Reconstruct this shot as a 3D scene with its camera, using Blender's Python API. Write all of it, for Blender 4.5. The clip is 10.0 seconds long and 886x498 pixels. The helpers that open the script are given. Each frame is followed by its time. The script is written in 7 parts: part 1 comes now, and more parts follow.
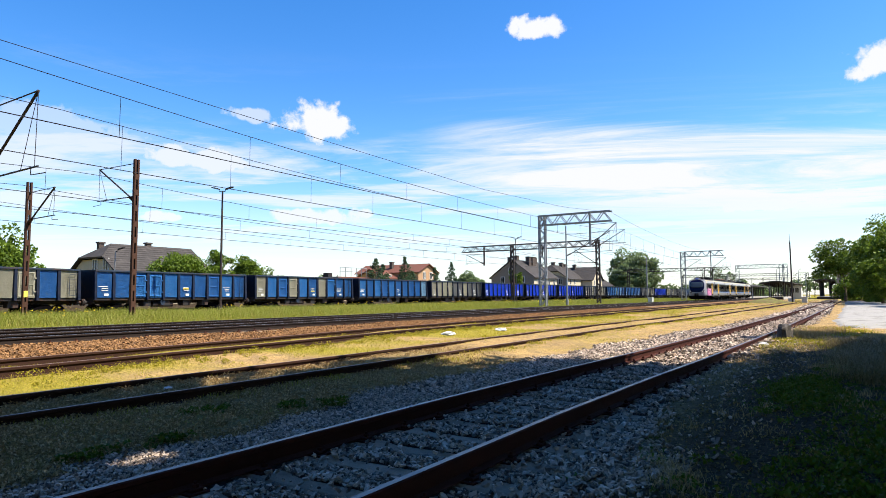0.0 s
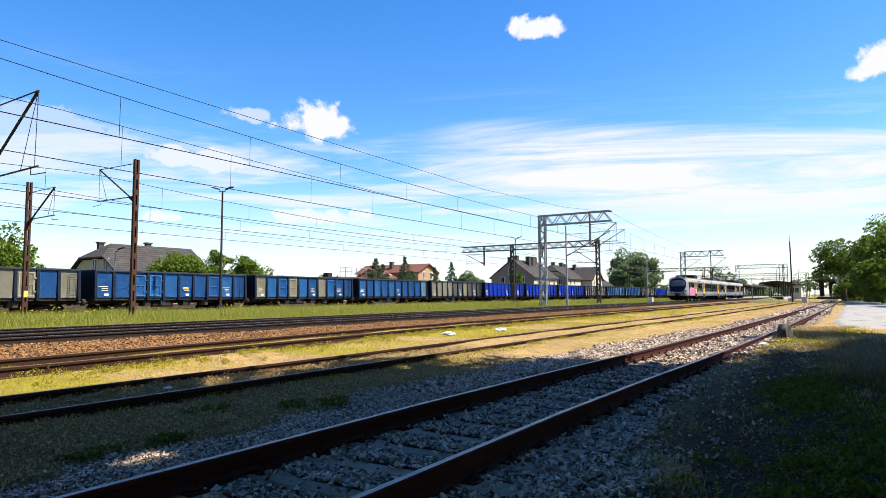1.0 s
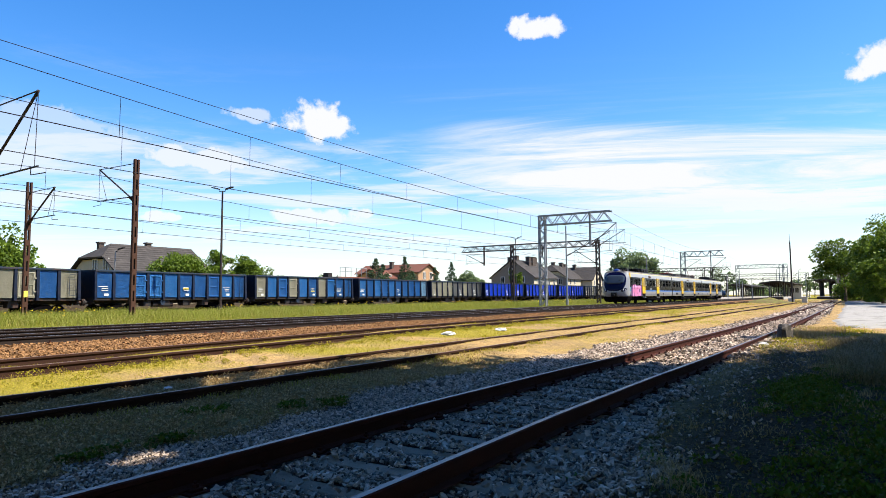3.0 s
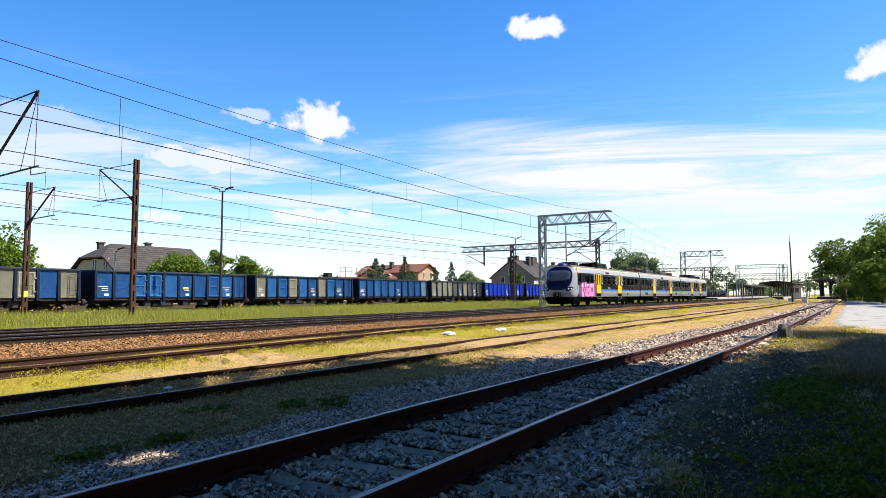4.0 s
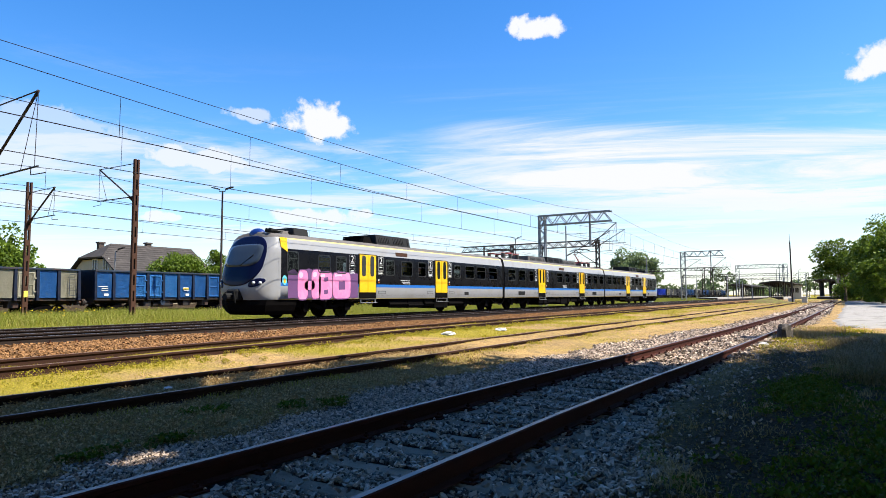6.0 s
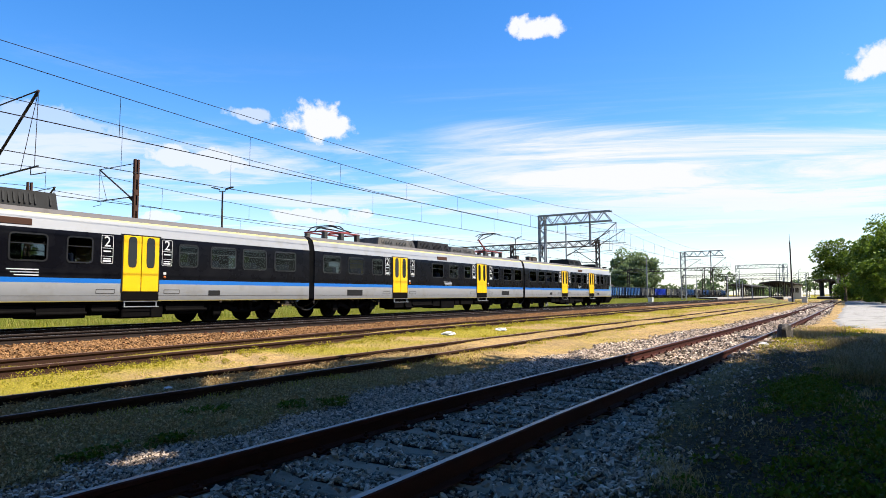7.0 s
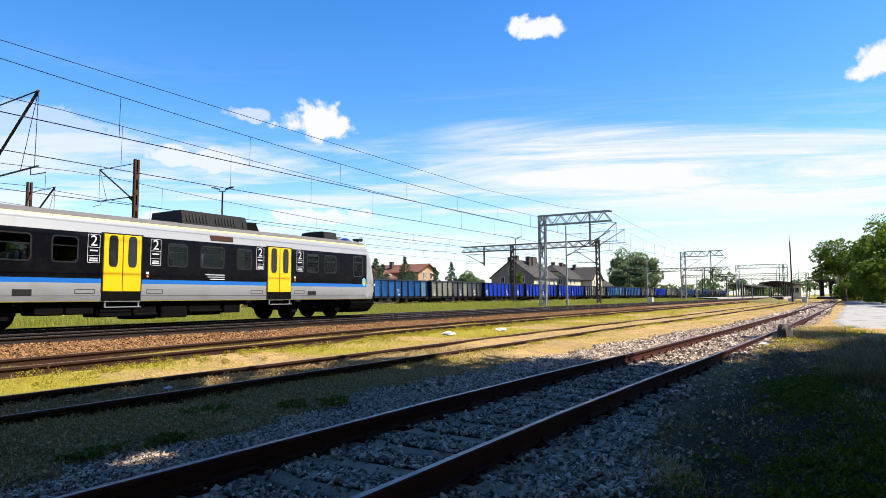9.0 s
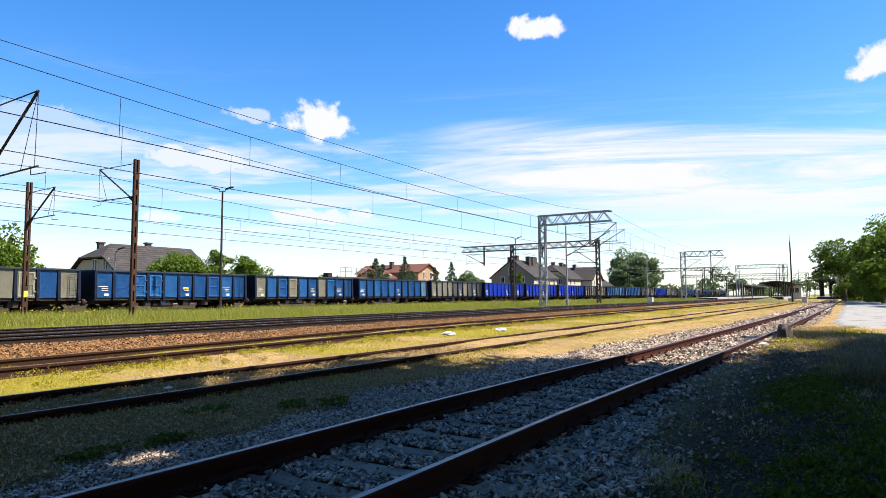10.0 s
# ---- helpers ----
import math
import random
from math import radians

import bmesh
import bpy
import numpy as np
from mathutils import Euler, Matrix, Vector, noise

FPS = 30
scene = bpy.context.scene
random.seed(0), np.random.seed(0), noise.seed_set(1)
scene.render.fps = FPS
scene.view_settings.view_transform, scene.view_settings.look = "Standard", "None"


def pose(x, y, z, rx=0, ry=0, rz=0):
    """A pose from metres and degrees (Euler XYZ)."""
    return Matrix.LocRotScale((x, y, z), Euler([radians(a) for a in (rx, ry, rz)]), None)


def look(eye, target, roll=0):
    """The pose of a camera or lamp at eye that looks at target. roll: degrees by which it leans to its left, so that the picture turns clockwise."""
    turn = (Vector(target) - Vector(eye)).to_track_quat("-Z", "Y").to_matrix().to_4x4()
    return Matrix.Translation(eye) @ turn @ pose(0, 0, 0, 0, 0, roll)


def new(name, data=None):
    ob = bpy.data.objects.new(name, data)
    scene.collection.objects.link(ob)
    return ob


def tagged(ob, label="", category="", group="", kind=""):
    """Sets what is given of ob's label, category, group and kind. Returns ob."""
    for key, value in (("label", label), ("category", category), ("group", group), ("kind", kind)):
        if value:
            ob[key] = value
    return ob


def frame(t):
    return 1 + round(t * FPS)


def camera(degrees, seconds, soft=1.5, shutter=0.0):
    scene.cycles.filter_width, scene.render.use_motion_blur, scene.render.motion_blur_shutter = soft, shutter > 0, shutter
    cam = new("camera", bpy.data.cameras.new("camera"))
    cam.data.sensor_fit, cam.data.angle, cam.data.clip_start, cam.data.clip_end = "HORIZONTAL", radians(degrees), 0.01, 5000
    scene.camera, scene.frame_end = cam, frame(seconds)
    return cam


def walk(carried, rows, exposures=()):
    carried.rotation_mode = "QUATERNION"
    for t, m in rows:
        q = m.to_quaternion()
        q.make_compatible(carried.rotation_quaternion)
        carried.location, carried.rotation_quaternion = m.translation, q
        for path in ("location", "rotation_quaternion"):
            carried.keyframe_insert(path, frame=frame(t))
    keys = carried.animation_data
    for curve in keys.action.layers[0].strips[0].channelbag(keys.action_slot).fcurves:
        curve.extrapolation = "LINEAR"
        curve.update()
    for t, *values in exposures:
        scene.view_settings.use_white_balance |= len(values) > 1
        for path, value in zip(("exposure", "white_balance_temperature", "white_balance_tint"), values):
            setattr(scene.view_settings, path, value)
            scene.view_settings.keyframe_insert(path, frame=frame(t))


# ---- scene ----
# camera: it stands still
cam = camera(70.494, 10.0, soft=0.7)
EYE = Vector((0, 0, 1.14))
YAW, TILT = radians(32.353), radians(4.347)
AIM = Vector((math.cos(TILT) * math.cos(YAW), math.cos(TILT) * math.sin(YAW), math.sin(TILT)))
walk(cam, [(0, look(EYE, EYE + AIM, -0.351)), (10, look(EYE, EYE + AIM, -0.351))], exposures=[(0, 1.3), (10, 1.3)])

# ---------------------------------------------------------------- light
SUN_EL = radians(55)
TO_SUN = Vector((0.36 * math.cos(SUN_EL), -0.933 * math.cos(SUN_EL), math.sin(SUN_EL))).normalized()


def nd(nt, kind, **kw):
    n = nt.nodes.new(kind)
    for k, v in kw.items():
        if k in n.inputs:
            n.inputs[k].default_value = v
    return n


def link(nt, a, b):
    nt.links.new(a, b)


def mth(nt, op, a, b=None, clamp=False):
    n = nt.nodes.new("ShaderNodeMath")
    n.operation, n.use_clamp = op, clamp
    for i, v in enumerate((a, b)):
        if v is None:
            continue
        if isinstance(v, (int, float)):
            n.inputs[i].default_value = v
        else:
            link(nt, v, n.inputs[i])
    return n.outputs[0]


def mixc(nt, fac, a, b):
    n = nt.nodes.new("ShaderNodeMix")
    n.data_type = "RGBA"
    for sock, v in ((n.inputs[0], fac), (n.inputs[6], a), (n.inputs[7], b)):
        if isinstance(v, (int, float)):
            sock.default_value = v
        elif isinstance(v, tuple):
            sock.default_value = (*v, 1)
        else:
            link(nt, v, sock)
    return n.outputs[2]


def ramp(nt, fac, lo, hi):
    n = nt.nodes.new("ShaderNodeMapRange")
    n.interpolation_type = "SMOOTHSTEP"
    n.inputs[1].default_value, n.inputs[2].default_value = lo, hi
    link(nt, fac, n.inputs[0])
    return n.outputs[0]


def make_world():
    """Clear summer sky with thin streaks and a few small cumulus clouds."""
    w = bpy.data.worlds.new("world")
    scene.world = w
    w.use_nodes = True
    nt = w.node_tree
    bg = nt.nodes["Background"]
    sky = nt.nodes.new("ShaderNodeTexSky")
    sky.sky_type, sky.sun_disc = "NISHITA", False
    sky.sun_elevation = SUN_EL
    sky.sun_rotation = math.atan2(TO_SUN.x, TO_SUN.y)
    sky.air_density, sky.dust_density, sky.ozone_density = 1.0, 0.4, 3.0
    hsv = nd(nt, "ShaderNodeHueSaturation", Hue=0.507, Saturation=1.36, Value=1.72)
    link(nt, sky.outputs[0], hsv.inputs["Color"])
    co = nt.nodes.new("ShaderNodeTexCoord")
    sep = nt.nodes.new("ShaderNodeSeparateXYZ")
    link(nt, co.outputs["Generated"], sep.inputs[0])
    x, y, z = sep.outputs
    # clouds lie on a high plane: direction divided by height
    zz = mth(nt, "MAXIMUM", z, 0.02)
    px, py = mth(nt, "DIVIDE", x, zz), mth(nt, "DIVIDE", y, zz)
    comb = nt.nodes.new("ShaderNodeCombineXYZ")
    link(nt, px, comb.inputs[0])
    link(nt, py, comb.inputs[1])
    mp = nt.nodes.new("ShaderNodeMapping")
    mp.inputs["Scale"].default_value = (0.3, 0.85, 1)
    turn = nt.nodes.new("ShaderNodeMapping")
    turn.inputs["Rotation"].default_value = (0, 0, radians(64))
    link(nt, comb.outputs[0], turn.inputs[0])
    link(nt, turn.outputs[0], mp.inputs[0])
    n1 = nd(nt, "ShaderNodeTexNoise", Scale=1.0, Detail=8, Roughness=0.68, Distortion=0.7)
    link(nt, mp.outputs[0], n1.inputs["Vector"])
    # a torn sheet of cirrus over the track's far end, with a ragged upper edge; loose heaps elsewhere
    n4 = nd(nt, "ShaderNodeTexNoise", Scale=0.8, Detail=7, Roughness=0.62, Distortion=0.3)
    mp4 = nt.nodes.new("ShaderNodeMapping")
    mp4.inputs["Scale"].default_value = (0.42, 0.8, 1)
    link(nt, turn.outputs[0], mp4.inputs[0])
    link(nt, mp4.outputs[0], n4.inputs["Vector"])
    ragged = mth(nt, "MULTIPLY", mth(nt, "SUBTRACT", n1.outputs[0], 0.5), 0.09)
    zr = mth(nt, "ADD", mth(nt, "SUBTRACT", z, ragged), mth(nt, "MULTIPLY", mth(nt, "SUBTRACT", 0.42, y), 0.09))
    ax = mth(nt, "ADD", mth(nt, "MULTIPLY", x, 0.985), mth(nt, "MULTIPLY", y, 0.17))
    side = ramp(nt, mth(nt, "ADD", ax, ragged), 0.865, 0.955)
    sheet = mth(nt, "MULTIPLY", mth(nt, "MULTIPLY", side, ramp(nt, zr, 0.28, 0.245)), ramp(nt, zr, 0.09, 0.17))
    sheet = mth(nt, "MULTIPLY", sheet, mth(nt, "ADD", ramp(nt, n1.outputs[0], 0.33, 0.62), mth(nt, "MULTIPLY", ramp(nt, ax, 0.92, 0.985), 0.3), True))
    heaps = mth(nt, "MULTIPLY", mth(nt, "MULTIPLY", ramp(nt, n4.outputs[0], 0.45, 0.6), 0.75), ramp(nt, z, 0.27, 0.22))
    wisps = mth(nt, "MULTIPLY", ramp(nt, n1.outputs[0], 0.5, 0.75), mth(nt, "MULTIPLY", ramp(nt, z, 0.38, 0.24), 0.3))
    haze = mth(nt, "MULTIPLY", ramp(nt, z, 0.2, 0.0), mth(nt, "ADD", 0.2, mth(nt, "MULTIPLY", n1.outputs[0], 0.62)), True)
    cover = mth(nt, "MAXIMUM", mth(nt, "MAXIMUM", sheet, heaps), mth(nt, "MAXIMUM", wisps, haze), True)
    # small cumulus: a fuzzy ellipse round each direction
    n2 = nd(nt, "ShaderNodeTexNoise", Scale=26.0, Detail=6, Roughness=0.6)
    link(nt, co.outputs["Generated"], n2.inputs["Vector"])
    n3 = nd(nt, "ShaderNodeTexNoise", Scale=9.0, Detail=3, Roughness=0.5)
    link(nt, co.outputs["Generated"], n3.inputs["Vector"])
    puffs = None
    for az, el, wide, high, dense in CLOUDS:
        c = Vector((math.cos(el) * math.cos(az), math.cos(el) * math.sin(az), math.sin(el)))
        r = Vector((math.sin(az), -math.cos(az), 0))
        u = r.cross(c)
        terms = []
        for axis, size in ((r, wide), (u, high)):
            d = nt.nodes.new("ShaderNodeVectorMath")
            d.operation = "DOT_PRODUCT"
            link(nt, co.outputs["Generated"], d.inputs[0])
            d.inputs[1].default_value = axis
            off = mth(nt, "DIVIDE", mth(nt, "SUBTRACT", d.outputs["Value"], axis.dot(c)), size)
            terms.append(mth(nt, "MULTIPLY", off, off))
        front = nt.nodes.new("ShaderNodeVectorMath")
        front.operation = "DOT_PRODUCT"
        link(nt, co.outputs["Generated"], front.inputs[0])
        front.inputs[1].default_value = c
        d2 = mth(nt, "SQRT", mth(nt, "ADD", *terms))
        d2 = mth(nt, "ADD", d2, mth(nt, "MULTIPLY", mth(nt, "SUBTRACT", n2.outputs[0], 0.5), 2.2))
        d2 = mth(nt, "ADD", d2, mth(nt, "MULTIPLY", mth(nt, "SUBTRACT", n3.outputs[0], 0.5), 1.8))
        puff = mth(nt, "MULTIPLY", mth(nt, "MULTIPLY", ramp(nt, d2, 1.0, 0.62), dense), ramp(nt, front.outputs["Value"], 0.9, 0.93))
        puffs = puff if puffs is None else mth(nt, "MAXIMUM", puffs, puff)
    cover = mth(nt, "MAXIMUM", cover, puffs, True)
    col = mixc(nt, cover, hsv.outputs[0], CLOUD_WHITE)
    link(nt, col, bg.inputs[0])
    bg.inputs[1].default_value = SKY


SKY = 0.058
CLOUD_WHITE = (6.8, 6.9, 7.15)
# azimuth from the track's direction, elevation, half width, half height
CLOUDS = [(radians(a), radians(b), c, d, e) for a, b, c, d, e in ((23.5, 23.4, 0.044, 0.02, 1.0), (43.0, 15.4, 0.064, 0.034, 1.0), (-3.8, 17.0, 0.045, 0.028, 1.0), (53.7, 11.8, 0.085, 0.02, 0.85), (65.0, 13.2, 0.12, 0.03, 0.45), (43.8, 7.2, 0.075, 0.016, 0.9), (5.5, 7.4, 0.07, 0.014, 0.9), (56.7, 6.8, 0.04, 0.01, 0.9), (-0.3, 7.5, 0.035, 0.012, 0.9), (50.0, 15.8, 0.03, 0.012, 0.6))]
make_world()
sun = new("sun", bpy.data.lights.new("sun", "SUN"))
sun.data.energy, sun.data.angle, sun.data.color = 5.0, radians(0.6), (1.0, 0.94, 0.82)
sun.matrix_world = look((0, 0, 60), Vector((0, 0, 60)) - TO_SUN)

# ---------------------------------------------------------------- helpers


def mat(name, col, rough=0.7, metal=0.0, var=0.25, scale=4.0, bump=0.15, grain=60.0, stain=None, amount=0.4, spec=None, isl=0.0, per=0.0):
    """A surface with large stains, fine grain and relief; isl and per vary it by piece."""
    m = bpy.data.materials.new(name)
    m.use_nodes = True
    nt = m.node_tree
    b = nt.nodes["Principled BSDF"]
    b.inputs["Roughness"].default_value, b.inputs["Metallic"].default_value = rough, metal
    b.inputs["Specular IOR Level"].default_value = spec if spec is not None else (0.12 if rough > 0.55 else 0.4)
    co = nt.nodes.new("ShaderNodeTexCoord")
    big = nd(nt, "ShaderNodeTexNoise", Scale=scale, Detail=5, Roughness=0.6)
    fine = nd(nt, "ShaderNodeTexNoise", Scale=grain, Detail=3, Roughness=0.6)
    for n in (big, fine):
        link(nt, co.outputs["Object"], n.inputs["Vector"])
    dark = tuple(c * (1 - var) for c in col)
    lite = tuple(min(1.0, c * (1 + var)) for c in col)
    c = mixc(nt, mth(nt, "ADD", mth(nt, "MULTIPLY", big.outputs[0], 0.6), mth(nt, "MULTIPLY", fine.outputs[0], 0.4)), dark, lite)
    if stain:
        c = mixc(nt, mth(nt, "MULTIPLY", ramp(nt, big.outputs[0], 0.48, 0.68), amount), c, stain)
    for src, out, k in (("ShaderNodeNewGeometry", "Random Per Island", isl), ("ShaderNodeObjectInfo", "Random", per)):
        if k:
            g = nt.nodes.new(src)
            v = mth(nt, "ADD", mth(nt, "MULTIPLY", g.outputs[out], 2 * k), 1 - k)
            h = nt.nodes.new("ShaderNodeHueSaturation")
            link(nt, c, h.inputs["Color"])
            link(nt, v, h.inputs["Value"])
            c = h.outputs[0]
    link(nt, c, b.inputs["Base Color"])
    if bump:
        bp = nd(nt, "ShaderNodeBump", Strength=bump, Distance=0.02)
        link(nt, fine.outputs[0], bp.inputs["Height"])
        link(nt, bp.outputs[0], b.inputs["Normal"])
    r = mth(nt, "ADD", mth(nt, "MULTIPLY", mth(nt, "SUBTRACT", big.outputs[0], 0.5), 0.3), rough, True)
    link(nt, r, b.inputs["Roughness"])
    return m


def box(bm, x0, x1, y0, y1, z0, z1, bev=0.0):
    vs = [bm.verts.new(p) for p in ((x0, y0, z0), (x1, y0, z0), (x1, y1, z0), (x0, y1, z0), (x0, y0, z1), (x1, y0, z1), (x1, y1, z1), (x0, y1, z1))]
    fs = [bm.faces.new([vs[i] for i in q]) for q in ((3, 2, 1, 0), (4, 5, 6, 7), (0, 1, 5, 4), (1, 2, 6, 5), (2, 3, 7, 6), (3, 0, 4, 7))]
    if bev:
        es = list({e for f in fs for e in f.edges})
        bmesh.ops.bevel(bm, geom=es, offset=bev, segments=1, affect="EDGES", profile=0.5)
    return fs


def rod(bm, a, b, r0, r1=None, seg=8, cap=True):
    """A tapered round bar from a to b."""
    a, b = Vector(a), Vector(b)
    r1 = r0 if r1 is None else r1
    q = (b - a).to_track_quat("Z", "Y")
    rings = []
    for p, r in ((a, r0), (b, r1)):
        rings.append([bm.verts.new(p + q @ Vector((r * math.cos(2 * math.pi * i / seg), r * math.sin(2 * math.pi * i / seg), 0))) for i in range(seg)])
    for i in range(seg):
        bm.faces.new((rings[0][i], rings[0][(i + 1) % seg], rings[1][(i + 1) % seg], rings[1][i]))
    if cap:
        bm.faces.new(rings[0][::-1])
        bm.faces.new(rings[1])


def bar(bm, a, b, w, d):
    """A square bar from a to b, w across and d deep."""
    a, b = Vector(a), Vector(b)
    q = (b - a).to_track_quat("Z", "Y")
    rings = [[bm.verts.new(p + q @ Vector((sx * w / 2, sy * d / 2, 0))) for sx, sy in ((-1, -1), (1, -1), (1, 1), (-1, 1))] for p in (a, b)]
    for i in range(4):
        bm.faces.new((rings[0][i], rings[0][(i + 1) % 4], rings[1][(i + 1) % 4], rings[1][i]))
    bm.faces.new(rings[0][::-1])
    bm.faces.new(rings[1])


def loft(bm, sections, closed=True, caps=True):
    rings = [[bm.verts.new(p) for p in s] for s in sections]
    n = len(rings[0])
    fs = []
    for a, b in zip(rings, rings[1:]):
        for i in range(n if closed else n - 1):
            fs.append(bm.faces.new((a[i], a[(i + 1) % n], b[(i + 1) % n], b[i])))
    if caps and closed:
        fs.append(bm.faces.new(rings[0][::-1]))
        fs.append(bm.faces.new(rings[-1]))
    return fs


def mesh_of(name, bm, materials, smooth=False):
    me = bpy.data.meshes.new(name)
    bmesh.ops.recalc_face_normals(bm, faces=bm.faces[:])
    bm.to_mesh(me)
    bm.free()
    for m in materials if isinstance(materials, (list, tuple)) else [materials]:
        me.materials.append(m)
    if smooth:
        me.polygons.foreach_set("use_smooth", [True] * len(me.polygons))
    return me


def part(name, bm, material, parent=None, label="", smooth=False):
    ob = new(name, bm if isinstance(bm, bpy.types.Mesh) else mesh_of(name, bm, material, smooth))
    ob.parent = parent
    return tagged(ob, label)


def thing(name, m, label, category, group="", kind=""):
    ob = new(name)
    ob.matrix_basis = m
    return tagged(ob, label, category, group, kind)


def raw(name, verts, faces, material, label="", category="", kind="stuff", parent=None, smooth=False):
    """A mesh from arrays of computed points and faces."""
    me = bpy.data.meshes.new(name)
    verts, faces = np.asarray(verts, np.float32), np.asarray(faces, np.int32)
    me.vertices.add(len(verts))
    me.vertices.foreach_set("co", verts.ravel())
    k = faces.shape[1]
    me.loops.add(faces.size)
    me.loops.foreach_set("vertex_index", faces.ravel())
    me.polygons.add(len(faces))
    me.polygons.foreach_set("loop_start", np.arange(0, faces.size, k, dtype=np.int32))
    me.update(calc_edges=True)
    me.materials.append(material)
    me.polygons.foreach_set("use_smooth", [smooth] * len(me.polygons))
    ob = new(name, me)
    ob.parent = parent
    return tagged(ob, label, category, "", kind)


# ---------------------------------------------------------------- materials
RUST = mat("rusty_steel", (0.042, 0.012, 0.008), 0.85, 0.0, 0.4, 3, 0.3, 80)
RAIL_TOP = mat("worn_rail_head", (0.085, 0.083, 0.09), 0.36, 0.8, 0.15, 2, 0.05, 60)
RAIL_BRIGHT = mat("polished_rail_head", (0.5, 0.49, 0.48), 0.35, 1.0, 0.15, 2, 0.05, 60)
RAIL_OLD = mat("dull_rail_head", (0.19, 0.115, 0.08), 0.5, 0.4, 0.3, 2, 0.15, 60, (0.1, 0.05, 0.03), 0.6)
CONCRETE = mat("sleeper_concrete", (0.29, 0.215, 0.155), 0.9, 0, 0.35, 3, 0.6, 70, (0.11, 0.09, 0.075), 0.5, per=0.2)
STONE_GREY = mat("ballast_grey", (0.31, 0.24, 0.185), 0.6, 0, 0.4, 6, 0.4, 60, isl=0.85, spec=0.2)
STONE_BROWN = mat("ballast_brown", (0.2, 0.105, 0.045), 0.9, 0, 0.35, 6, 0.5, 60, isl=0.5)
STEEL_DARK = mat("painted_steel_dark", (0.03, 0.028, 0.028), 0.6, 0.2, 0.35, 4, 0.2, 60, (0.1, 0.045, 0.025), 0.6)
STEEL_RUST = mat("rusty_mast", (0.055, 0.027, 0.018), 0.8, 0.1, 0.4, 2, 0.3, 50, (0.06, 0.03, 0.02), 0.6)
STEEL_GREY = mat("galvanised_steel", (0.2, 0.21, 0.22), 0.55, 0.3, 0.25, 3, 0.15, 60, (0.2, 0.17, 0.14), 0.4)
RAIL_DULL = mat("dark_rusty_rail_side", (0.032, 0.015, 0.01), 0.9, 0, 0.4, 3, 0.3, 80)
RAIL_SIDE = mat("oily_rail_side", (0.022, 0.015, 0.012), 0.85, 0, 0.4, 3, 0.3, 80)
WIRE = mat("copper_wire", (0.02, 0.018, 0.018), 0.5, 0.6, 0.2, 3, 0, 40)


# ---------------------------------------------------------------- ground


def track_line(rows):
    xs, ys = zip(*rows)
    return lambda x: np.interp(x, xs, ys)


# centre lines of the tracks: place along, place across; height of the rail heads
FORE = track_line([(-40, 3.6), (1, 3.22), (6, 3.2), (9.5, 3.1), (13, 2.93), (24, 2.6), (46, 2.15), (126, 0.95), (160, 0.4)])
THIRD = track_line([(-40, 8.3), (8, 8.1), (24, 8.05), (38, 7.5), (60, 7.1), (110, 6.6)])
SECOND = track_line([(-40, 10.6), (5, 11.6), (12, 12.1), (17, 12.55), (24, 12.6), (200, 12.9)])
MAIN_NEAR = track_line([(-60, 16.9), (320, 16.9)])
MAIN = track_line([(-60, 20.8), (340, 20.8)])
YARD = track_line([(-60, 44.5), (340, 44.5)])
HEAD = {"fore": -0.03, "third": -0.06, "second": 0.1, "near": 0.26, "main": 0.24, "yard": -0.14}


def ground_z(x, y):
    """Height of the ground sheet."""
    z = np.interp(y, [-30, -4, 0, 1.2, 2, 4.6, 5.6, 7, 9.4, 11, 13.6, 14.8, 15.6, 22.2, 23.4, 25, 30, 41.5, 42.3, 46.8, 48.5, 60, 90],
                  [0.1, -0.08, -0.12, -0.2, -0.265, -0.265, -0.22, -0.2, -0.17, -0.06, -0.02, 0.0, 0.08, 0.06, 0.0, 0.02, 0.05, 0.05, -0.3, -0.3, 0.6, 0.6, 0.2])
    z = z + np.where((y > 1.6) & (y < 5), 0.008, 0.03) * np.sin(x * 0.9 + y * 1.7) * np.sin(x * 0.37 - y * 0.8)
    # earth lies over the sleeper ends on the street side
    z = z + 0.085 * np.clip((x - 6.8) / 1.5, 0, 1) * np.clip((30 - x) / 8, 0, 1) * np.clip((y - 0.9) / 0.4, 0, 1) * np.clip((2.12 - y) / 0.12, 0, 1)
    # the disused track sinks into the ground along its way
    z = z + 0.055 * np.clip((x - 9) / 8, 0, 1) * ((y > 6.4) & (y < 9.6))
    return z


def smooth01(v, lo, hi):
    t = np.clip((v - lo) / (hi - lo), 0, 1)
    return t * t * (3 - 2 * t)


def wobble(x, y, s=1.0):
    return (np.sin(x * 1.3 * s + 2 * np.sin(y * 0.9 * s)) + np.sin(y * 1.9 * s + 1.7 * np.sin(x * 0.7 * s)) + np.sin((x + y) * 3.1 * s)) / 3


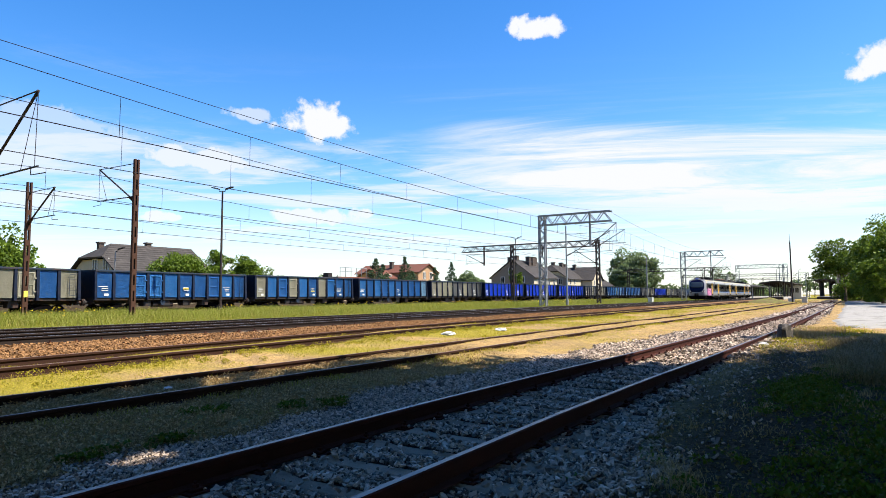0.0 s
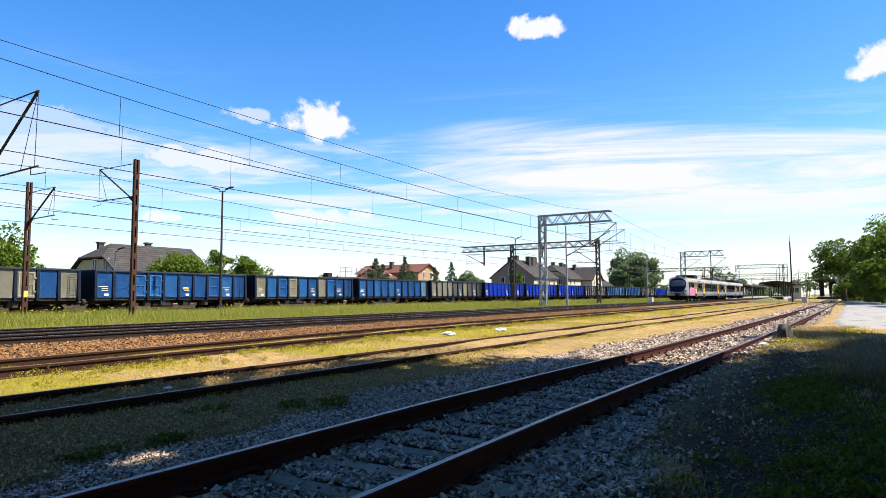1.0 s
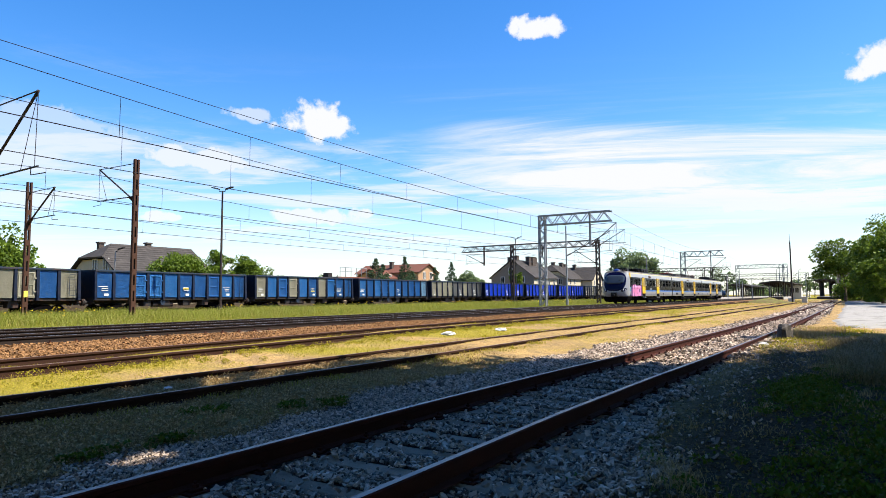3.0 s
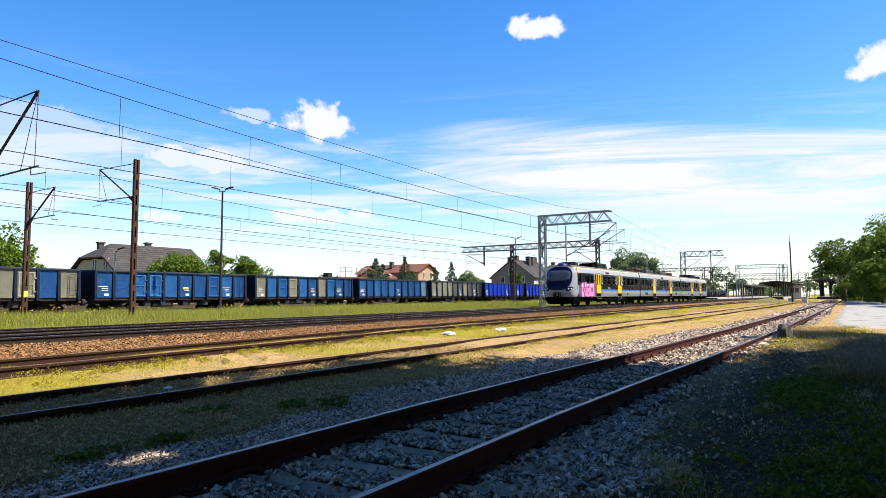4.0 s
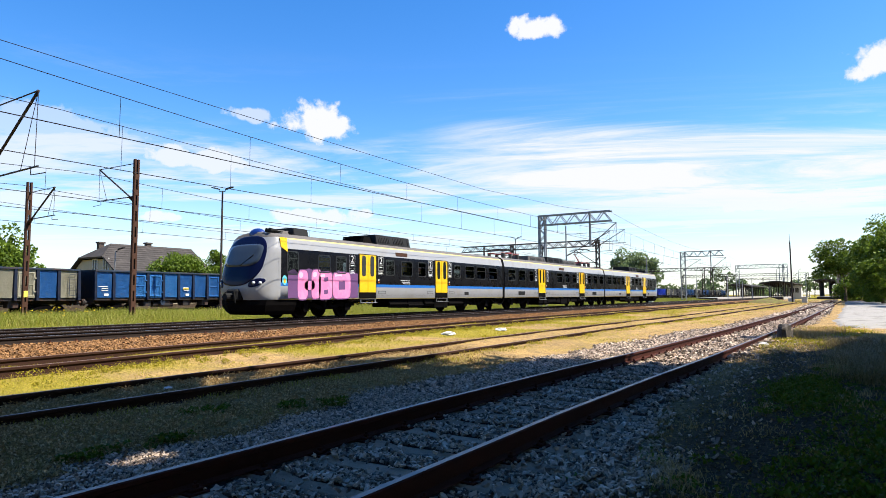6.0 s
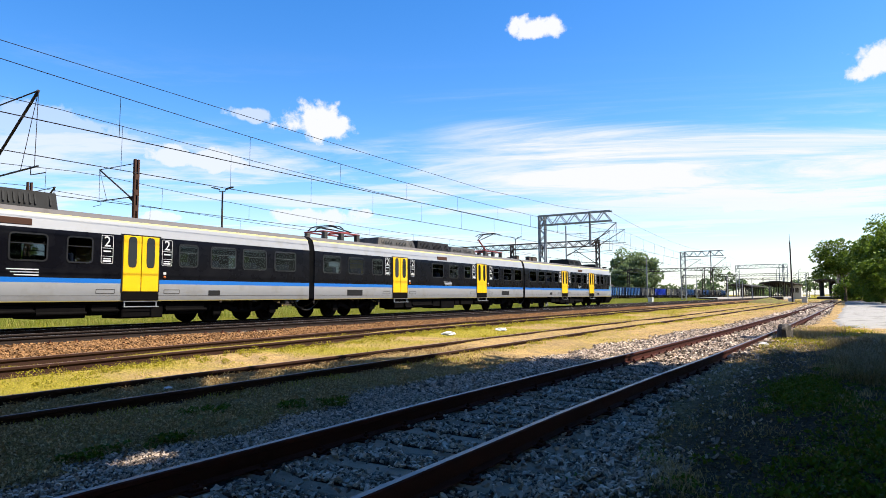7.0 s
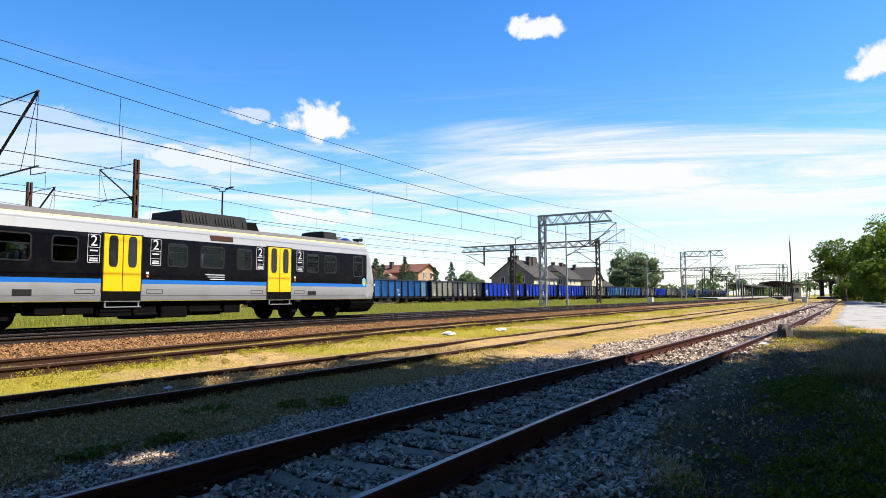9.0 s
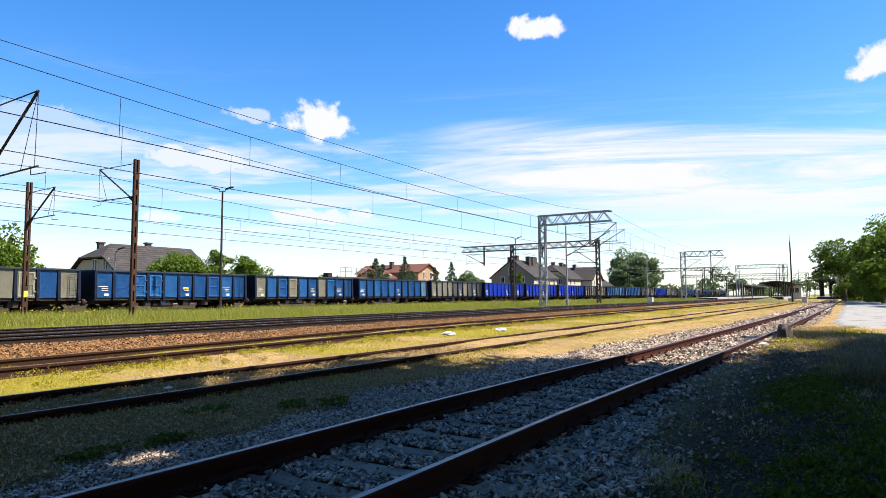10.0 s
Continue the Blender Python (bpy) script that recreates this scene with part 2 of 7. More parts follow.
def zone_gravel(x, y):
    """1 where loose stone lies: round the near track, by the main line, under the wagons."""
    w = wobble(x, y) * 0.35
    near_edge = np.interp(x, [0, 5, 7, 11, 16, 24, 60], [1.25, 1.4, 1.85, 2.15, 2.0, 1.4, 0.9])
    far_edge = np.interp(x, [0, 2.6, 3.3, 4.1, 5.3, 10, 18, 30, 60], [5.3, 5.35, 5.4, 5.4, 5.55, 5.7, 5.5, 4.4, 3.6])
    a = smooth01(y + w, near_edge - 0.3, near_edge + 0.2) * smooth01(-y + w, -far_edge - 0.3, -far_edge + 0.3)
    b = smooth01(y + w, 13.3, 14.0) * smooth01(-y, -23.2, -22.6)
    c = smooth01(y, 41.5, 42.5) * smooth01(-y, -47.5, -46.5)
    return np.clip(a + b + c, 0, 1)


def zone_green(x, y):
    """1 where living grass grows; dry straw elsewhere."""
    w = wobble(x, y, 0.6)
    a = smooth01(-y + w * 0.6, -1.2, -0.2) * smooth01(-x, -27, -18)
    b = smooth01(y, 23.0, 23.6)
    c = 0.85 * smooth01(y + w * 0.5, 9.2, 9.9) * smooth01(-y, -13.6, -12.8) * smooth01(w, -0.7, 0.2) * smooth01(-x, -130, -16)
    d = 0.25 * smooth01(y + w, 5.0, 6.0) * smooth01(-y, -9, -7) * smooth01(w, -0.2, 0.6)
    return np.clip(a + b + c + d, 0, 1)


def zone_weed_shade(x, y):
    """1 on the strip of low weeds between the near tracks, toned darker to stand for tree shade."""
    w = wobble(x, y, 0.5)
    # the last term tones far ground down as if blades shaded it
    return np.clip(smooth01(-x + 2.5 * w, -15, -8) * smooth01(-y + 0.5 * w, -9.6, -8.6) + 0.6 * smooth01(x + 8 * w, 85, 130), 0, 1)


def ground_material():
    m = bpy.data.materials.new("yard_ground")
    m.use_nodes = True
    nt = m.node_tree
    b = nt.nodes["Principled BSDF"]
    b.inputs["Roughness"].default_value = 0.95
    b.inputs["Specular IOR Level"].default_value = 0.08
    co = nt.nodes.new("ShaderNodeTexCoord")
    noises = {}
    for key, s, d in (("big", 0.35, 6), ("mid", 2.5, 6), ("fine", 22, 5), ("speck", 70, 3)):
        noises[key] = nd(nt, "ShaderNodeTexNoise", Scale=s, Detail=d, Roughness=0.65)
        link(nt, co.outputs["Object"], noises[key].inputs["Vector"])
    vor = nd(nt, "ShaderNodeTexVoronoi", Scale=17.0)
    link(nt, co.outputs["Object"], vor.inputs["Vector"])
    at = {}
    for key in ("gravel", "green", "brown", "soil", "olive"):
        at[key] = nt.nodes.new("ShaderNodeAttribute")
        at[key].attribute_name = key
    dry = mixc(nt, ramp(nt, noises["fine"].outputs[0], 0.3, 0.7), (0.2, 0.128, 0.052), (0.52, 0.345, 0.14))
    # darker copy of the dry ground, with shade put into its colour
    olive = mixc(nt, ramp(nt, noises["fine"].outputs[0], 0.3, 0.7), (0.1, 0.075, 0.032), (0.34, 0.25, 0.11))
    dry = mixc(nt, at["olive"].outputs["Fac"], dry, olive)
    dry = mixc(nt, mth(nt, "MULTIPLY", ramp(nt, noises["mid"].outputs[0], 0.42, 0.62), 0.65), dry, (0.17, 0.12, 0.07))
    dry = mixc(nt, mth(nt, "MULTIPLY", ramp(nt, noises["speck"].outputs[0], 0.5, 0.62), 0.6), dry, (0.13, 0.085, 0.035))
    green = mixc(nt, ramp(nt, noises["fine"].outputs[0], 0.3, 0.7), (0.11, 0.1, 0.008), (0.32, 0.26, 0.02))
    green = mixc(nt, mth(nt, "MULTIPLY", ramp(nt, noises["mid"].outputs[0], 0.5, 0.68), 0.5), green, (0.36, 0.27, 0.07))
    # nearly black: the shade in gaps between stones is put into this colour
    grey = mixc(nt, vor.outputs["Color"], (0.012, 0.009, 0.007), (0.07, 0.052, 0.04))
    brown = mixc(nt, vor.outputs["Color"], (0.08, 0.042, 0.02), (0.24, 0.13, 0.06))
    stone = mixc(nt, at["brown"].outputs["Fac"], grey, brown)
    soil = mixc(nt, at["green"].outputs["Fac"], dry, green)
    # near-black soil: tree and wagon shade is put into this colour
    shade_soil = mixc(nt, ramp(nt, noises["fine"].outputs[0], 0.3, 0.7), (0.012, 0.008, 0.005), (0.06, 0.042, 0.024))
    edge = mth(nt, "ADD", at["gravel"].outputs["Fac"], mth(nt, "MULTIPLY", mth(nt, "SUBTRACT", noises["mid"].outputs[0], 0.5), 1.1))
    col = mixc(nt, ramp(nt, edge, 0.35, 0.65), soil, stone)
    col = mixc(nt, at["soil"].outputs["Fac"], col, shade_soil)
    col = mixc(nt, mth(nt, "MULTIPLY", ramp(nt, noises["big"].outputs[0], 0.45, 0.75), 0.3), col, (0.1, 0.08, 0.05))
    link(nt, col, b.inputs["Base Color"])
    bp = nd(nt, "ShaderNodeBump", Strength=0.7, Distance=0.05)
    link(nt, mth(nt, "ADD", noises["fine"].outputs[0], mth(nt, "MULTIPLY", vor.outputs["Distance"], -0.8)), bp.inputs["Height"])
    link(nt, bp.outputs[0], b.inputs["Normal"])
    return m


GROUND = ground_material()


def make_ground():
    def steps(*spans):
        out = []
        for a, b, s in spans:
            out += list(np.arange(a, b, s))
        return np.array(out)
    xs = np.concatenate([steps((-900, -60, 120), (-60, -10, 5), (-10, 0, 1), (0, 16, 0.2), (16, 50, 0.6), (50, 120, 2), (120, 400, 12), (400, 3600, 200)), [3600]])
    ys = np.concatenate([steps((-900, -60, 120), (-60, -12, 6), (-12, -4, 0.8), (-4, 12, 0.2), (12, 26, 0.4), (26, 60, 2), (60, 300, 20), (300, 3000, 180)), [3000]])
    gx, gy = np.meshgrid(xs, ys, indexing="ij")
    gz = ground_z(gx, gy)
    n, k = gx.shape
    idx = np.arange(n * k).reshape(n, k)
    faces = np.stack([idx[:-1, :-1], idx[1:, :-1], idx[1:, 1:], idx[:-1, 1:]], -1).reshape(-1, 4)
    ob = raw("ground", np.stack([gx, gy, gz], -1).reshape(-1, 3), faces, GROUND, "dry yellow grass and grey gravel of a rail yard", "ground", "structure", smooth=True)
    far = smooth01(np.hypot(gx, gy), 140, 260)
    # soil mask darkens the shaded verge, main rail beds and ground around the wagons
    for key, v in (("gravel", zone_gravel(gx, gy) * (1 - far)), ("green", np.maximum(zone_green(gx, gy), far)), ("brown", smooth01(gy, 9, 12)), ("olive", zone_weed_shade(gx, gy)), ("soil", np.clip(smooth01(-gy, -2.2, -1.0) * smooth01(-gx, -26, -18) + 0.8 * smooth01(gy, 15.7, 16.1) * smooth01(-gy, -22.4, -22.0) + smooth01(gy, 41, 42.5) * smooth01(-gy, -80, -70), 0, 1))):
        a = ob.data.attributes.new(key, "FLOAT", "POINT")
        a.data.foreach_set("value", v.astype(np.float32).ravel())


make_ground()

# ---------------------------------------------------------------- tracks
RAIL_PROFILE = [(-0.072, 0), (0.072, 0), (0.072, 0.012), (0.012, 0.03), (0.009, 0.115), (0.035, 0.128), (0.036, 0.158), (0.026, 0.168),
                (-0.026, 0.168), (-0.036, 0.158), (-0.035, 0.128), (-0.009, 0.115), (-0.012, 0.03), (-0.072, 0.012)]


def rail_mesh(line, side, head, x0, x1, step, top, web):
    bm = bmesh.new()
    secs = []
    for x in np.arange(x0, x1 + step / 2, step):
        y = float(line(x)) + side * 0.753
        secs.append([(x, y + py, head - 0.168 + pz) for py, pz in RAIL_PROFILE])
    fs = loft(bm, secs)
    for f in fs:
        if f.normal.z == 0:
            f.normal_update()
        if f.calc_center_median().z > head - 0.003:
            f.material_index = 1
    return mesh_of("rail", bm, [web, top])


def sleeper_mesh():
    """Concrete sleeper, lower in the middle, with chamfered top edges."""
    bm = bmesh.new()
    secs = []
    for y, w, z in ((-1.3, 0.12, -0.03), (-1.28, 0.13, 0), (-0.5, 0.13, 0), (-0.35, 0.11, -0.02), (0.35, 0.11, -0.02), (0.5, 0.13, 0), (1.28, 0.13, 0), (1.3, 0.12, -0.03)):
        secs.append([(-w - 0.02, y, -0.2), (w + 0.02, y, -0.2), (w, y, z - 0.02), (w - 0.025, y, z), (-w + 0.025, y, z), (-w, y, z - 0.02)])
    loft(bm, secs)
    return mesh_of("sleeper", bm, CONCRETE)


def clip_mesh():
    """Base plate, two bent clips and bolts on both sides of a rail."""
    bm = bmesh.new()
    box(bm, -0.08, 0.08, -0.17, 0.17, 0.0, 0.014)
    for s in (-1, 1):
        box(bm, -0.05, 0.05, s * 0.115 - 0.03, s * 0.115 + 0.03, 0.014, 0.04, 0.006)
        rod(bm, (0, s * 0.115, 0.03), (0, s * 0.115, 0.085), 0.013, 0.013, 6)
        rod(bm, (0, s * 0.115, 0.045), (0, s * 0.115, 0.066), 0.026, 0.026, 6)
    return mesh_of("rail_fastening", bm, RUST)


SLEEPER, CLIP = sleeper_mesh(), clip_mesh()


def make_track(line, head, x0, x1, label, top=RAIL_TOP, sleepers=None, spacing=0.62, step=1.0, web=RAIL_SIDE):
    tr = thing("railway_track", pose(0, 0, 0), label, "railway track", "tracks of the yard", "structure")
    for side in (1, -1):
        part("rail", rail_mesh(line, side, head, x0, x1, step, top, web), None, tr)
    if sleepers:
        for x in np.arange(*sleepers, spacing):
            turn = math.atan2(float(line(x + 0.5) - line(x - 0.5)), 1.0)
            sl = part("sleeper", SLEEPER, None, tr)
            sl.matrix_basis = pose(x, float(line(x)), head - 0.168 - 0.014) @ pose(0, 0, 0, 0, 0, math.degrees(turn) + random.uniform(-0.8, 0.8))
            for side in (1, -1):
                c = part("rail_fastening", CLIP, None, sl)
                c.matrix_basis = pose(0, side * 0.753, 0.001)
    return tr


FORE_TRACK = make_track(FORE, HEAD["fore"], -6, 140, "single track with bright worn rails on grey ballast", sleepers=(-1.5, 60), step=1.0, web=RUST)
make_track(THIRD, HEAD["third"], -20, 110, "disused track with rusty rails sunk in dry grass", RAIL_OLD, step=1.0, web=RAIL_DULL)
make_track(SECOND, HEAD["second"], -20, 200, "rusty siding track half covered by weeds", RAIL_OLD, step=1.0, web=RAIL_DULL)
make_track(MAIN_NEAR, HEAD["near"], -40, 320, "main line track on brown ballast", RAIL_BRIGHT, sleepers=(4, 70), step=20)
make_track(MAIN, HEAD["main"], -60, 340, "main line track on brown ballast used by the passing train", RAIL_BRIGHT, sleepers=(8, 60), step=20)
make_track(YARD, HEAD["yard"], -60, 340, "yard track under the row of coal wagons", RAIL_OLD, step=20)


# ---------------------------------------------------------------- the passing train
T_SILVER = mat("train_silver_grey", (0.235, 0.238, 0.245), 0.42, 0.05, 0.12, 1.2, 0.04, 30, (0.17, 0.155, 0.135), 0.4)
T_BLACK = mat("train_black_paint", (0.003, 0.003, 0.0045), 0.28, 0.0, 0.3, 1.5, 0.03, 30, (0.009, 0.009, 0.01), 0.4, spec=0.07)
T_BLUE = mat("train_blue_stripe", (0.006, 0.1, 0.36), 0.35, 0.0, 0.15, 2, 0.03, 30)
T_YELLOW = mat("train_yellow", (0.6, 0.36, 0.0), 0.35, 0.0, 0.1, 2, 0.03, 30)
T_ROOF = mat("train_roof_grey", (0.11, 0.1, 0.095), 0.7, 0.0, 0.3, 2, 0.15, 40, (0.06, 0.05, 0.042), 0.5)
# near-black with slight mottling
T_UNDER = mat("underframe_black", (0.004, 0.0035, 0.0035), 0.9, 0.0, 0.5, 5, 0.4, 50, (0.007, 0.006, 0.005), 0.4, spec=0.03)
T_UNIT = mat("roof_unit_grey", (0.014, 0.014, 0.014), 0.6, 0.0, 0.3, 3, 0.2, 50, (0.012, 0.01, 0.009), 0.5)
T_UNIT_LIGHT = mat("roof_unit_light", (0.055, 0.054, 0.052), 0.6, 0.1, 0.3, 3, 0.2, 50, (0.12, 0.1, 0.08), 0.5)
T_RED = mat("pantograph_red", (0.16, 0.015, 0.012), 0.5, 0.0, 0.2, 6, 0.1, 50)
T_WHITE = mat("white_film", (0.5, 0.5, 0.5), 0.5, 0.0, 0.08, 6, 0.0, 50)
T_AMBER = mat("amber_lamp", (0.6, 0.13, 0.01), 0.3, 0.0, 0.1, 6, 0.0, 50)
PINK = mat("pink_spray_paint", (0.55, 0.16, 0.33), 0.5, 0.0, 0.25, 3, 0.05, 30, (0.55, 0.24, 0.38), 0.6)
PALE_PINK = mat("pale_pink_spray_paint", (0.7, 0.36, 0.52), 0.5, 0.0, 0.2, 3, 0.05, 30)
PURPLE = mat("purple_spray_paint", (0.1, 0.04, 0.12), 0.5, 0.0, 0.4, 3, 0.05, 30)
WINDOW_FRAME = mat("window_frame_grey", (0.014, 0.014, 0.015), 0.35, 0.2, 0.2, 6, 0.05, 60)
RUBBER = mat("black_rubber", (0.012, 0.012, 0.012), 0.8, 0.0, 0.3, 6, 0.3, 60)
EMBLEM_BLUE = mat("pale_blue_emblem", (0.1, 0.4, 0.5), 0.5, 0.0, 0.1, 4, 0.0, 40)
LAMP_BLUE = mat("dark_blue_housing", (0.006, 0.025, 0.14), 0.35, 0.0, 0.2, 4, 0.0, 40)
LAMP_GLASS = mat("lamp_glass", (0.55, 0.55, 0.55), 0.1, 0.0, 0.1, 6, 0.0, 60)


def glass_material(name, col, rough):
    m = bpy.data.materials.new(name)
    m.use_nodes = True
    nt = m.node_tree
    b = nt.nodes["Principled BSDF"]
    b.inputs["Base Color"].default_value = (*col, 1)
    b.inputs["Roughness"].default_value = rough
    b.inputs["IOR"].default_value = 1.5
    b.inputs["Specular IOR Level"].default_value = 0.3
    co = nt.nodes.new("ShaderNodeTexCoord")
    n = nd(nt, "ShaderNodeTexNoise", Scale=0.8, Detail=2)
    link(nt, co.outputs["Object"], n.inputs["Vector"])
    bp = nd(nt, "ShaderNodeBump", Strength=0.05, Distance=0.05)
    link(nt, n.outputs[0], bp.inputs["Height"])
    link(nt, bp.outputs[0], b.inputs["Normal"])
    return m


GLASS = glass_material("tinted_window_glass", (0.012, 0.013, 0.014), 0.05)
WINDSHIELD = glass_material("windscreen_glass", (0.03, 0.04, 0.055), 0.03)
SCREEN = glass_material("dark_blue_windscreen", (0.003, 0.004, 0.022), 0.05)
SCREEN.node_tree.nodes["Principled BSDF"].inputs["Specular IOR Level"].default_value = 0.12

# half cross-section of a car, heights over the rail head
CAR_SIDE = [(1.40, 0.81), (1.42, 0.84), (1.43, 1.38), (1.435, 1.52), (1.44, 2.02), (1.44, 2.2), (1.436, 2.74), (1.43, 2.93), (1.42, 2.96), (1.385, 3.15), (1.325, 3.345), (1.31, 3.385),
            (1.295, 3.4), (1.1, 3.55), (0.8, 3.61), (0.4, 3.65), (0.0, 3.66)]
CAR_RING = [(-y, z) for y, z in CAR_SIDE] + [(y, z) for y, z in CAR_SIDE[-2::-1]]


def paint_by_height(fs):
    """Silver below, blue stripe, black window band, silver cant rail with a yellow line, grey roof."""
    for f in fs:
        z = f.calc_center_median().z
        f.material_index = 3 if z < 0.835 else 0 if z < 1.39 else 2 if z < 1.515 else 1 if z < 2.94 else 0 if z < 3.35 else 3 if z < 3.395 else 4


T_LINE = mat("faded_yellow_line", (0.5, 0.4, 0.12), 0.45, 0.0, 0.2, 2, 0.03, 30)
BODY_MATS = [T_SILVER, T_BLACK, T_BLUE, T_LINE, T_ROOF, SCREEN]


def car_body(bm, x0, x1, openings):
    """Shell of a car with real window openings in both sides."""
    cuts = sorted({x0, x1, *(x for pair in openings for x in pair)})
    fs = loft(bm, [[(x, y, z) for y, z in CAR_RING] for x in cuts])
    paint_by_height(fs[:-2])
    for f in fs[-2:]:
        f.material_index = 1
    gone = []
    for f in fs[:-2]:
        c = f.calc_center_median()
        if 2.02 < c.z < 2.74 and abs(c.y) > 1.4 and any(a < c.x < b for a, b in openings):
            gone.append(f)
    bmesh.ops.delete(bm, geom=gone, context="FACES_ONLY")


def half_width(z):
    return float(np.interp(z, [p[1] for p in CAR_SIDE], [p[0] for p in CAR_SIDE]))


def nose_depth(y, z):
    """How far the cab front stands before the end of the straight body."""
    w = max(half_width(z), 0.05)
    d = float(np.interp(z, [0.8, 1.2, 1.7, 2.3, 2.9, 3.35, 3.66], [0.95, 1.15, 1.1, 0.93, 0.66, 0.38, 0.2]))
    return d * max(0.0, 1 - min(1.0, abs(y) / w) ** 4.5) ** 0.5


def cab_nose(bm, xb, way):
    """Rounded, leaning cab front as rows of points from side to side."""
    rows = []
    for z in [0.81, 0.84, 1.0, 1.2, 1.38, 1.52, 1.7, 1.95, 2.2, 2.45, 2.7, 2.93, 2.96, 3.15, 3.345, 3.385, 3.4, 3.55, 3.61, 3.65, 3.66]:
        w = half_width(z)
        rows.append([bm.verts.new((xb + way * nose_depth(-w * math.cos(math.pi * i / 28), z), -w * math.cos(math.pi * i / 28), z)) for i in range(29)])
    for a, b in zip(rows, rows[1:]):
        for i in range(28):
            f = bm.faces.new((a[i], a[i + 1], b[i + 1], b[i]))
            f.material_index = 4 if b[i].co.z > 3.41 else 0


def nose_patch(xb, way, pts_of, rings, n, proud):
    """A skin that follows the cab front, inside an outline given by pts_of(angle)."""
    bm = bmesh.new()
    cy, cz = 0.0, pts_of[1]
    prev = None
    for r in rings:
        ring = []
        for i in range(n):
            y, z = pts_of[0](2 * math.pi * i / n)
            y, z = y * r, cz + (z - cz) * r
            ring.append(bm.verts.new((xb + way * (nose_depth(y, z) + proud), y, z)))
        if prev:
            for i in range(n):
                bm.faces.new((prev[i], prev[(i + 1) % n], ring[(i + 1) % n], ring[i]))
        else:
            bm.faces.new(ring)
        prev = ring
    # turned-in rim gives the skin its thickness
    rim = [bm.verts.new((v.co.x - way * (proud + 0.01), v.co.y, v.co.z)) for v in prev]
    for i in range(n):
        bm.faces.new((prev[i], prev[(i + 1) % n], rim[(i + 1) % n], rim[i]))
    return bm


def oval(a, up, down, e, cz):
    def at(t):
        c, q = math.cos(t), math.sin(t)
        return (a * math.copysign(abs(c) ** (2 / e), c), cz + (up if q > 0 else down) * math.copysign(abs(q) ** (2 / e), q))
    return (at, cz)


def round_rect(x0, x1, z0, z1, r, n=4):
    pts = []
    for cx, cz, a0 in ((x1 - r, z1 - r, 0), (x0 + r, z1 - r, 90), (x0 + r, z0 + r, 180), (x1 - r, z0 + r, 270)):
        for k in range(n + 1):
            a = radians(a0 + 90 * k / n)
            pts.append((cx + r * math.cos(a), cz + r * math.sin(a)))
    return pts


def frame_ring(outer, inner, y0, y1):
    """A closed frame between two outlines in the x-z plane."""
    bm = bmesh.new()
    loops = [[bm.verts.new((x, y, z)) for x, z in pts] for pts, y in ((outer, y0), (outer, y1), (inner, y1), (inner, y0))]
    n = len(outer)
    for a, b in zip(loops, loops[1:] + loops[:1]):
        for i in range(n):
            bm.faces.new((a[i], a[(i + 1) % n], b[(i + 1) % n], b[i]))
    return bm


def clear_pane_material():
    """Tinted pane that lets the inside and the far windows show, with a sheen."""
    m = bpy.data.materials.new("clear_tinted_pane")
    m.use_nodes = True
    nt = m.node_tree
    tr = nt.nodes.new("ShaderNodeBsdfTransparent")
    tr.inputs[0].default_value = (0.54, 0.57, 0.59, 1)
    gl = nt.nodes.new("ShaderNodeBsdfGlossy")
    gl.inputs["Roughness"].default_value = 0.04
    mx = nt.nodes.new("ShaderNodeMixShader")
    mx.inputs[0].default_value = 0.02
    link(nt, tr.outputs[0], mx.inputs[1])
    link(nt, gl.outputs[0], mx.inputs[2])
    link(nt, mx.outputs[0], nt.nodes["Material Output"].inputs[0])
    return m


CLEAR_PANE = clear_pane_material()
SEAT_CLOTH = mat("seat_cloth", (0.05, 0.06, 0.1), 0.9, 0, 0.3, 6, 0.2, 60)
LINING = mat("cabin_lining", (0.16, 0.16, 0.15), 0.7, 0, 0.1, 2, 0.05, 30)


def seat_mesh():
    """Pair of double seats back to back, with rounded head ends."""
    bm = bmesh.new()
    for s in (-1, 1):
        for y in (0.62, 1.12):
            box(bm, min(s * 0.03, s * 0.13), max(s * 0.03, s * 0.13), y - 0.22, y + 0.22, 1.5, 2.28, 0.04)
            box(bm, min(s * 0.13, s * 0.55), max(s * 0.13, s * 0.55), y - 0.22, y + 0.22, 1.48, 1.6, 0.04)
            box(bm, min(s * 0.2, s * 0.45), max(s * 0.2, s * 0.45), y - 0.15, y + 0.15, 1.12, 1.5)
    return mesh_of("seat", bm, SEAT_CLOTH)


SEAT = seat_mesh()


def furnish(car, x0, x1, doors):
    """Floor, ceiling and seats inside a car."""
    bm = bmesh.new()
    box(bm, x0 + 0.1, x1 - 0.1, -1.38, 1.38, 1.06, 1.11)
    part("cabin_floor", bm, T_UNIT_LIGHT, car)
    bm = bmesh.new()
    box(bm, x0 + 0.1, x1 - 0.1, -1.15, 1.15, 3.2, 3.24)
    part("cabin_ceiling", bm, LINING, car)
    for x in np.arange(x0 + 1.3, x1 - 1.0, 1.75):
        if all(abs(x - d) > 1.2 for d in doors):
            for side in (1, -1):
                part("seat", SEAT, None, car).matrix_basis = pose(float(x), 0, 0, 0, 0, 0 if side > 0 else 180)


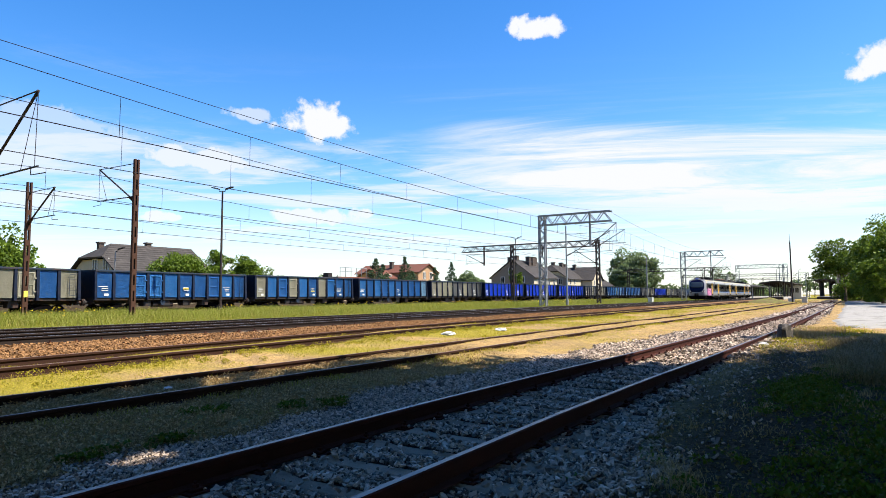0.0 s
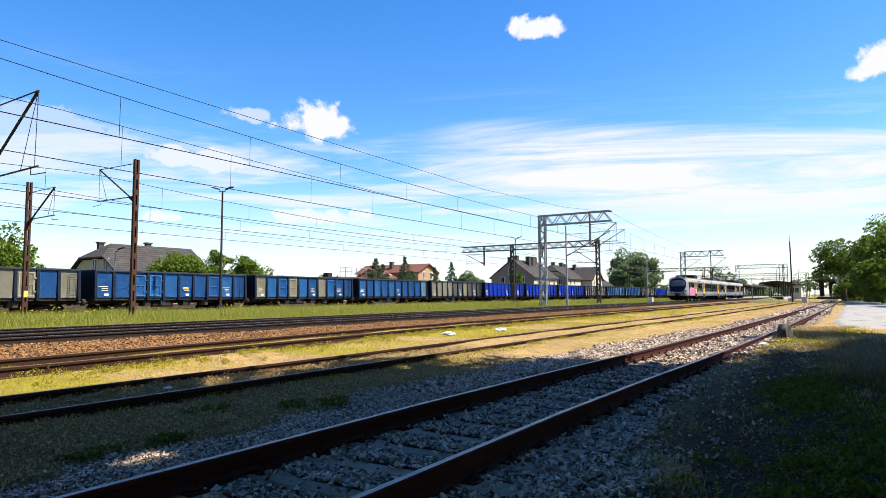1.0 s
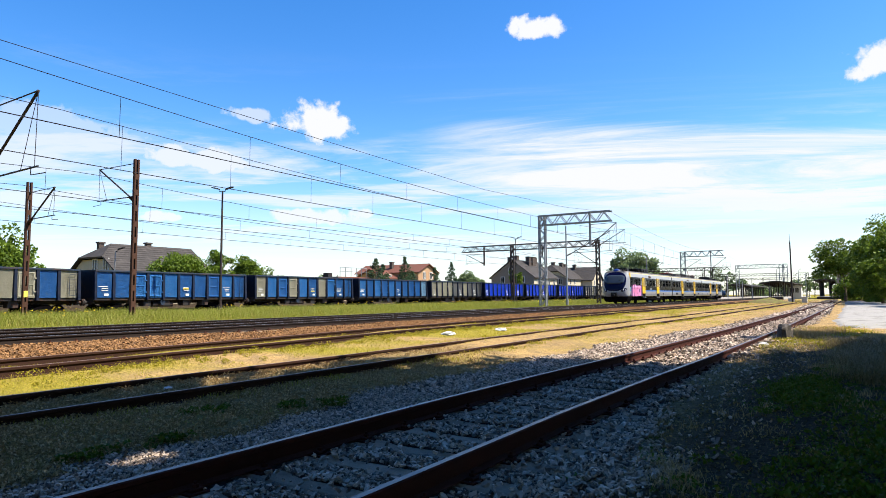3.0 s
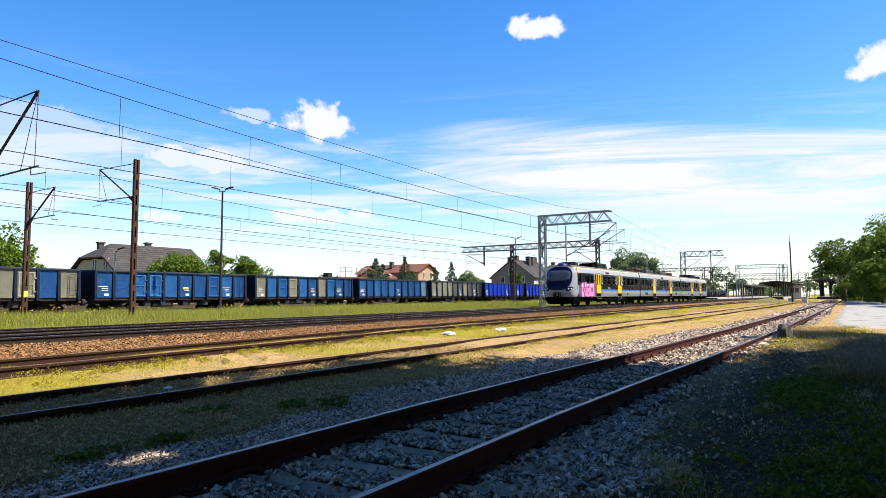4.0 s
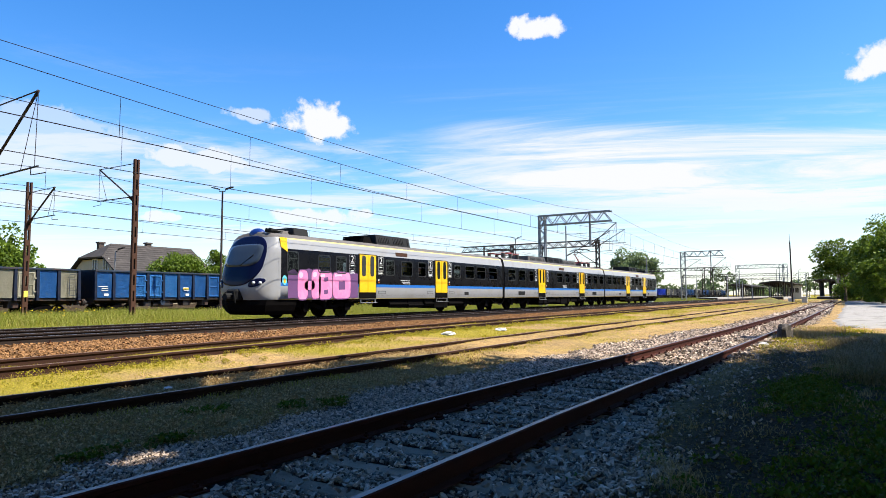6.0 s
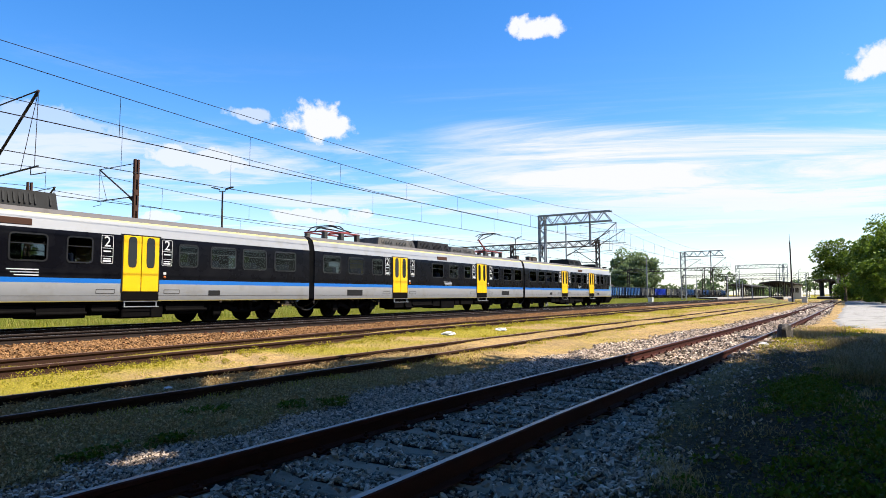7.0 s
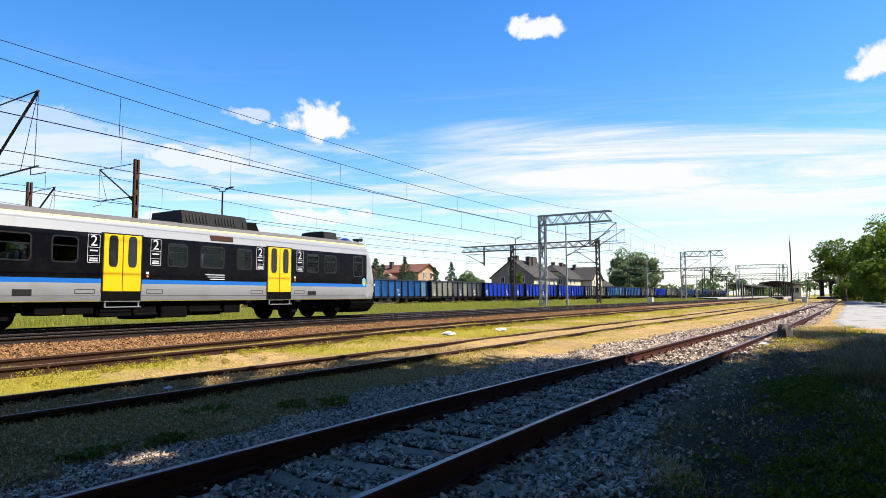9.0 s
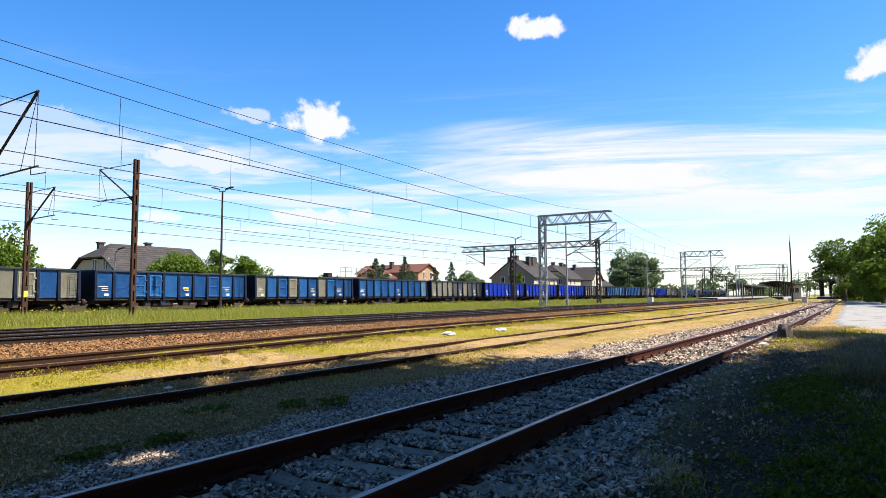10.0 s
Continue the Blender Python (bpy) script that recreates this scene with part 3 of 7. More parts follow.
def window_part(x0, x1, z0, z1, side, car):
    """Round-cornered framed window with a split upper vent."""
    y = side * 1.437
    out = side * 0.016
    w = part("window", frame_ring(round_rect(x0 - 0.045, x1 + 0.045, z0 - 0.045, z1 + 0.045, 0.13), round_rect(x0, x1, z0, z1, 0.09), y - 0.004 * side, y + out), WINDOW_FRAME, car)
    bm = bmesh.new()
    box(bm, x0 + 0.01, x1 - 0.01, y - 0.004, y + 0.004 + abs(out) * 0.6, z1 - 0.27, z1 - 0.245) if side > 0 else box(bm, x0 + 0.01, x1 - 0.01, y - 0.014, y + 0.004, z1 - 0.27, z1 - 0.245)
    part("vent_bar", bm, WINDOW_FRAME, w)
    bm = bmesh.new()
    pts = round_rect(x0, x1, z0, z1, 0.09)
    loft(bm, [[(px, y - side * 0.004, pz) for px, pz in pts], [(px, y + side * 0.006, pz) for px, pz in pts]])
    part("pane", bm, CLEAR_PANE, w)


def door_part(xc, side, car):
    y = side * 1.445
    for s in (-1, 1):
        a, b = (xc - 0.62, xc - 0.012) if s < 0 else (xc + 0.012, xc + 0.62)
        bm = bmesh.new()
        box(bm, a, b, y - 0.02, y + 0.02, 1.13, 2.93, 0.008)
        d = part("door", bm, T_YELLOW, car, "bright yellow sliding door leaf")
        bm = bmesh.new()
        m = (a + b) / 2
        pts = []
        for i in range(24):
            t = 2 * math.pi * i / 24
            pts.append((m + 0.15 * abs(math.cos(t)) ** 0.5 * (1 if math.cos(t) > 0 else -1), 2.4 + 0.5 * abs(math.sin(t)) ** 0.35 * (1 if math.sin(t) > 0 else -1)))
        loft(bm, [[(px, y - side * 0.01, pz) for px, pz in pts], [(px, y + side * 0.026, pz) for px, pz in pts]])
        part("pane", bm, GLASS, d)
    bm = bmesh.new()
    box(bm, xc - 0.64, xc + 0.64, y - 0.01, y + 0.01, 0.83, 1.125)
    part("door_step", bm, T_UNDER, car)
    bm = bmesh.new()
    box(bm, xc - 0.6, xc + 0.6, y - 0.05, y + side * 0.12, 0.62, 0.65, 0.005)
    box(bm, xc - 0.6, xc + 0.6, y - 0.05, y + side * 0.06, 0.8, 0.815)
    for s in (-0.55, 0.55):
        box(bm, xc + s - 0.02, xc + s + 0.02, y - 0.04, y, 0.62, 0.82)
    part("step_board", bm, STEEL_GREY, car)


def text_mesh(body, size, depth=0.002):
    cu = bpy.data.curves.new("lettering", "FONT")
    cu.body, cu.size, cu.extrude, cu.align_x, cu.align_y = body, size, depth, "CENTER", "CENTER"
    ob = bpy.data.objects.new("lettering", cu)
    scene.collection.objects.link(ob)
    me = bpy.data.meshes.new_from_object(ob.evaluated_get(bpy.context.evaluated_depsgraph_get()))
    bpy.data.objects.remove(ob)
    return me


FIGURE_TWO = text_mesh("2", 0.46)
FIGURE_TWO.materials.clear()
FIGURE_TWO.materials.append(T_WHITE)


def class_sign(xc, car):
    """Class number over rows of small print, in a thin white frame."""
    y = -1.446
    s = part("class_sign", frame_ring(round_rect(xc - 0.19, xc + 0.19, 2.0, 2.88, 0.04), round_rect(xc - 0.179, xc + 0.179, 2.011, 2.869, 0.034), y - 0.004, y + 0.004), T_WHITE, car, "white class number and small print in a frame")
    for z, h, w in ((2.475, 0.014, 0.172), (2.36, 0.045, 0.12), (2.22, 0.012, 0.172), (2.13, 0.03, 0.12), (2.05, 0.05, 0.13)):
        bm = bmesh.new()
        box(bm, xc - w, xc + w, y - 0.004, y + 0.004, z, z + h)
        part("print_line", bm, T_WHITE, s)
    t = part("figure", FIGURE_TWO, None, s)
    t.matrix_basis = pose(xc, y - 0.002, 2.67, 90, 0, 0)


def wheelset_mesh():
    bm = bmesh.new()
    for s in (-1, 1):
        rod(bm, (0, s * 0.68, 0), (0, s * 0.815, 0), 0.46, 0.46, 24)
        rod(bm, (0, s * 0.66, 0), (0, s * 0.685, 0), 0.49, 0.49, 24)
        rod(bm, (0, s * 0.815, 0), (0, s * 0.835, 0), 0.36, 0.34, 20)
        for k in range(6):
            a = k * math.pi / 3
            bar(bm, (0.12 * math.cos(a), s * 0.84, 0.12 * math.sin(a)), (0.34 * math.cos(a), s * 0.84, 0.34 * math.sin(a)), 0.05, 0.03)
    rod(bm, (0, -1.05, 0), (0, 1.05, 0), 0.085, 0.085, 12)
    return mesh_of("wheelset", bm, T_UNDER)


def bogie_mesh(wb):
    bm = bmesh.new()
    for s in (-1, 1):
        y = s * 1.02
        loft(bm, [[(x, y - 0.07, z0), (x, y + 0.07, z0), (x, y + 0.07, z1), (x, y - 0.07, z1)] for x, z0, z1 in
                  ((-wb / 2 - 0.55, 0.5, 0.66), (-wb / 2, 0.52, 0.7), (-wb / 2 + 0.5, 0.5, 0.66), (-0.5, 0.36, 0.54), (0.5, 0.36, 0.54), (wb / 2 - 0.5, 0.5, 0.66), (wb / 2, 0.52, 0.7), (wb / 2 + 0.55, 0.5, 0.66))])
        for x in (-wb / 2, wb / 2):
            box(bm, x - 0.17, x + 0.17, y - 0.1, y + 0.14 * s + 0.02, 0.3, 0.62, 0.03)
            for dx in (-0.3, 0.3):
                rod(bm, (x + dx, y, 0.42), (x + dx, y, 0.64), 0.09, 0.09, 10)
        for dx in (-0.22, 0.22):
            rod(bm, (dx, y + 0.05 * s, 0.45), (dx, y + 0.05 * s, 0.82), 0.11, 0.11, 10)
    box(bm, -0.4, 0.4, -1.0, 1.0, 0.45, 0.72)
    for x in (-wb / 2 - 0.5, wb / 2 + 0.5):
        box(bm, x - 0.05, x + 0.05, -1.0, 1.0, 0.5, 0.62)
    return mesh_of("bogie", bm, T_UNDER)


WHEELSET, BOGIE = wheelset_mesh(), bogie_mesh(2.7)
END_WINDOWS = [(1.0, 2.1), (2.6, 3.7), (4.1, 5.15), (5.76, 6.45), (9.5, 10.2), (10.8, 11.75), (12.4, 13.05), (16.1, 16.75), (17.2, 17.9)]
END_SIGNS = [6.95, 9.02, 13.5, 15.66]
END_DOORS = [7.88, 14.52]
MID_WINDOWS = [(-20.85, -19.75), (-19.15, -18.1), (-17.4, -16.65), (-12.05, -10.95), (-10.25, -9.3), (-8.5, -7.8), (-4.7, -4.0), (-3.25, -2.15), (-1.55, -0.5)]
MID_SIGNS = [-16.2, -14.0, -7.35, -5.1]
MID_DOORS = [-15.12, -6.35]
WHEELS = []


def roof_unit(car, x0, x1, z1, half, material, louvres=True, label="", slope=0.12):
    """Roof box with sloping ends, side louvres and lids."""
    bm = bmesh.new()
    sl = min(slope, (x1 - x0) / 4)
    for lo, hi, w in ((3.5, z1, half),):
        loft(bm, [[(x0, -w, lo), (x0, w, lo), (x0, w * 0.9, lo + 0.12), (x0, -w * 0.9, lo + 0.12)],
                  [(x0 + sl, -w, lo), (x0 + sl, w, lo), (x0 + sl, w * 0.86, hi), (x0 + sl, -w * 0.86, hi)],
                  [(x1 - sl, -w, lo), (x1 - sl, w, lo), (x1 - sl, w * 0.86, hi), (x1 - sl, -w * 0.86, hi)],
                  [(x1, -w, lo), (x1, w, lo), (x1, w * 0.9, lo + 0.12), (x1, -w * 0.9, lo + 0.12)]])
    n = int((x1 - x0 - 2 * sl) / 0.14)
    if louvres:
        for k in range(n):
            x = x0 + sl + 0.05 + k * 0.14
            if k % 9 in (0, 8):
                continue
            bar(bm, (x, -half * 0.99, 3.68), (x, -half * 0.89, z1 - 0.1), 0.05, 0.02)
    for k in range(max(1, n // 9)):
        x = x0 + sl + (k + 0.5) * (x1 - x0 - 2 * sl) / max(1, n // 9)
        box(bm, x - 0.4, x + 0.4, -half * 0.7, half * 0.7, z1 - 0.01, z1 + 0.03, 0.01)
    part("roof_unit", bm, material, car, label)


def side_details(car, doors, x0, x1):
    """Seam, access flaps, door lamps and small stickers low on the side that faces the yard."""
    bm = bmesh.new()
    last = x0 + 0.05
    for d in sorted(doors) + [x1]:
        box(bm, last, d - 0.66 if d != x1 else x1 - 0.05, -1.4285, -1.42, 0.99, 1.0)
        last = d + 0.66
    part("body_seam", bm, T_UNIT_LIGHT, car)
    for d in doors:
        for s in (-1, 1):
            xc = d + s * 1.15
            part("access_flap", frame_ring(round_rect(xc - 0.3, xc + 0.3, 1.06, 1.2, 0.02, 2), round_rect(xc - 0.285, xc + 0.285, 1.075, 1.185, 0.015, 2), -1.434, -1.42), T_UNIT_LIGHT, car)
        bm = bmesh.new()
        bmesh.ops.create_icosphere(bm, subdivisions=2, radius=0.045, matrix=Matrix.Translation((d + 0.86, -1.44, 1.62)))
        part("door_lamp", bm, T_AMBER, car, "small orange door lamp", True)
        bm = bmesh.new()
        box(bm, d + 0.81, d + 0.91, -1.448, -1.436, 1.7, 1.78, 0.004)
        part("sticker", bm, T_WHITE, car)
        bm = bmesh.new()
        box(bm, d - 0.7, d + 0.7, -1.45, -1.425, 2.94, 2.975, 0.005)
        for s in (-1, 1):
            box(bm, d + s * 0.645 - 0.018, d + s * 0.645 + 0.018, -1.452, -1.43, 1.12, 2.94, 0.004)
        part("door_surround", bm, RUBBER, car)


def pantograph(car, xc, up, way):
    """Single-arm pantograph on insulators; raised or folded."""
    for dx in (-1.15, 0.0, 1.15):
        for s in (-0.55, 0.55):
            bm = bmesh.new()
            secs = []
            for k in range(9):
                r = 0.145 if k % 2 else 0.135
                secs.append([(xc + dx + r * math.cos(q * math.pi / 4), s + r * math.sin(q * math.pi / 4), 3.56 + 0.05 * k) for q in range(8)])
            loft(bm, secs)
            part("insulator", bm, T_UNIT_LIGHT, car)
    bm = bmesh.new()
    z = 3.98
    for s in (-0.6, 0.6):
        rod(bm, (xc - 1.3, s, z), (xc + 1.3, s, z), 0.035)
    for dx in (-1.3, 0, 1.3):
        rod(bm, (xc + dx, -0.6, z), (xc + dx, 0.6, z), 0.035)
    knee = (xc + way * 1.0, 0, z + 0.75) if up else (xc + way * 1.25, 0, z + 0.16)
    head = (xc - way * 0.45, 0, 5.26) if up else (xc - way * 0.5, 0, z + 0.3)
    p = part("pantograph", bm, T_RED, car, "raised pantograph" if up else "folded red pantograph")
    bm = bmesh.new()
    rod(bm, (xc - way * 0.2, 0, z), knee, 0.05)
    part("lower_arm", bm, T_RED, p, "red pantograph arm")
    for s in (-0.25, 0.25):
        bm = bmesh.new()
        rod(bm, (knee[0], s * 0.4, knee[2]), (head[0], s * 1.6, head[2]), 0.03)
        part("upper_arm", bm, T_UNIT, p)
    bm = bmesh.new()
    for dx in (-0.2, 0.2):
        line = [(-0.95, -0.16), (-0.75, -0.03), (-0.5, 0.02), (0.5, 0.02), (0.75, -0.03), (0.95, -0.16)]
        for (a, za), (b, zb) in zip(line, line[1:]):
            rod(bm, (head[0] + dx, a, head[2] + za), (head[0] + dx, b, head[2] + zb), 0.025, 0.025, 6)
    rod(bm, (head[0] - 0.2, 0.45, head[2]), (head[0] + 0.2, 0.45, head[2]), 0.02)
    rod(bm, (head[0] - 0.2, -0.45, head[2]), (head[0] + 0.2, -0.45, head[2]), 0.02)
    part("contact_strip", bm, T_UNIT, p)


def add_bogie(train, xc):
    b = part("bogie", BOGIE, None, train)
    b.matrix_basis = pose(xc, 0, 0)
    for s in (-1.35, 1.35):
        w = part("wheelset", WHEELSET, None, b)
        w.matrix_basis = pose(s, 0, 0.46)
        WHEELS.append((w, s))


def underframe(train, x0, x1, seed):
    rnd = random.Random(seed)
    bm = bmesh.new()
    box(bm, x0, x1, -1.3, 1.3, 0.74, 0.808)
    x = x0 + 0.4
    while x < x1 - 0.6:
        w = rnd.uniform(0.5, 1.9)
        z = rnd.uniform(0.22, 0.42)
        box(bm, x, min(x + w, x1 - 0.3), -1.28, rnd.uniform(-0.6, 0.3), z, 0.74, 0.03)
        if rnd.random() < 0.5:
            rod(bm, (x, -1.3, z + 0.15), (x + w, -1.3, z + 0.15), 0.05)
        x += w + rnd.uniform(0.03, 0.18)
    for k in range(3):
        rod(bm, (x0, -1.15 + 0.2 * k, 0.7), (x1, -1.15 + 0.2 * k, 0.7), 0.03)
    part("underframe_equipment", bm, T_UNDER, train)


def graffiti(car, x0, x1):
    """Fat pink bubble shapes with pale fill and dark outline over a purple ground, on the side by the cab."""
    y = -1.439
    bm = bmesh.new()
    rnd = random.Random(4)
    n = 26
    top = [(x0 + (x1 - x0) * i / n, 2.02 + 0.1 * math.sin(i * 1.1) + rnd.uniform(-0.06, 0.06)) for i in range(n + 1)]
    low = [(x, 0.86 + 0.02 * (i % 3)) for i, (x, z) in enumerate(top)]
    loft(bm, [[(x, y - 0.003, z) for x, z in low], [(x, y - 0.003, z) for x, z in top]], closed=False)
    g = part("graffiti", bm, PURPLE, car, "pink and purple graffiti")

    def blob(name, x, z, w, h, material, off):
        bm = bmesh.new()
        pts = []
        for i in range(28):
            t = 2 * math.pi * i / 28
            c, s = math.cos(t), math.sin(t)
            pts.append((x + w / 2 * math.copysign(abs(c) ** 0.45, c), z + h / 2 * math.copysign(abs(s) ** 0.45, s) + 0.02 * math.sin(3 * t + x)))
        loft(bm, [[(a, y - off + 0.002, b) for a, b in pts], [(a, y - off, b) for a, b in pts]])
        part(name, bm, material, g)
    span = x1 - x0
    # fat strokes: place along, height, width, height of each
    strokes = ((0.19, 1.44, 0.135, 1.2), (0.37, 1.48, 0.13, 1.24), (0.28, 1.42, 0.14, 0.36), (0.505, 1.42, 0.195, 1.2), (0.745, 1.44, 0.27, 1.22))
    for u, z, w, h in strokes:
        blob("dark_shape", x0 + span * u, z, span * w + 0.1, h + 0.09, PURPLE, 0.005)
    for u, z, w, h in strokes:
        blob("pink_shape", x0 + span * u, z, span * w, h, PINK, 0.008)
    for u, z, w, h in ((0.51, 1.7, 0.06, 0.2), (0.51, 1.14, 0.06, 0.2), (0.745, 1.44, 0.1, 0.42), (0.28, 1.06, 0.04, 0.3)):
        blob("dark_shape", x0 + span * u, z, span * w, h, PURPLE, 0.011)
    for u, z, w, h in ((0.165, 1.85, 0.05, 0.2), (0.35, 1.9, 0.05, 0.2), (0.46, 1.86, 0.07, 0.12), (0.69, 1.9, 0.1, 0.1)):
        blob("pale_gleam", x0 + span * u, z, span * w, h, PALE_PINK, 0.011)


def end_car(train, way, painted):
    """A driving car; way -1: cab towards the front of the train."""
    def fx(u):
        return u if way > 0 else -21.57 - u
    bm = bmesh.new()
    a, b = sorted((fx(0.16), fx(20.1)))
    openings = [tuple(sorted((fx(u0), fx(u1)))) for u0, u1 in END_WINDOWS]
    car_body(bm, a, b, openings)
    cab_nose(bm, fx(20.1), way)
    bmesh.ops.remove_doubles(bm, verts=bm.verts[:], dist=0.0005)
    car = part("car_body", bm, BODY_MATS, train, "silver driving car with a black window band and blue stripe")
    for p in car.data.polygons:
        p.use_smooth = True
    car.data.set_sharp_from_angle(angle=radians(35))
    for u0, u1 in END_WINDOWS:
        for s in (-1, 1):
            window_part(min(fx(u0), fx(u1)), max(fx(u0), fx(u1)), 2.02, 2.74, s, car)
    for s in (-1, 1):
        window_part(min(fx(19.15), fx(19.75)), max(fx(19.15), fx(19.75)), 1.9, 2.8, s, car)
        for u in END_DOORS:
            door_part(fx(u), s, car)
    furnish(car, fx(18.4) if way < 0 else a, fx(18.4) if way > 0 else b, [fx(u) for u in END_DOORS])
    for u in END_SIGNS:
        class_sign(fx(u), car)
    roof_unit(car, min(fx(10.3), fx(13.25)), max(fx(10.3), fx(13.25)), 4.08, 1.0, T_UNIT, label="dark grey roof cooling unit", slope=0.03)
    roof_unit(car, min(fx(13.3), fx(14.05)), max(fx(13.3), fx(14.05)), 3.93, 0.8, T_UNDER, False, label="black blower housing", slope=0.15)
    roof_unit(car, min(fx(17.85), fx(18.75)), max(fx(17.85), fx(18.75)), 3.93, 0.8, T_UNIT, False, label="dark grey cab cooling unit", slope=0.04)
    roof_unit(car, min(fx(18.8), fx(19.25)), max(fx(18.8), fx(19.25)), 3.78, 0.6, T_ROOF, False, label="grey roof hatch", slope=0.12)
    side_details(car, [fx(u) for u in END_DOORS], a, b)
    # brown destination panel high on the side
    bm = bmesh.new()
    box(bm, min(fx(11.2), fx(12.2)), max(fx(11.2), fx(12.2)), -1.43, -1.35, 3.0, 3.19, 0.01)
    part("side_display", bm, STEEL_RUST, car, "brown side display")
    # vents and small print low on the side
    for u in (5.0, 16.4):
        bm = bmesh.new()
        box(bm, fx(u) - 0.25, fx(u) + 0.25, -1.436, -1.426, 1.0, 1.18, 0.004)
        part("side_vent", bm, T_UNIT, car)
    for k in range(3):
        bm = bmesh.new()
        box(bm, fx(11.4) - 0.42 + 0.1 * k, fx(11.4) + 0.42, -1.446, -1.438, 1.73 - 0.08 * k, 1.76 - 0.08 * k)
        part("small_print", bm, T_WHITE, car)
    xn = fx(20.1)
    # dark mask, windscreen, headlights, coupler, plough, wipers, roof lamp
    m = part("front_mask", nose_patch(xn, way, oval(1.2, 0.98, 1.12, 2.7, 2.5), (0.15, 0.4, 0.6, 0.75, 0.87, 0.95, 1.0), 44, 0.012), SCREEN, car, "glossy dark blue front mask", True)
    part("windscreen", nose_patch(xn, way, oval(1.06, 0.42, 0.52, 4, 2.7), (0.15, 0.5, 0.8, 1.0), 36, 0.022), WINDSHIELD, m, "reflecting windscreen", True)
    for s in (-1, 1):
        bm = bmesh.new()
        rows = []
        for j in range(7):
            r = j / 6
            ring = []
            for i in range(20):
                t = 2 * math.pi * i / 20
                y, z = 1.02 + r * 0.3 * math.cos(t), 1.5 + r * (0.17 * math.sin(t) + 0.1 * math.cos(t))
                ring.append((xn + way * (nose_depth(y, z) + (0.03 if j < 6 else -0.02)), s * y, z))
            rows.append(ring)
        loft(bm, rows)
        part("headlight", bm, SCREEN, car, "dark slanted oval headlight", True)
        for k in (-0.1, 0.1):
            bm = bmesh.new()
            bmesh.ops.create_icosphere(bm, subdivisions=2, radius=0.07, matrix=Matrix.Translation((xn + way * (nose_depth(1.08 + k, 1.5) + 0.0), s * (1.08 + k), 1.5)))
            part("lamp", bm, LAMP_GLASS, car, "", True)
    # emblems; yellow corner between roof and side, by the painted cab only
    for dz, w, m in ((0.0, 0.17, EMBLEM_BLUE), (-0.03, 0.08, T_YELLOW)):
        bm = bmesh.new()
        loft(bm, [[(fx(19.9) + w * math.cos(a) * 0.8, yy, 1.62 + dz + w * 1.2 * math.sin(a)) for a in [2 * math.pi * i / 12 for i in range(12)]] for yy in (-1.43, -1.448 + dz * 0.2)])
        part("emblem", bm, m, car)
    bm = bmesh.new()
    u0, u1 = sorted((fx(19.75), fx(20.12)))
    loft(bm, [[(u0, -1.412, 3.0), (u1, -1.412, 2.8), (u1, -1.34, 3.38), (u0, -1.345, 3.38)], [(u0, -1.44, 3.0), (u1, -1.455, 2.8), (u1, -1.38, 3.39), (u0, -1.375, 3.39)]])
    if painted:
        part("corner_patch", bm, T_YELLOW, car, "yellow corner patch")
    bm = bmesh.new()
    box(bm, min(xn + way * 0.9, xn + way * 1.32), max(xn + way * 0.9, xn + way * 1.32), -0.33, 0.33, 0.78, 1.25, 0.06)
    rod(bm, (xn + way * 1.2, 0, 0.95), (xn + way * 1.62, 0, 0.95), 0.17, 0.14, 12)
    for s in (-1, 1):
        rod(bm, (xn + way * 1.3, s * 0.25, 0.7), (xn + way * 1.38, s * 0.25, 1.15), 0.04)
    part("coupler", bm, RUBBER, car)
    bm = bmesh.new()
    secs = []
    for z, d, w in ((0.808, 0.9, 1.36), (0.6, 0.95, 1.32), (0.35, 0.85, 1.2), (0.2, 0.6, 1.1)):
        secs.append([(xn - way * 1.0, -w, z), (xn + way * d * 0.72, -w, z), (xn + way * d, -w * 0.55, z), (xn + way * d, w * 0.55, z), (xn + way * d * 0.72, w, z), (xn - way * 1.0, w, z)])
    loft(bm, secs)
    part("plough", bm, T_UNDER, car)
    bm = bmesh.new()
    rod(bm, (xn + way * (nose_depth(0.1, 2.2) + 0.04), -0.1, 2.2), (xn + way * (nose_depth(0.7, 2.65) + 0.04), -0.7, 2.65), 0.014)
    part("wiper", bm, RUBBER, car)
    bm = bmesh.new()
    bmesh.ops.create_icosphere(bm, subdivisions=3, radius=1, matrix=Matrix.LocRotScale((xn, 0, 3.52), None, (0.28, 0.46, 0.32)))
    part("roof_lamp", bm, LAMP_BLUE, car, "blue domed roof lamp housing", True)
    bm = bmesh.new()
    for s in (-0.75, -0.95):
        rod(bm, (xn - way * 0.1, s, 3.5), (xn - way * 0.1, s, 3.7), 0.02)
        rod(bm, (xn - way * 0.2, s, 3.7), (xn + way * 0.2, s, 3.7), 0.05, 0.09, 10)
    part("horn", bm, RUBBER, car)
    if painted:
        graffiti(car, fx(19.7), fx(15.25))
    underframe(train, min(fx(5.0), fx(13.0)), max(fx(5.0), fx(13.0)), 7 + way)
    for u in (3.3, 17.0):
        add_bogie(train, fx(u))


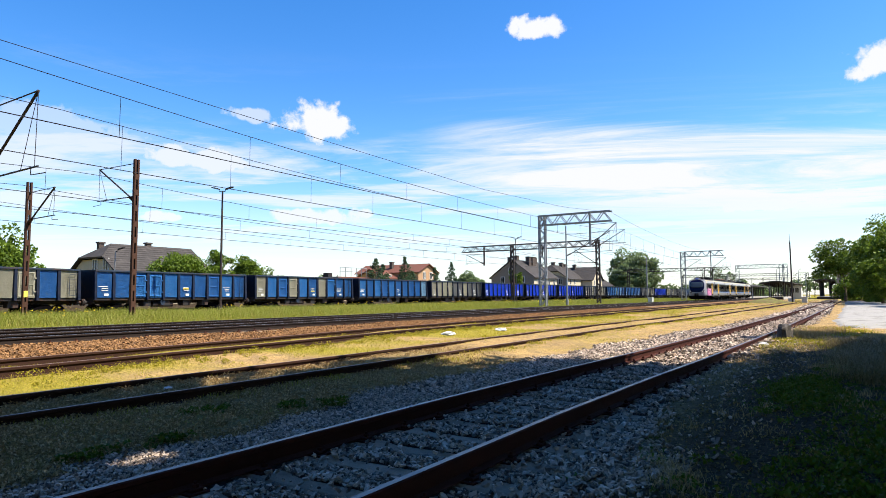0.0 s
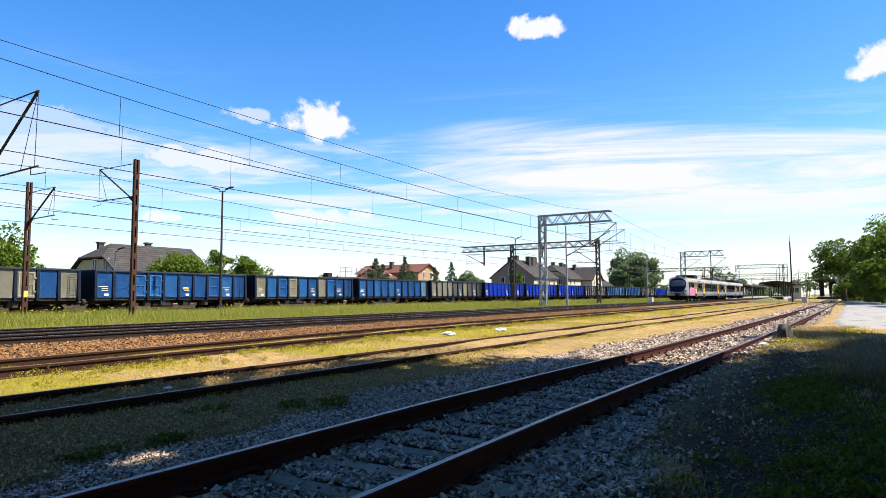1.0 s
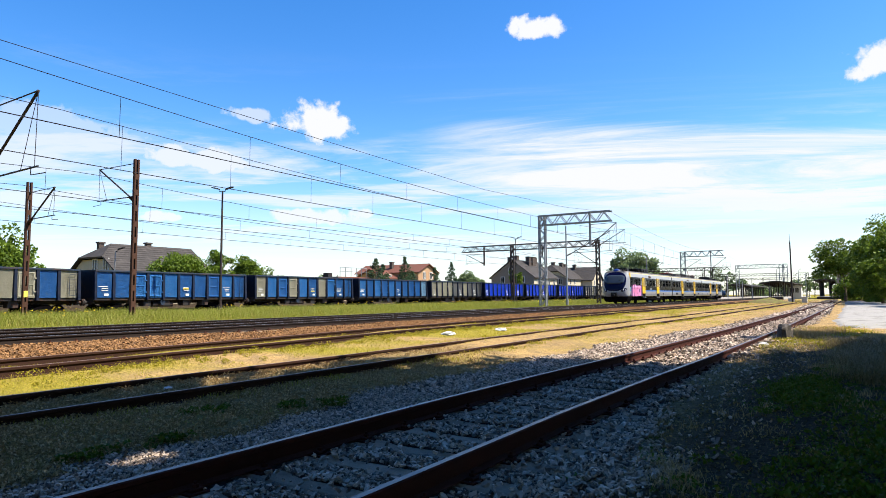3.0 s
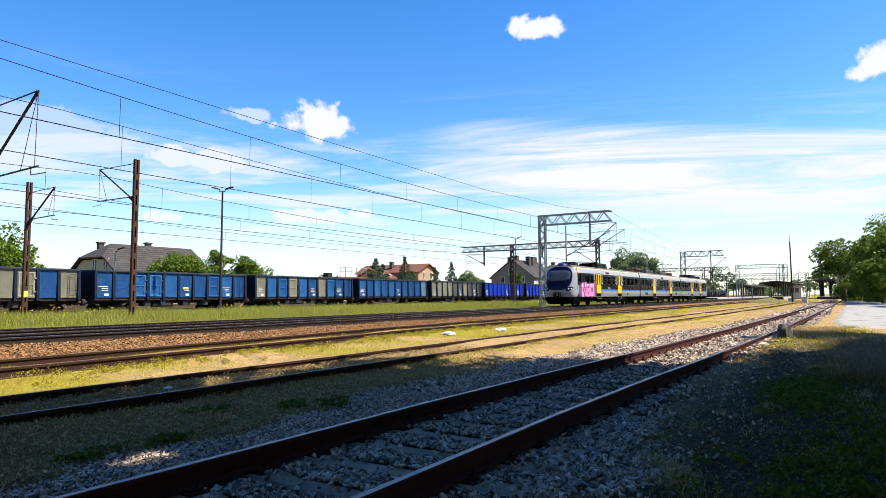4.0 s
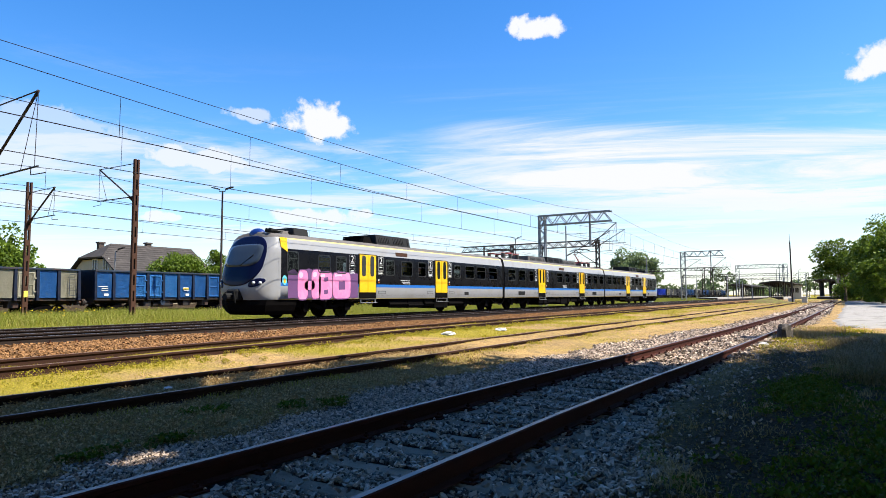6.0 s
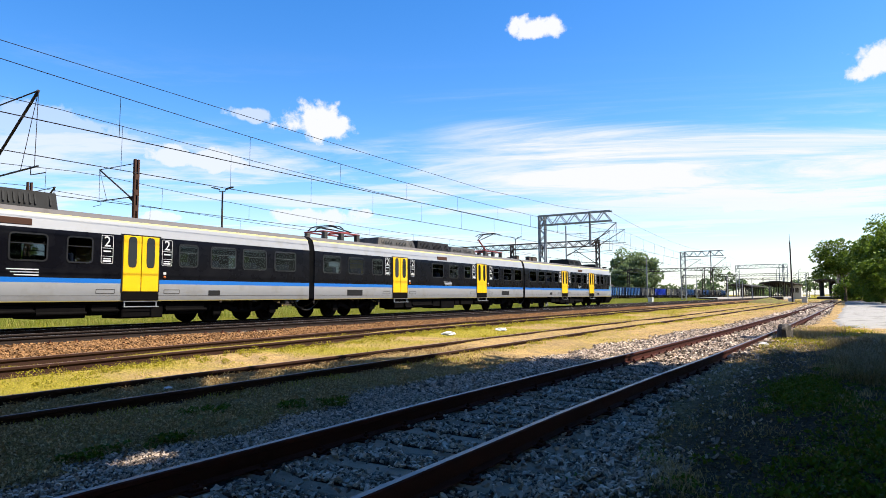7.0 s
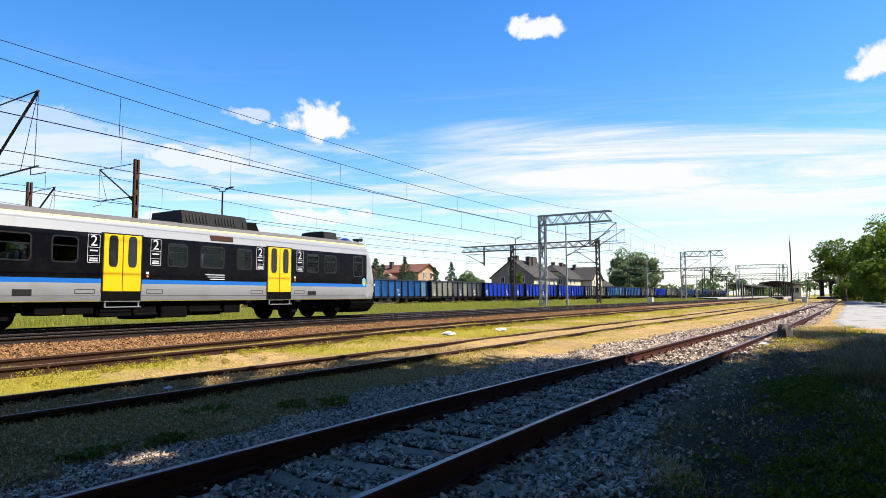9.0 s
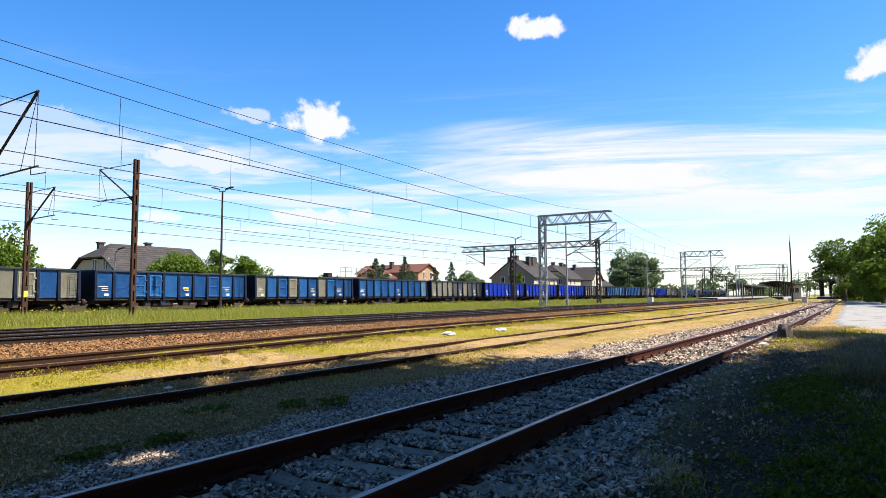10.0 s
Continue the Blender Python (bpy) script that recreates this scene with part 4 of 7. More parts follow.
def middle_car(train):
    bm = bmesh.new()
    car_body(bm, -21.41, -0.16, MID_WINDOWS)
    car = part("car_body", bm, BODY_MATS, train, "silver middle car with a black window band and blue stripe")
    for p in car.data.polygons:
        p.use_smooth = True
    car.data.set_sharp_from_angle(angle=radians(35))
    for s in (-1, 1):
        for x0, x1 in MID_WINDOWS:
            window_part(x0, x1, 2.02, 2.74, s, car)
        for x in MID_DOORS:
            door_part(x, s, car)
    for x in MID_SIGNS:
        class_sign(x, car)
    furnish(car, -21.3, -0.3, MID_DOORS)
    side_details(car, MID_DOORS, -21.41, -0.16)
    pantograph(car, -18.7, False, 1)
    roof_unit(car, -16.2, -12.9, 3.98, 0.9, T_UNIT_LIGHT, label="grey roof resistor box with grilles")
    roof_unit(car, -12.7, -9.3, 4.06, 0.95, T_UNIT, label="dark grey roof cooling unit")
    roof_unit(car, -9.1, -6.0, 3.95, 0.9, T_UNIT_LIGHT, label="grey roof resistor box with grilles")
    pantograph(car, -3.1, True, -1)
    bm = bmesh.new()
    box(bm, -11.5, -10.5, -1.43, -1.35, 3.0, 3.19, 0.01)
    part("side_display", bm, STEEL_RUST, car, "brown side display")
    for u in (-18.7, -3.0):
        bm = bmesh.new()
        box(bm, u - 0.55, u + 0.55, -1.436, -1.425, 0.98, 1.25, 0.006)
        for k in range(5):
            box(bm, u - 0.5, u + 0.5, -1.441, -1.434, 1.0 + 0.05 * k, 1.02 + 0.05 * k)
        part("side_vent", bm, T_UNIT, car)
    for k in range(3):
        bm = bmesh.new()
        box(bm, -10.9 + 0.1 * k, -10.0, -1.446, -1.438, 1.73 - 0.08 * k, 1.76 - 0.08 * k)
        part("small_print", bm, T_WHITE, car)
    underframe(train, -15.8, -5.6, 3)
    for x in (-18.4, -3.2):
        add_bogie(train, x)


def make_train():
    train = thing("passenger_train", pose(150, 20.8, HEAD["main"]), "silver, black and yellow electric train of three cars with pink graffiti", "train")
    end_car(train, -1, True)
    middle_car(train)
    end_car(train, 1, False)
    for x in (0.0, -21.57):
        bm = bmesh.new()
        loft(bm, [[(x - 0.17 + 0.034 * k, y * q, 2.3 + (z - 2.3) * q) for y, z in CAR_RING] for k, q in enumerate([0.985, 0.95] * 5 + [0.985])])
        part("gangway_bellows", bm, RUBBER, train, "black folded gangway between cars")
        for y, sink in ((-1.1, 0.42), (-0.8, 0.3)):
            bm = bmesh.new()
            secs = []
            for k in range(13):
                u = k / 6 - 1
                up = Vector((-2 * sink * u, 0, 0.75)).normalized()
                mid = Vector((x + 0.75 * u, y, 0.78 - sink * (1 - u * u)))
                secs.append([mid + up * 0.035 * math.cos(q * math.pi / 3) + Vector((0, 0.035 * math.sin(q * math.pi / 3), 0)) for q in range(6)])
            loft(bm, secs)
            part("coupling_hose", bm, RUBBER, train, "black sagging hose between cars")
    return train


TRAIN = make_train()


# ---------------------------------------------------------------- coal wagons
W_BLUE = mat("wagon_blue", (0.01, 0.085, 0.27), 0.5, 0.0, 0.45, 2.2, 0.5, 7, (0.05, 0.075, 0.11), 0.5)
W_BLUE_B = mat("wagon_faded_blue", (0.025, 0.13, 0.35), 0.6, 0.0, 0.45, 2.2, 0.5, 7, (0.1, 0.14, 0.17), 0.5)
W_VIVID = mat("wagon_fresh_blue", (0.004, 0.04, 0.5), 0.4, 0.0, 0.15, 1.3, 0.05, 30)
W_BEIGE = mat("wagon_beige_patch", (0.27, 0.255, 0.19), 0.7, 0.0, 0.35, 2.2, 0.5, 7, (0.2, 0.15, 0.1), 0.4)
W_GREY = mat("wagon_grey", (0.11, 0.115, 0.115), 0.7, 0.0, 0.3, 1.3, 0.08, 30, (0.12, 0.08, 0.06), 0.5)
W_RIB = mat("wagon_dark_rib", (0.006, 0.012, 0.028), 0.6, 0.1, 0.4, 2, 0.1, 30, (0.05, 0.03, 0.02), 0.4)
W_RIM = mat("wagon_rim", (0.022, 0.034, 0.055), 0.6, 0.2, 0.35, 1, 0.1, 30, (0.07, 0.04, 0.03), 0.6)
W_PALE = mat("wagon_pale_blue_patch", (0.16, 0.3, 0.45), 0.6, 0.0, 0.25, 1.3, 0.06, 30)
PAINT_WHITE = mat("stencil_white", (0.6, 0.6, 0.58), 0.6, 0.0, 0.2, 4, 0, 30)
PAINT_YELLOW = mat("stencil_yellow", (0.65, 0.5, 0.08), 0.6, 0.0, 0.2, 4, 0, 30)


def wagon_meshes():
    """Shapes that all wagons share: sill, rim, rib, bogie, buffer."""
    out = {}
    bm = bmesh.new()
    box(bm, -6.4, 6.4, -1.3, 1.3, 1.16, 1.34, 0.01)
    box(bm, -6.4, 6.4, -0.3, 0.3, 0.9, 1.17, 0.01)
    for x in (-6.42, 6.42):
        box(bm, x - 0.06, x + 0.06, -1.32, 1.32, 1.0, 1.36)
    for x in (-2.4, -0.8, 0.9, 2.6):
        box(bm, x - 0.3, x + 0.3, -1.15, -0.5, 0.72, 1.17, 0.02)
    rod(bm, (-1.9, -0.9, 0.85), (-0.2, -0.9, 0.85), 0.2, 0.2, 12)
    out["underframe"] = mesh_of("underframe", bm, STEEL_DARK)
    bm = bmesh.new()
    for y in (-1.4, 1.4):
        box(bm, -6.45, 6.45, y - 0.07, y + 0.07, 3.14, 3.27, 0.015)
    for x in (-6.4, 6.4):
        box(bm, x - 0.06, x + 0.06, -1.33, 1.33, 3.15, 3.28, 0.01)
    out["top_rim"] = mesh_of("top_rim", bm, W_RIM)
    bm = bmesh.new()
    loft(bm, [[(-0.12, 0.03, z), (-0.085, -d, z), (0.085, -d, z), (0.12, 0.03, z)] for z, d in ((1.2, 0.14), (1.5, 0.13), (3.14, 0.06))])
    out["rib"] = mesh_of("rib", bm, W_RIB)
    bm = bmesh.new()
    for s in (-1, 1):
        y = s * 1.0
        loft(bm, [[(x, y - 0.06, a), (x, y + 0.06, a), (x, y + 0.06, b), (x, y - 0.06, b)] for x, a, b in ((-1.25, 0.42, 0.58), (-0.75, 0.42, 0.66), (-0.35, 0.36, 0.8), (0.35, 0.36, 0.8), (0.75, 0.42, 0.66), (1.25, 0.42, 0.58))])
        for x in (-0.9, 0.9):
            rod(bm, (x, s * 0.68, 0.46), (x, s * 0.82, 0.46), 0.46, 0.46, 20)
            box(bm, x - 0.15, x + 0.15, y - 0.1, y + 0.1, 0.34, 0.6, 0.02)
    box(bm, -0.25, 0.25, -1.0, 1.0, 0.6, 0.92)
    out["bogie"] = mesh_of("bogie", bm, T_UNDER)
    bm = bmesh.new()
    rod(bm, (0, 0, 0), (0.42, 0, 0), 0.1, 0.1, 10)
    rod(bm, (0.42, 0, 0), (0.5, 0, 0), 0.24, 0.22, 14)
    box(bm, -0.02, 0.04, -0.18, 0.18, -0.18, 0.18)
    out["buffer"] = mesh_of("buffer", bm, STEEL_DARK)
    bm = bmesh.new()
    for x in (-6.4, 6.4):
        box(bm, x - 0.04, x + 0.04, -1.36, 1.36, 1.34, 3.15)
    box(bm, -6.4, 6.4, 1.33, 1.39, 1.34, 3.15)
    box(bm, -6.4, 6.4, -1.33, 1.33, 1.34, 1.4)
    out["tub"] = mesh_of("tub", bm, W_RIB)
    bm = bmesh.new()
    n = 6
    rows = []
    for j in range(n + 1):
        z = 1.36 + (3.14 - 1.36) * j / n
        rows.append([bm.verts.new((-0.6 + 1.2 * i / n, 0.03 * math.sin(math.pi * i / n) * math.sin(math.pi * j / n), z)) for i in range(n + 1)])
    for a, b in zip(rows, rows[1:]):
        for i in range(n):
            bm.faces.new((a[i], a[i + 1], b[i + 1], b[i]))
    bmesh.ops.solidify(bm, geom=bm.faces[:], thickness=0.02)
    out["panel"] = bm
    bm = bmesh.new()
    for a, b, c, d in ((-0.46, 0.46, 1.44, 1.52), (-0.46, 0.46, 2.9, 2.98), (-0.46, -0.38, 1.52, 2.9), (0.38, 0.46, 1.52, 2.9), (-0.46, 0.46, 2.18, 2.22)):
        box(bm, a, b, -0.035, -0.005, c, d, 0.008)
    for z in (1.75, 2.6):
        box(bm, 0.42, 0.56, -0.09, -0.02, z - 0.04, z + 0.04)
    out["hatch"] = bm
    bm = bmesh.new()
    for z in (1.5, 1.85, 2.2, 2.55, 2.9):
        rod(bm, (-0.2, -0.06, z), (0.2, -0.06, z), 0.015, 0.015, 6)
    for x in (-0.2, 0.2):
        rod(bm, (x, -0.06, 1.35), (x, -0.06, 3.0), 0.018, 0.018, 6)
    out["ladder"] = mesh_of("ladder", bm, W_RIM)
    bm = bmesh.new()
    rod(bm, (0, -1.42, 0.98), (0, -1.34, 0.98), 0.2, 0.2, 16)
    rod(bm, (0, -1.45, 0.98), (0, -1.4, 0.98), 0.04, 0.04, 8)
    out["brake_wheel"] = mesh_of("brake_wheel", bm, W_RIM)
    return out


WM = wagon_meshes()
PANELS, HATCHES = {}, {}


def panel_mesh(material):
    if material.name not in PANELS:
        me = bpy.data.meshes.new("panel")
        WM["panel"].to_mesh(me)
        me.materials.append(material)
        PANELS[material.name] = me
    return PANELS[material.name]


def hatch_mesh(material):
    if material.name not in HATCHES:
        me = bpy.data.meshes.new("hatch")
        WM["hatch"].to_mesh(me)
        me.materials.append(material)
        HATCHES[material.name] = me
    return HATCHES[material.name]


def mark_mesh(w, h, material):
    """One stencilled line of print, too small to read, or a painted square."""
    bm = bmesh.new()
    box(bm, -w / 2, w / 2, -0.012, 0.0, 0, h)
    return mesh_of("stencil_mark", bm, material)


MARKS = [mark_mesh(0.65, 0.045, PAINT_WHITE), mark_mesh(0.45, 0.04, PAINT_WHITE), mark_mesh(0.3, 0.17, PAINT_WHITE), mark_mesh(0.5, 0.07, PAINT_YELLOW)]
BAYS = [-5.76 + 1.28 * i for i in range(10)]


def make_wagon(x, scheme, label, seed):
    """Open high-sided wagon: ten bays between pressed ribs, hatch doors, rim, bogies and buffers. The bays differ in paint."""
    rnd = random.Random(seed)
    w = thing("coal_wagon", pose(x, 44.5, HEAD["yard"]), label, "freight wagon", "row of coal wagons")
    for key in ("underframe", "tub", "top_rim"):
        part(key, WM[key], None, w)
    main, patches = scheme
    for i, bx in enumerate(BAYS):
        m = patches[i % len(patches)] if rnd.random() < (0.9 if main is None else 0.35) and patches else main
        m = m or W_BEIGE
        p = part("side_panel", panel_mesh(m), None, w)
        p.matrix_basis = pose(bx, -1.375, 0)
        if i in (2, 3, 7):
            h = part("hatch_door", hatch_mesh(m), None, p)
        if i in (0, 5) or (i == 8 and rnd.random() < 0.5):
            for k in range(4):
                s = part("stencil_mark", MARKS[rnd.choice((0, 1, 1, 1, 1, 3) if i == 5 else (0, 1, 1)) if k < 3 else 2], None, p)
                s.matrix_basis = pose(rnd.uniform(-0.1, 0.05) if k < 3 else 0.15, -0.008, 2.1 - 0.13 * k if k < 3 else 1.47)
    for i in range(11):
        r = part("rib", WM["rib"], None, w)
        r.matrix_basis = pose(-6.4 + 1.28 * i, -1.39, 0)
    for s in (-1, 1):
        b = part("bogie", WM["bogie"], None, w)
        b.matrix_basis = pose(s * 4.5, 0, 0)
        for y in (-0.87, 0.87):
            f = part("buffer", WM["buffer"], None, w)
            f.matrix_basis = pose(s * 6.43, y, 1.04, 0, 0, 0 if s > 0 else 180)
    l = part("ladder", WM["ladder"], None, w)
    l.matrix_basis = pose(5.95, -1.43, 0)
    part("brake_wheel", WM["brake_wheel"], None, w).matrix_basis = pose(-1.3, 0, 0)
    return w


SCHEMES = {
    "blue": ((W_BLUE, [W_BLUE_B, W_PALE]), "blue open coal wagon with patched paint on the yard track"),
    "plain": ((W_BLUE, [W_BLUE_B]), "weathered blue open coal wagon on the yard track"),
    "mixed": ((W_BLUE, [W_BEIGE, W_BLUE_B, W_PALE]), "blue open coal wagon with beige patched panels"),
    "half": ((None, [W_BEIGE, W_BEIGE, W_BLUE]), "open coal wagon with beige and blue panels"),
    "beige": ((W_BEIGE, [W_GREY]), "dirty beige open coal wagon with dark ribs"),
    "vivid": ((W_VIVID, []), "freshly painted bright blue open coal wagon"),
    "grey": ((W_GREY, [W_BEIGE]), "weathered grey open coal wagon"),
}
ORDER = ["mixed", "half", "plain", "mixed", "blue", "beige", "vivid", "vivid", "vivid", "grey", "blue", "blue", "grey", "vivid", "grey", "grey", "plain", "grey", "plain", "grey", "grey", "plain"]
for i, key in enumerate(ORDER):
    make_wagon(23.0 - 6.95 - 13.9 + 13.9 * i, *SCHEMES[key], i)
for b in (WM["panel"], WM["hatch"]):
    b.free()


# ---------------------------------------------------------------- masts, gantries and wires


def lattice(bm, p0, p1, across, deep, chord=0.05, pitch=0.5, brace=0.03):
    """Four corner angles with zigzag bracing on two faces, from p0 to p1; across and deep are half-size vectors."""
    p0, p1, across, deep = (Vector(v) for v in (p0, p1, across, deep))
    for sa in (-1, 1):
        for sd in (-1, 1):
            o = across * sa + deep * sd
            bar(bm, p0 + o, p1 + o, chord * 2, chord * 2)
    n = max(2, int((p1 - p0).length / pitch))
    for i in range(n):
        a, b = p0.lerp(p1, i / n), p0.lerp(p1, (i + 1) / n)
        k = 1 if i % 2 else -1
        for sd in (-1, 1):
            bar(bm, a + across * k + deep * sd, b - across * k + deep * sd, brace * 2, brace * 2)
            bar(bm, a + deep * k + across * sd, b - deep * k + across * sd, brace * 2, brace * 2)


def twin_mast(x, y, z1, material, label, group="catenary masts", lean=0.0):
    """Two rolled channels joined by battens."""
    t = thing("catenary_mast", pose(x, y, -0.5, 0, lean, 0), label, "mast", group)
    for s in (-1, 1):
        bm = bmesh.new()
        box(bm, s * 0.09 - 0.045, s * 0.09 + 0.045, -0.09, 0.09, 0, z1 + 0.5, 0.004)
        part("channel", bm, material, t)
    n = int((z1 + 0.5) / 0.85)
    bat = None
    for k in range(n):
        if bat is None:
            bm = bmesh.new()
            box(bm, -0.1, 0.1, -0.098, 0.098, -0.15, 0.15)
            bat = mesh_of("batten", bm, material)
        b = part("batten", bat, None, t)
        b.matrix_basis = pose(0, 0, 0.5 + 0.85 * k)
    return t


def cantilever(t, base, reach, z_low, z_top, material=STEEL_DARK):
    """Swivelling tube bracket of a mast: a slanted tube, top tie, registration arm and insulators. base is on the mast, reach the vector across."""
    base, reach = Vector(base), Vector(reach)
    end = base + reach + Vector((0, 0, z_top))
    low = base + Vector((0, 0, z_low))
    bm = bmesh.new()
    rod(bm, low, end, 0.044)
    rod(bm, base + Vector((0, 0, z_top - 0.05)), end, 0.022)
    knee = low.lerp(end, 0.14)
    arm = base + reach * 1.04 + Vector((0, 0, z_low + 0.16 * (z_top - z_low)))
    rod(bm, knee, arm, 0.03)
    rod(bm, end, arm.lerp(knee, 0.06), 0.011)
    rod(bm, end, arm.lerp(knee, 0.3), 0.011)
    hook = arm.lerp(knee, 0.12)
    rod(bm, hook, hook + Vector((0, 0, -0.22)), 0.014)
    rod(bm, hook + Vector((0, 0, -0.22)), arm.lerp(knee, -0.12) + Vector((0, 0, -0.26)), 0.016)
    br = part("cantilever", bm, material, t, "dark steel bracket tube")
    bm = bmesh.new()
    d = (end - low).normalized()
    for k in range(5):
        rod(bm, low + d * (0.2 + 0.08 * k), low + d * (0.25 + 0.08 * k), 0.1, 0.07, 8)
    part("insulator", bm, STEEL_RUST, br)


def outline_gantry(x, y_leg, y_end, top, legs, name, label, depth=0.95, material=STEEL_GREY, wide=0.42, drops=()):
    """Lattice legs with a lattice boom across the tracks."""
    t = thing(name, pose(x, 0, 0), label, "gantry", "catenary gantries")
    for y in legs:
        bm = bmesh.new()
        lattice(bm, (0, y, -0.5), (0, y, top), (wide * 0.55, 0, 0), (0, wide, 0), 0.06, 0.65, 0.035)
        part("leg", bm, material, t)
    bm = bmesh.new()
    lattice(bm, (0, y_leg, top - depth / 2), (0, y_end, top - depth / 2), (0.3, 0, 0), (0, 0, depth / 2), 0.055, 0.7, 0.035)
    part("boom", bm, material, t)
    for y, z0 in drops:
        bm = bmesh.new()
        bar(bm, (0, y, z0), (0, y, top + 0.1), 0.22, 0.16)
        part("drop_post", bm, material, t)
    return t


a = twin_mast(16.9, 38.0, 7.65, STEEL_RUST, "rusty brown steel mast of paired channels in tall grass")
cantilever(a, (0, 0, 0.5), (0, -2.8, 0), 5.3, 7.1)
bm = bmesh.new()
box(bm, -0.1, 0.1, -0.115, -0.1, 1.75, 2.1, 0.003)
part("sign_plate", bm, PAINT_YELLOW, a, "small yellow plate")
b = twin_mast(19.3, 31.7, 8.6, STEEL_RUST, "tall rusty brown steel mast of paired channels in tall grass")
cantilever(b, (0, 0, 0.5), (0, 3.6, 0), 6.3, 8.45)
# mast of the main line before the first houses
c = twin_mast(9.0, 23.6, 8.6, STEEL_DARK, "dark steel mast of paired channels by the main line")
c.matrix_basis = pose(9.3, 24.7, -0.5)
cantilever(c, (0, 0, 0.5), (0, -4.1, 0), 4.72, 7.55)
d = twin_mast(125.0, 32.0, 8.65, STEEL_GREY, "grey steel mast between the tracks")
cantilever(d, (0, 0, 0.5), (0, -3.2, 0), 5.5, 7.5)

g1 = outline_gantry(59.0, 25.7, 18.3, 9.25, (25.4,), "catenary_gantry", "grey lattice gantry arm reaching over the main line", drops=((20.4, 5.9),), wide=0.32)
cantilever(g1, (0, 20.4, 0), (0, -2.6, 0), 6.0, 8.1)
g2 = outline_gantry(80.0, 47.2, 26.4, 8.4, (39.1, 26.7), "catenary_gantry", "dark lattice gantry over the yard tracks", 0.75, STEEL_DARK, 0.21, ((43.6, 5.6), (34.5, 6.6)))
cantilever(g2, (0, 43.6, 0), (0, 3.0, 0), 5.8, 7.3)
cantilever(g2, (0, 26.7, 0), (0, -3.6, 0), 7.6, 9.6)
cantilever(g2, (0, 26.7, 0), (0, 3.2, 0), 5.2, 7.3)
g3 = outline_gantry(126.0, 25.7, 18.2, 9.4, (25.4,), "catenary_gantry", "grey lattice gantry arm reaching over the main line", drops=((20.4, 5.9),))
cantilever(g3, (0, 20.4, 0), (0, -2.6, 0), 6.0, 8.1)
cantilever(g3, (0, 25.4, 0), (0, -3.2, 0), 5.9, 7.9)
g4 = outline_gantry(190.0, 24.2, 12.0, 9.3, (24.0, 12.3, 13.4), "catenary_gantry", "grey lattice portal gantry over the station tracks")
g5 = outline_gantry(182.0, 52.0, 24.8, 8.6, (51.8, 31.5, 29.4), "catenary_gantry", "dark lattice portal gantry over the yard", 0.8, STEEL_DARK, 0.3)
g6 = outline_gantry(256.0, 52.0, 9.5, 8.8, (51.8, 36, 9.8), "catenary_gantry", "dark lattice portal gantry far along the line", 0.8, STEEL_DARK, 0.3)
g7 = outline_gantry(320.0, 46.0, 9.5, 8.8, (45.8, 30, 9.8), "catenary_gantry", "dark lattice portal gantry far along the line", 0.8, STEEL_DARK, 0.3)

# round signal and lamp posts
def lamp_post(x, y, z1, heads, label, r=0.09, material=STEEL_GREY):
    t = thing("lamp_post", pose(x, y, -0.5), label, "street lamp", "yard lamps")
    bm = bmesh.new()
    rod(bm, (0, 0, 0), (0, 0, z1 + 0.5), r, r * 0.6, 12)
    rod(bm, (0, 0, 0), (0, 0, 1.2), r * 1.3, r * 1.3, 12)
    part("pole", bm, material, t)
    for s in heads:
        v = Vector((0.35 * s, -0.82 * s, 0))
        bm = bmesh.new()
        rod(bm, (0, 0, z1 + 0.4), (v.x * 0.3, v.y * 0.3, z1 + 0.5), 0.035)
        secs = []
        for f, w, h in ((0.25, 0.05, 0.05), (0.4, 0.12, 0.1), (0.8, 0.13, 0.09), (1.0, 0.05, 0.03)):
            p = v * f + Vector((0, 0, z1 + 0.5 + 0.25 * f))
            n = Vector((-v.y, v.x, 0)).normalized() * w
            secs.append([p - n, p + n, p + n * 0.7 + Vector((0, 0, h)), p - n * 0.7 + Vector((0, 0, h))])
        loft(bm, secs)
        part("lamp_head", bm, T_UNIT, t)
    return t


lamp_post(29.9, 38.1, 9.0, (-1, 1), "slim dark lamp post with two lamp heads", 0.1, STEEL_DARK)
lamp_post(30.0, 52.0, 5.2, (1,), "small grey street lamp before a house", 0.06)
lamp_post(68.0, 54.0, 4.6, (1,), "small grey street lamp behind the wagons", 0.06)
lamp_post(79.5, 38.3, 9.2, (-1, 1), "slim dark lamp post with two lamp heads", 0.08, STEEL_DARK)
p2 = lamp_post(66.9, 25.95, 9.05, (), "grey round steel post beside the main line", 0.12)
cantilever(p2, (0, 0, 0.5), (0, -5.0, 0), 5.6, 8.1)
lamp_post(150, 27.5, 7.0, (1,), "slim grey lamp post on the platform", 0.1)
lamp_post(215, 10.6, 8.5, (1,), "slim grey lamp post on the platform", 0.1)
lamp_post(190, 14.5, 8.0, (1,), "slim grey lamp post on the platform", 0.1)
lamp_post(235, 9.6, 8.0, (), "pale round post on the platform", 0.14)
for x, y, z in ((165, 23.2, 5.6), (178, 21.5, 5.2), (172, 18.6, 5.4), (205, 17.5, 6.0), (222, 15.0, 6.5)):
    lamp_post(x, y, z, (), "pale round post on the platform", 0.12)

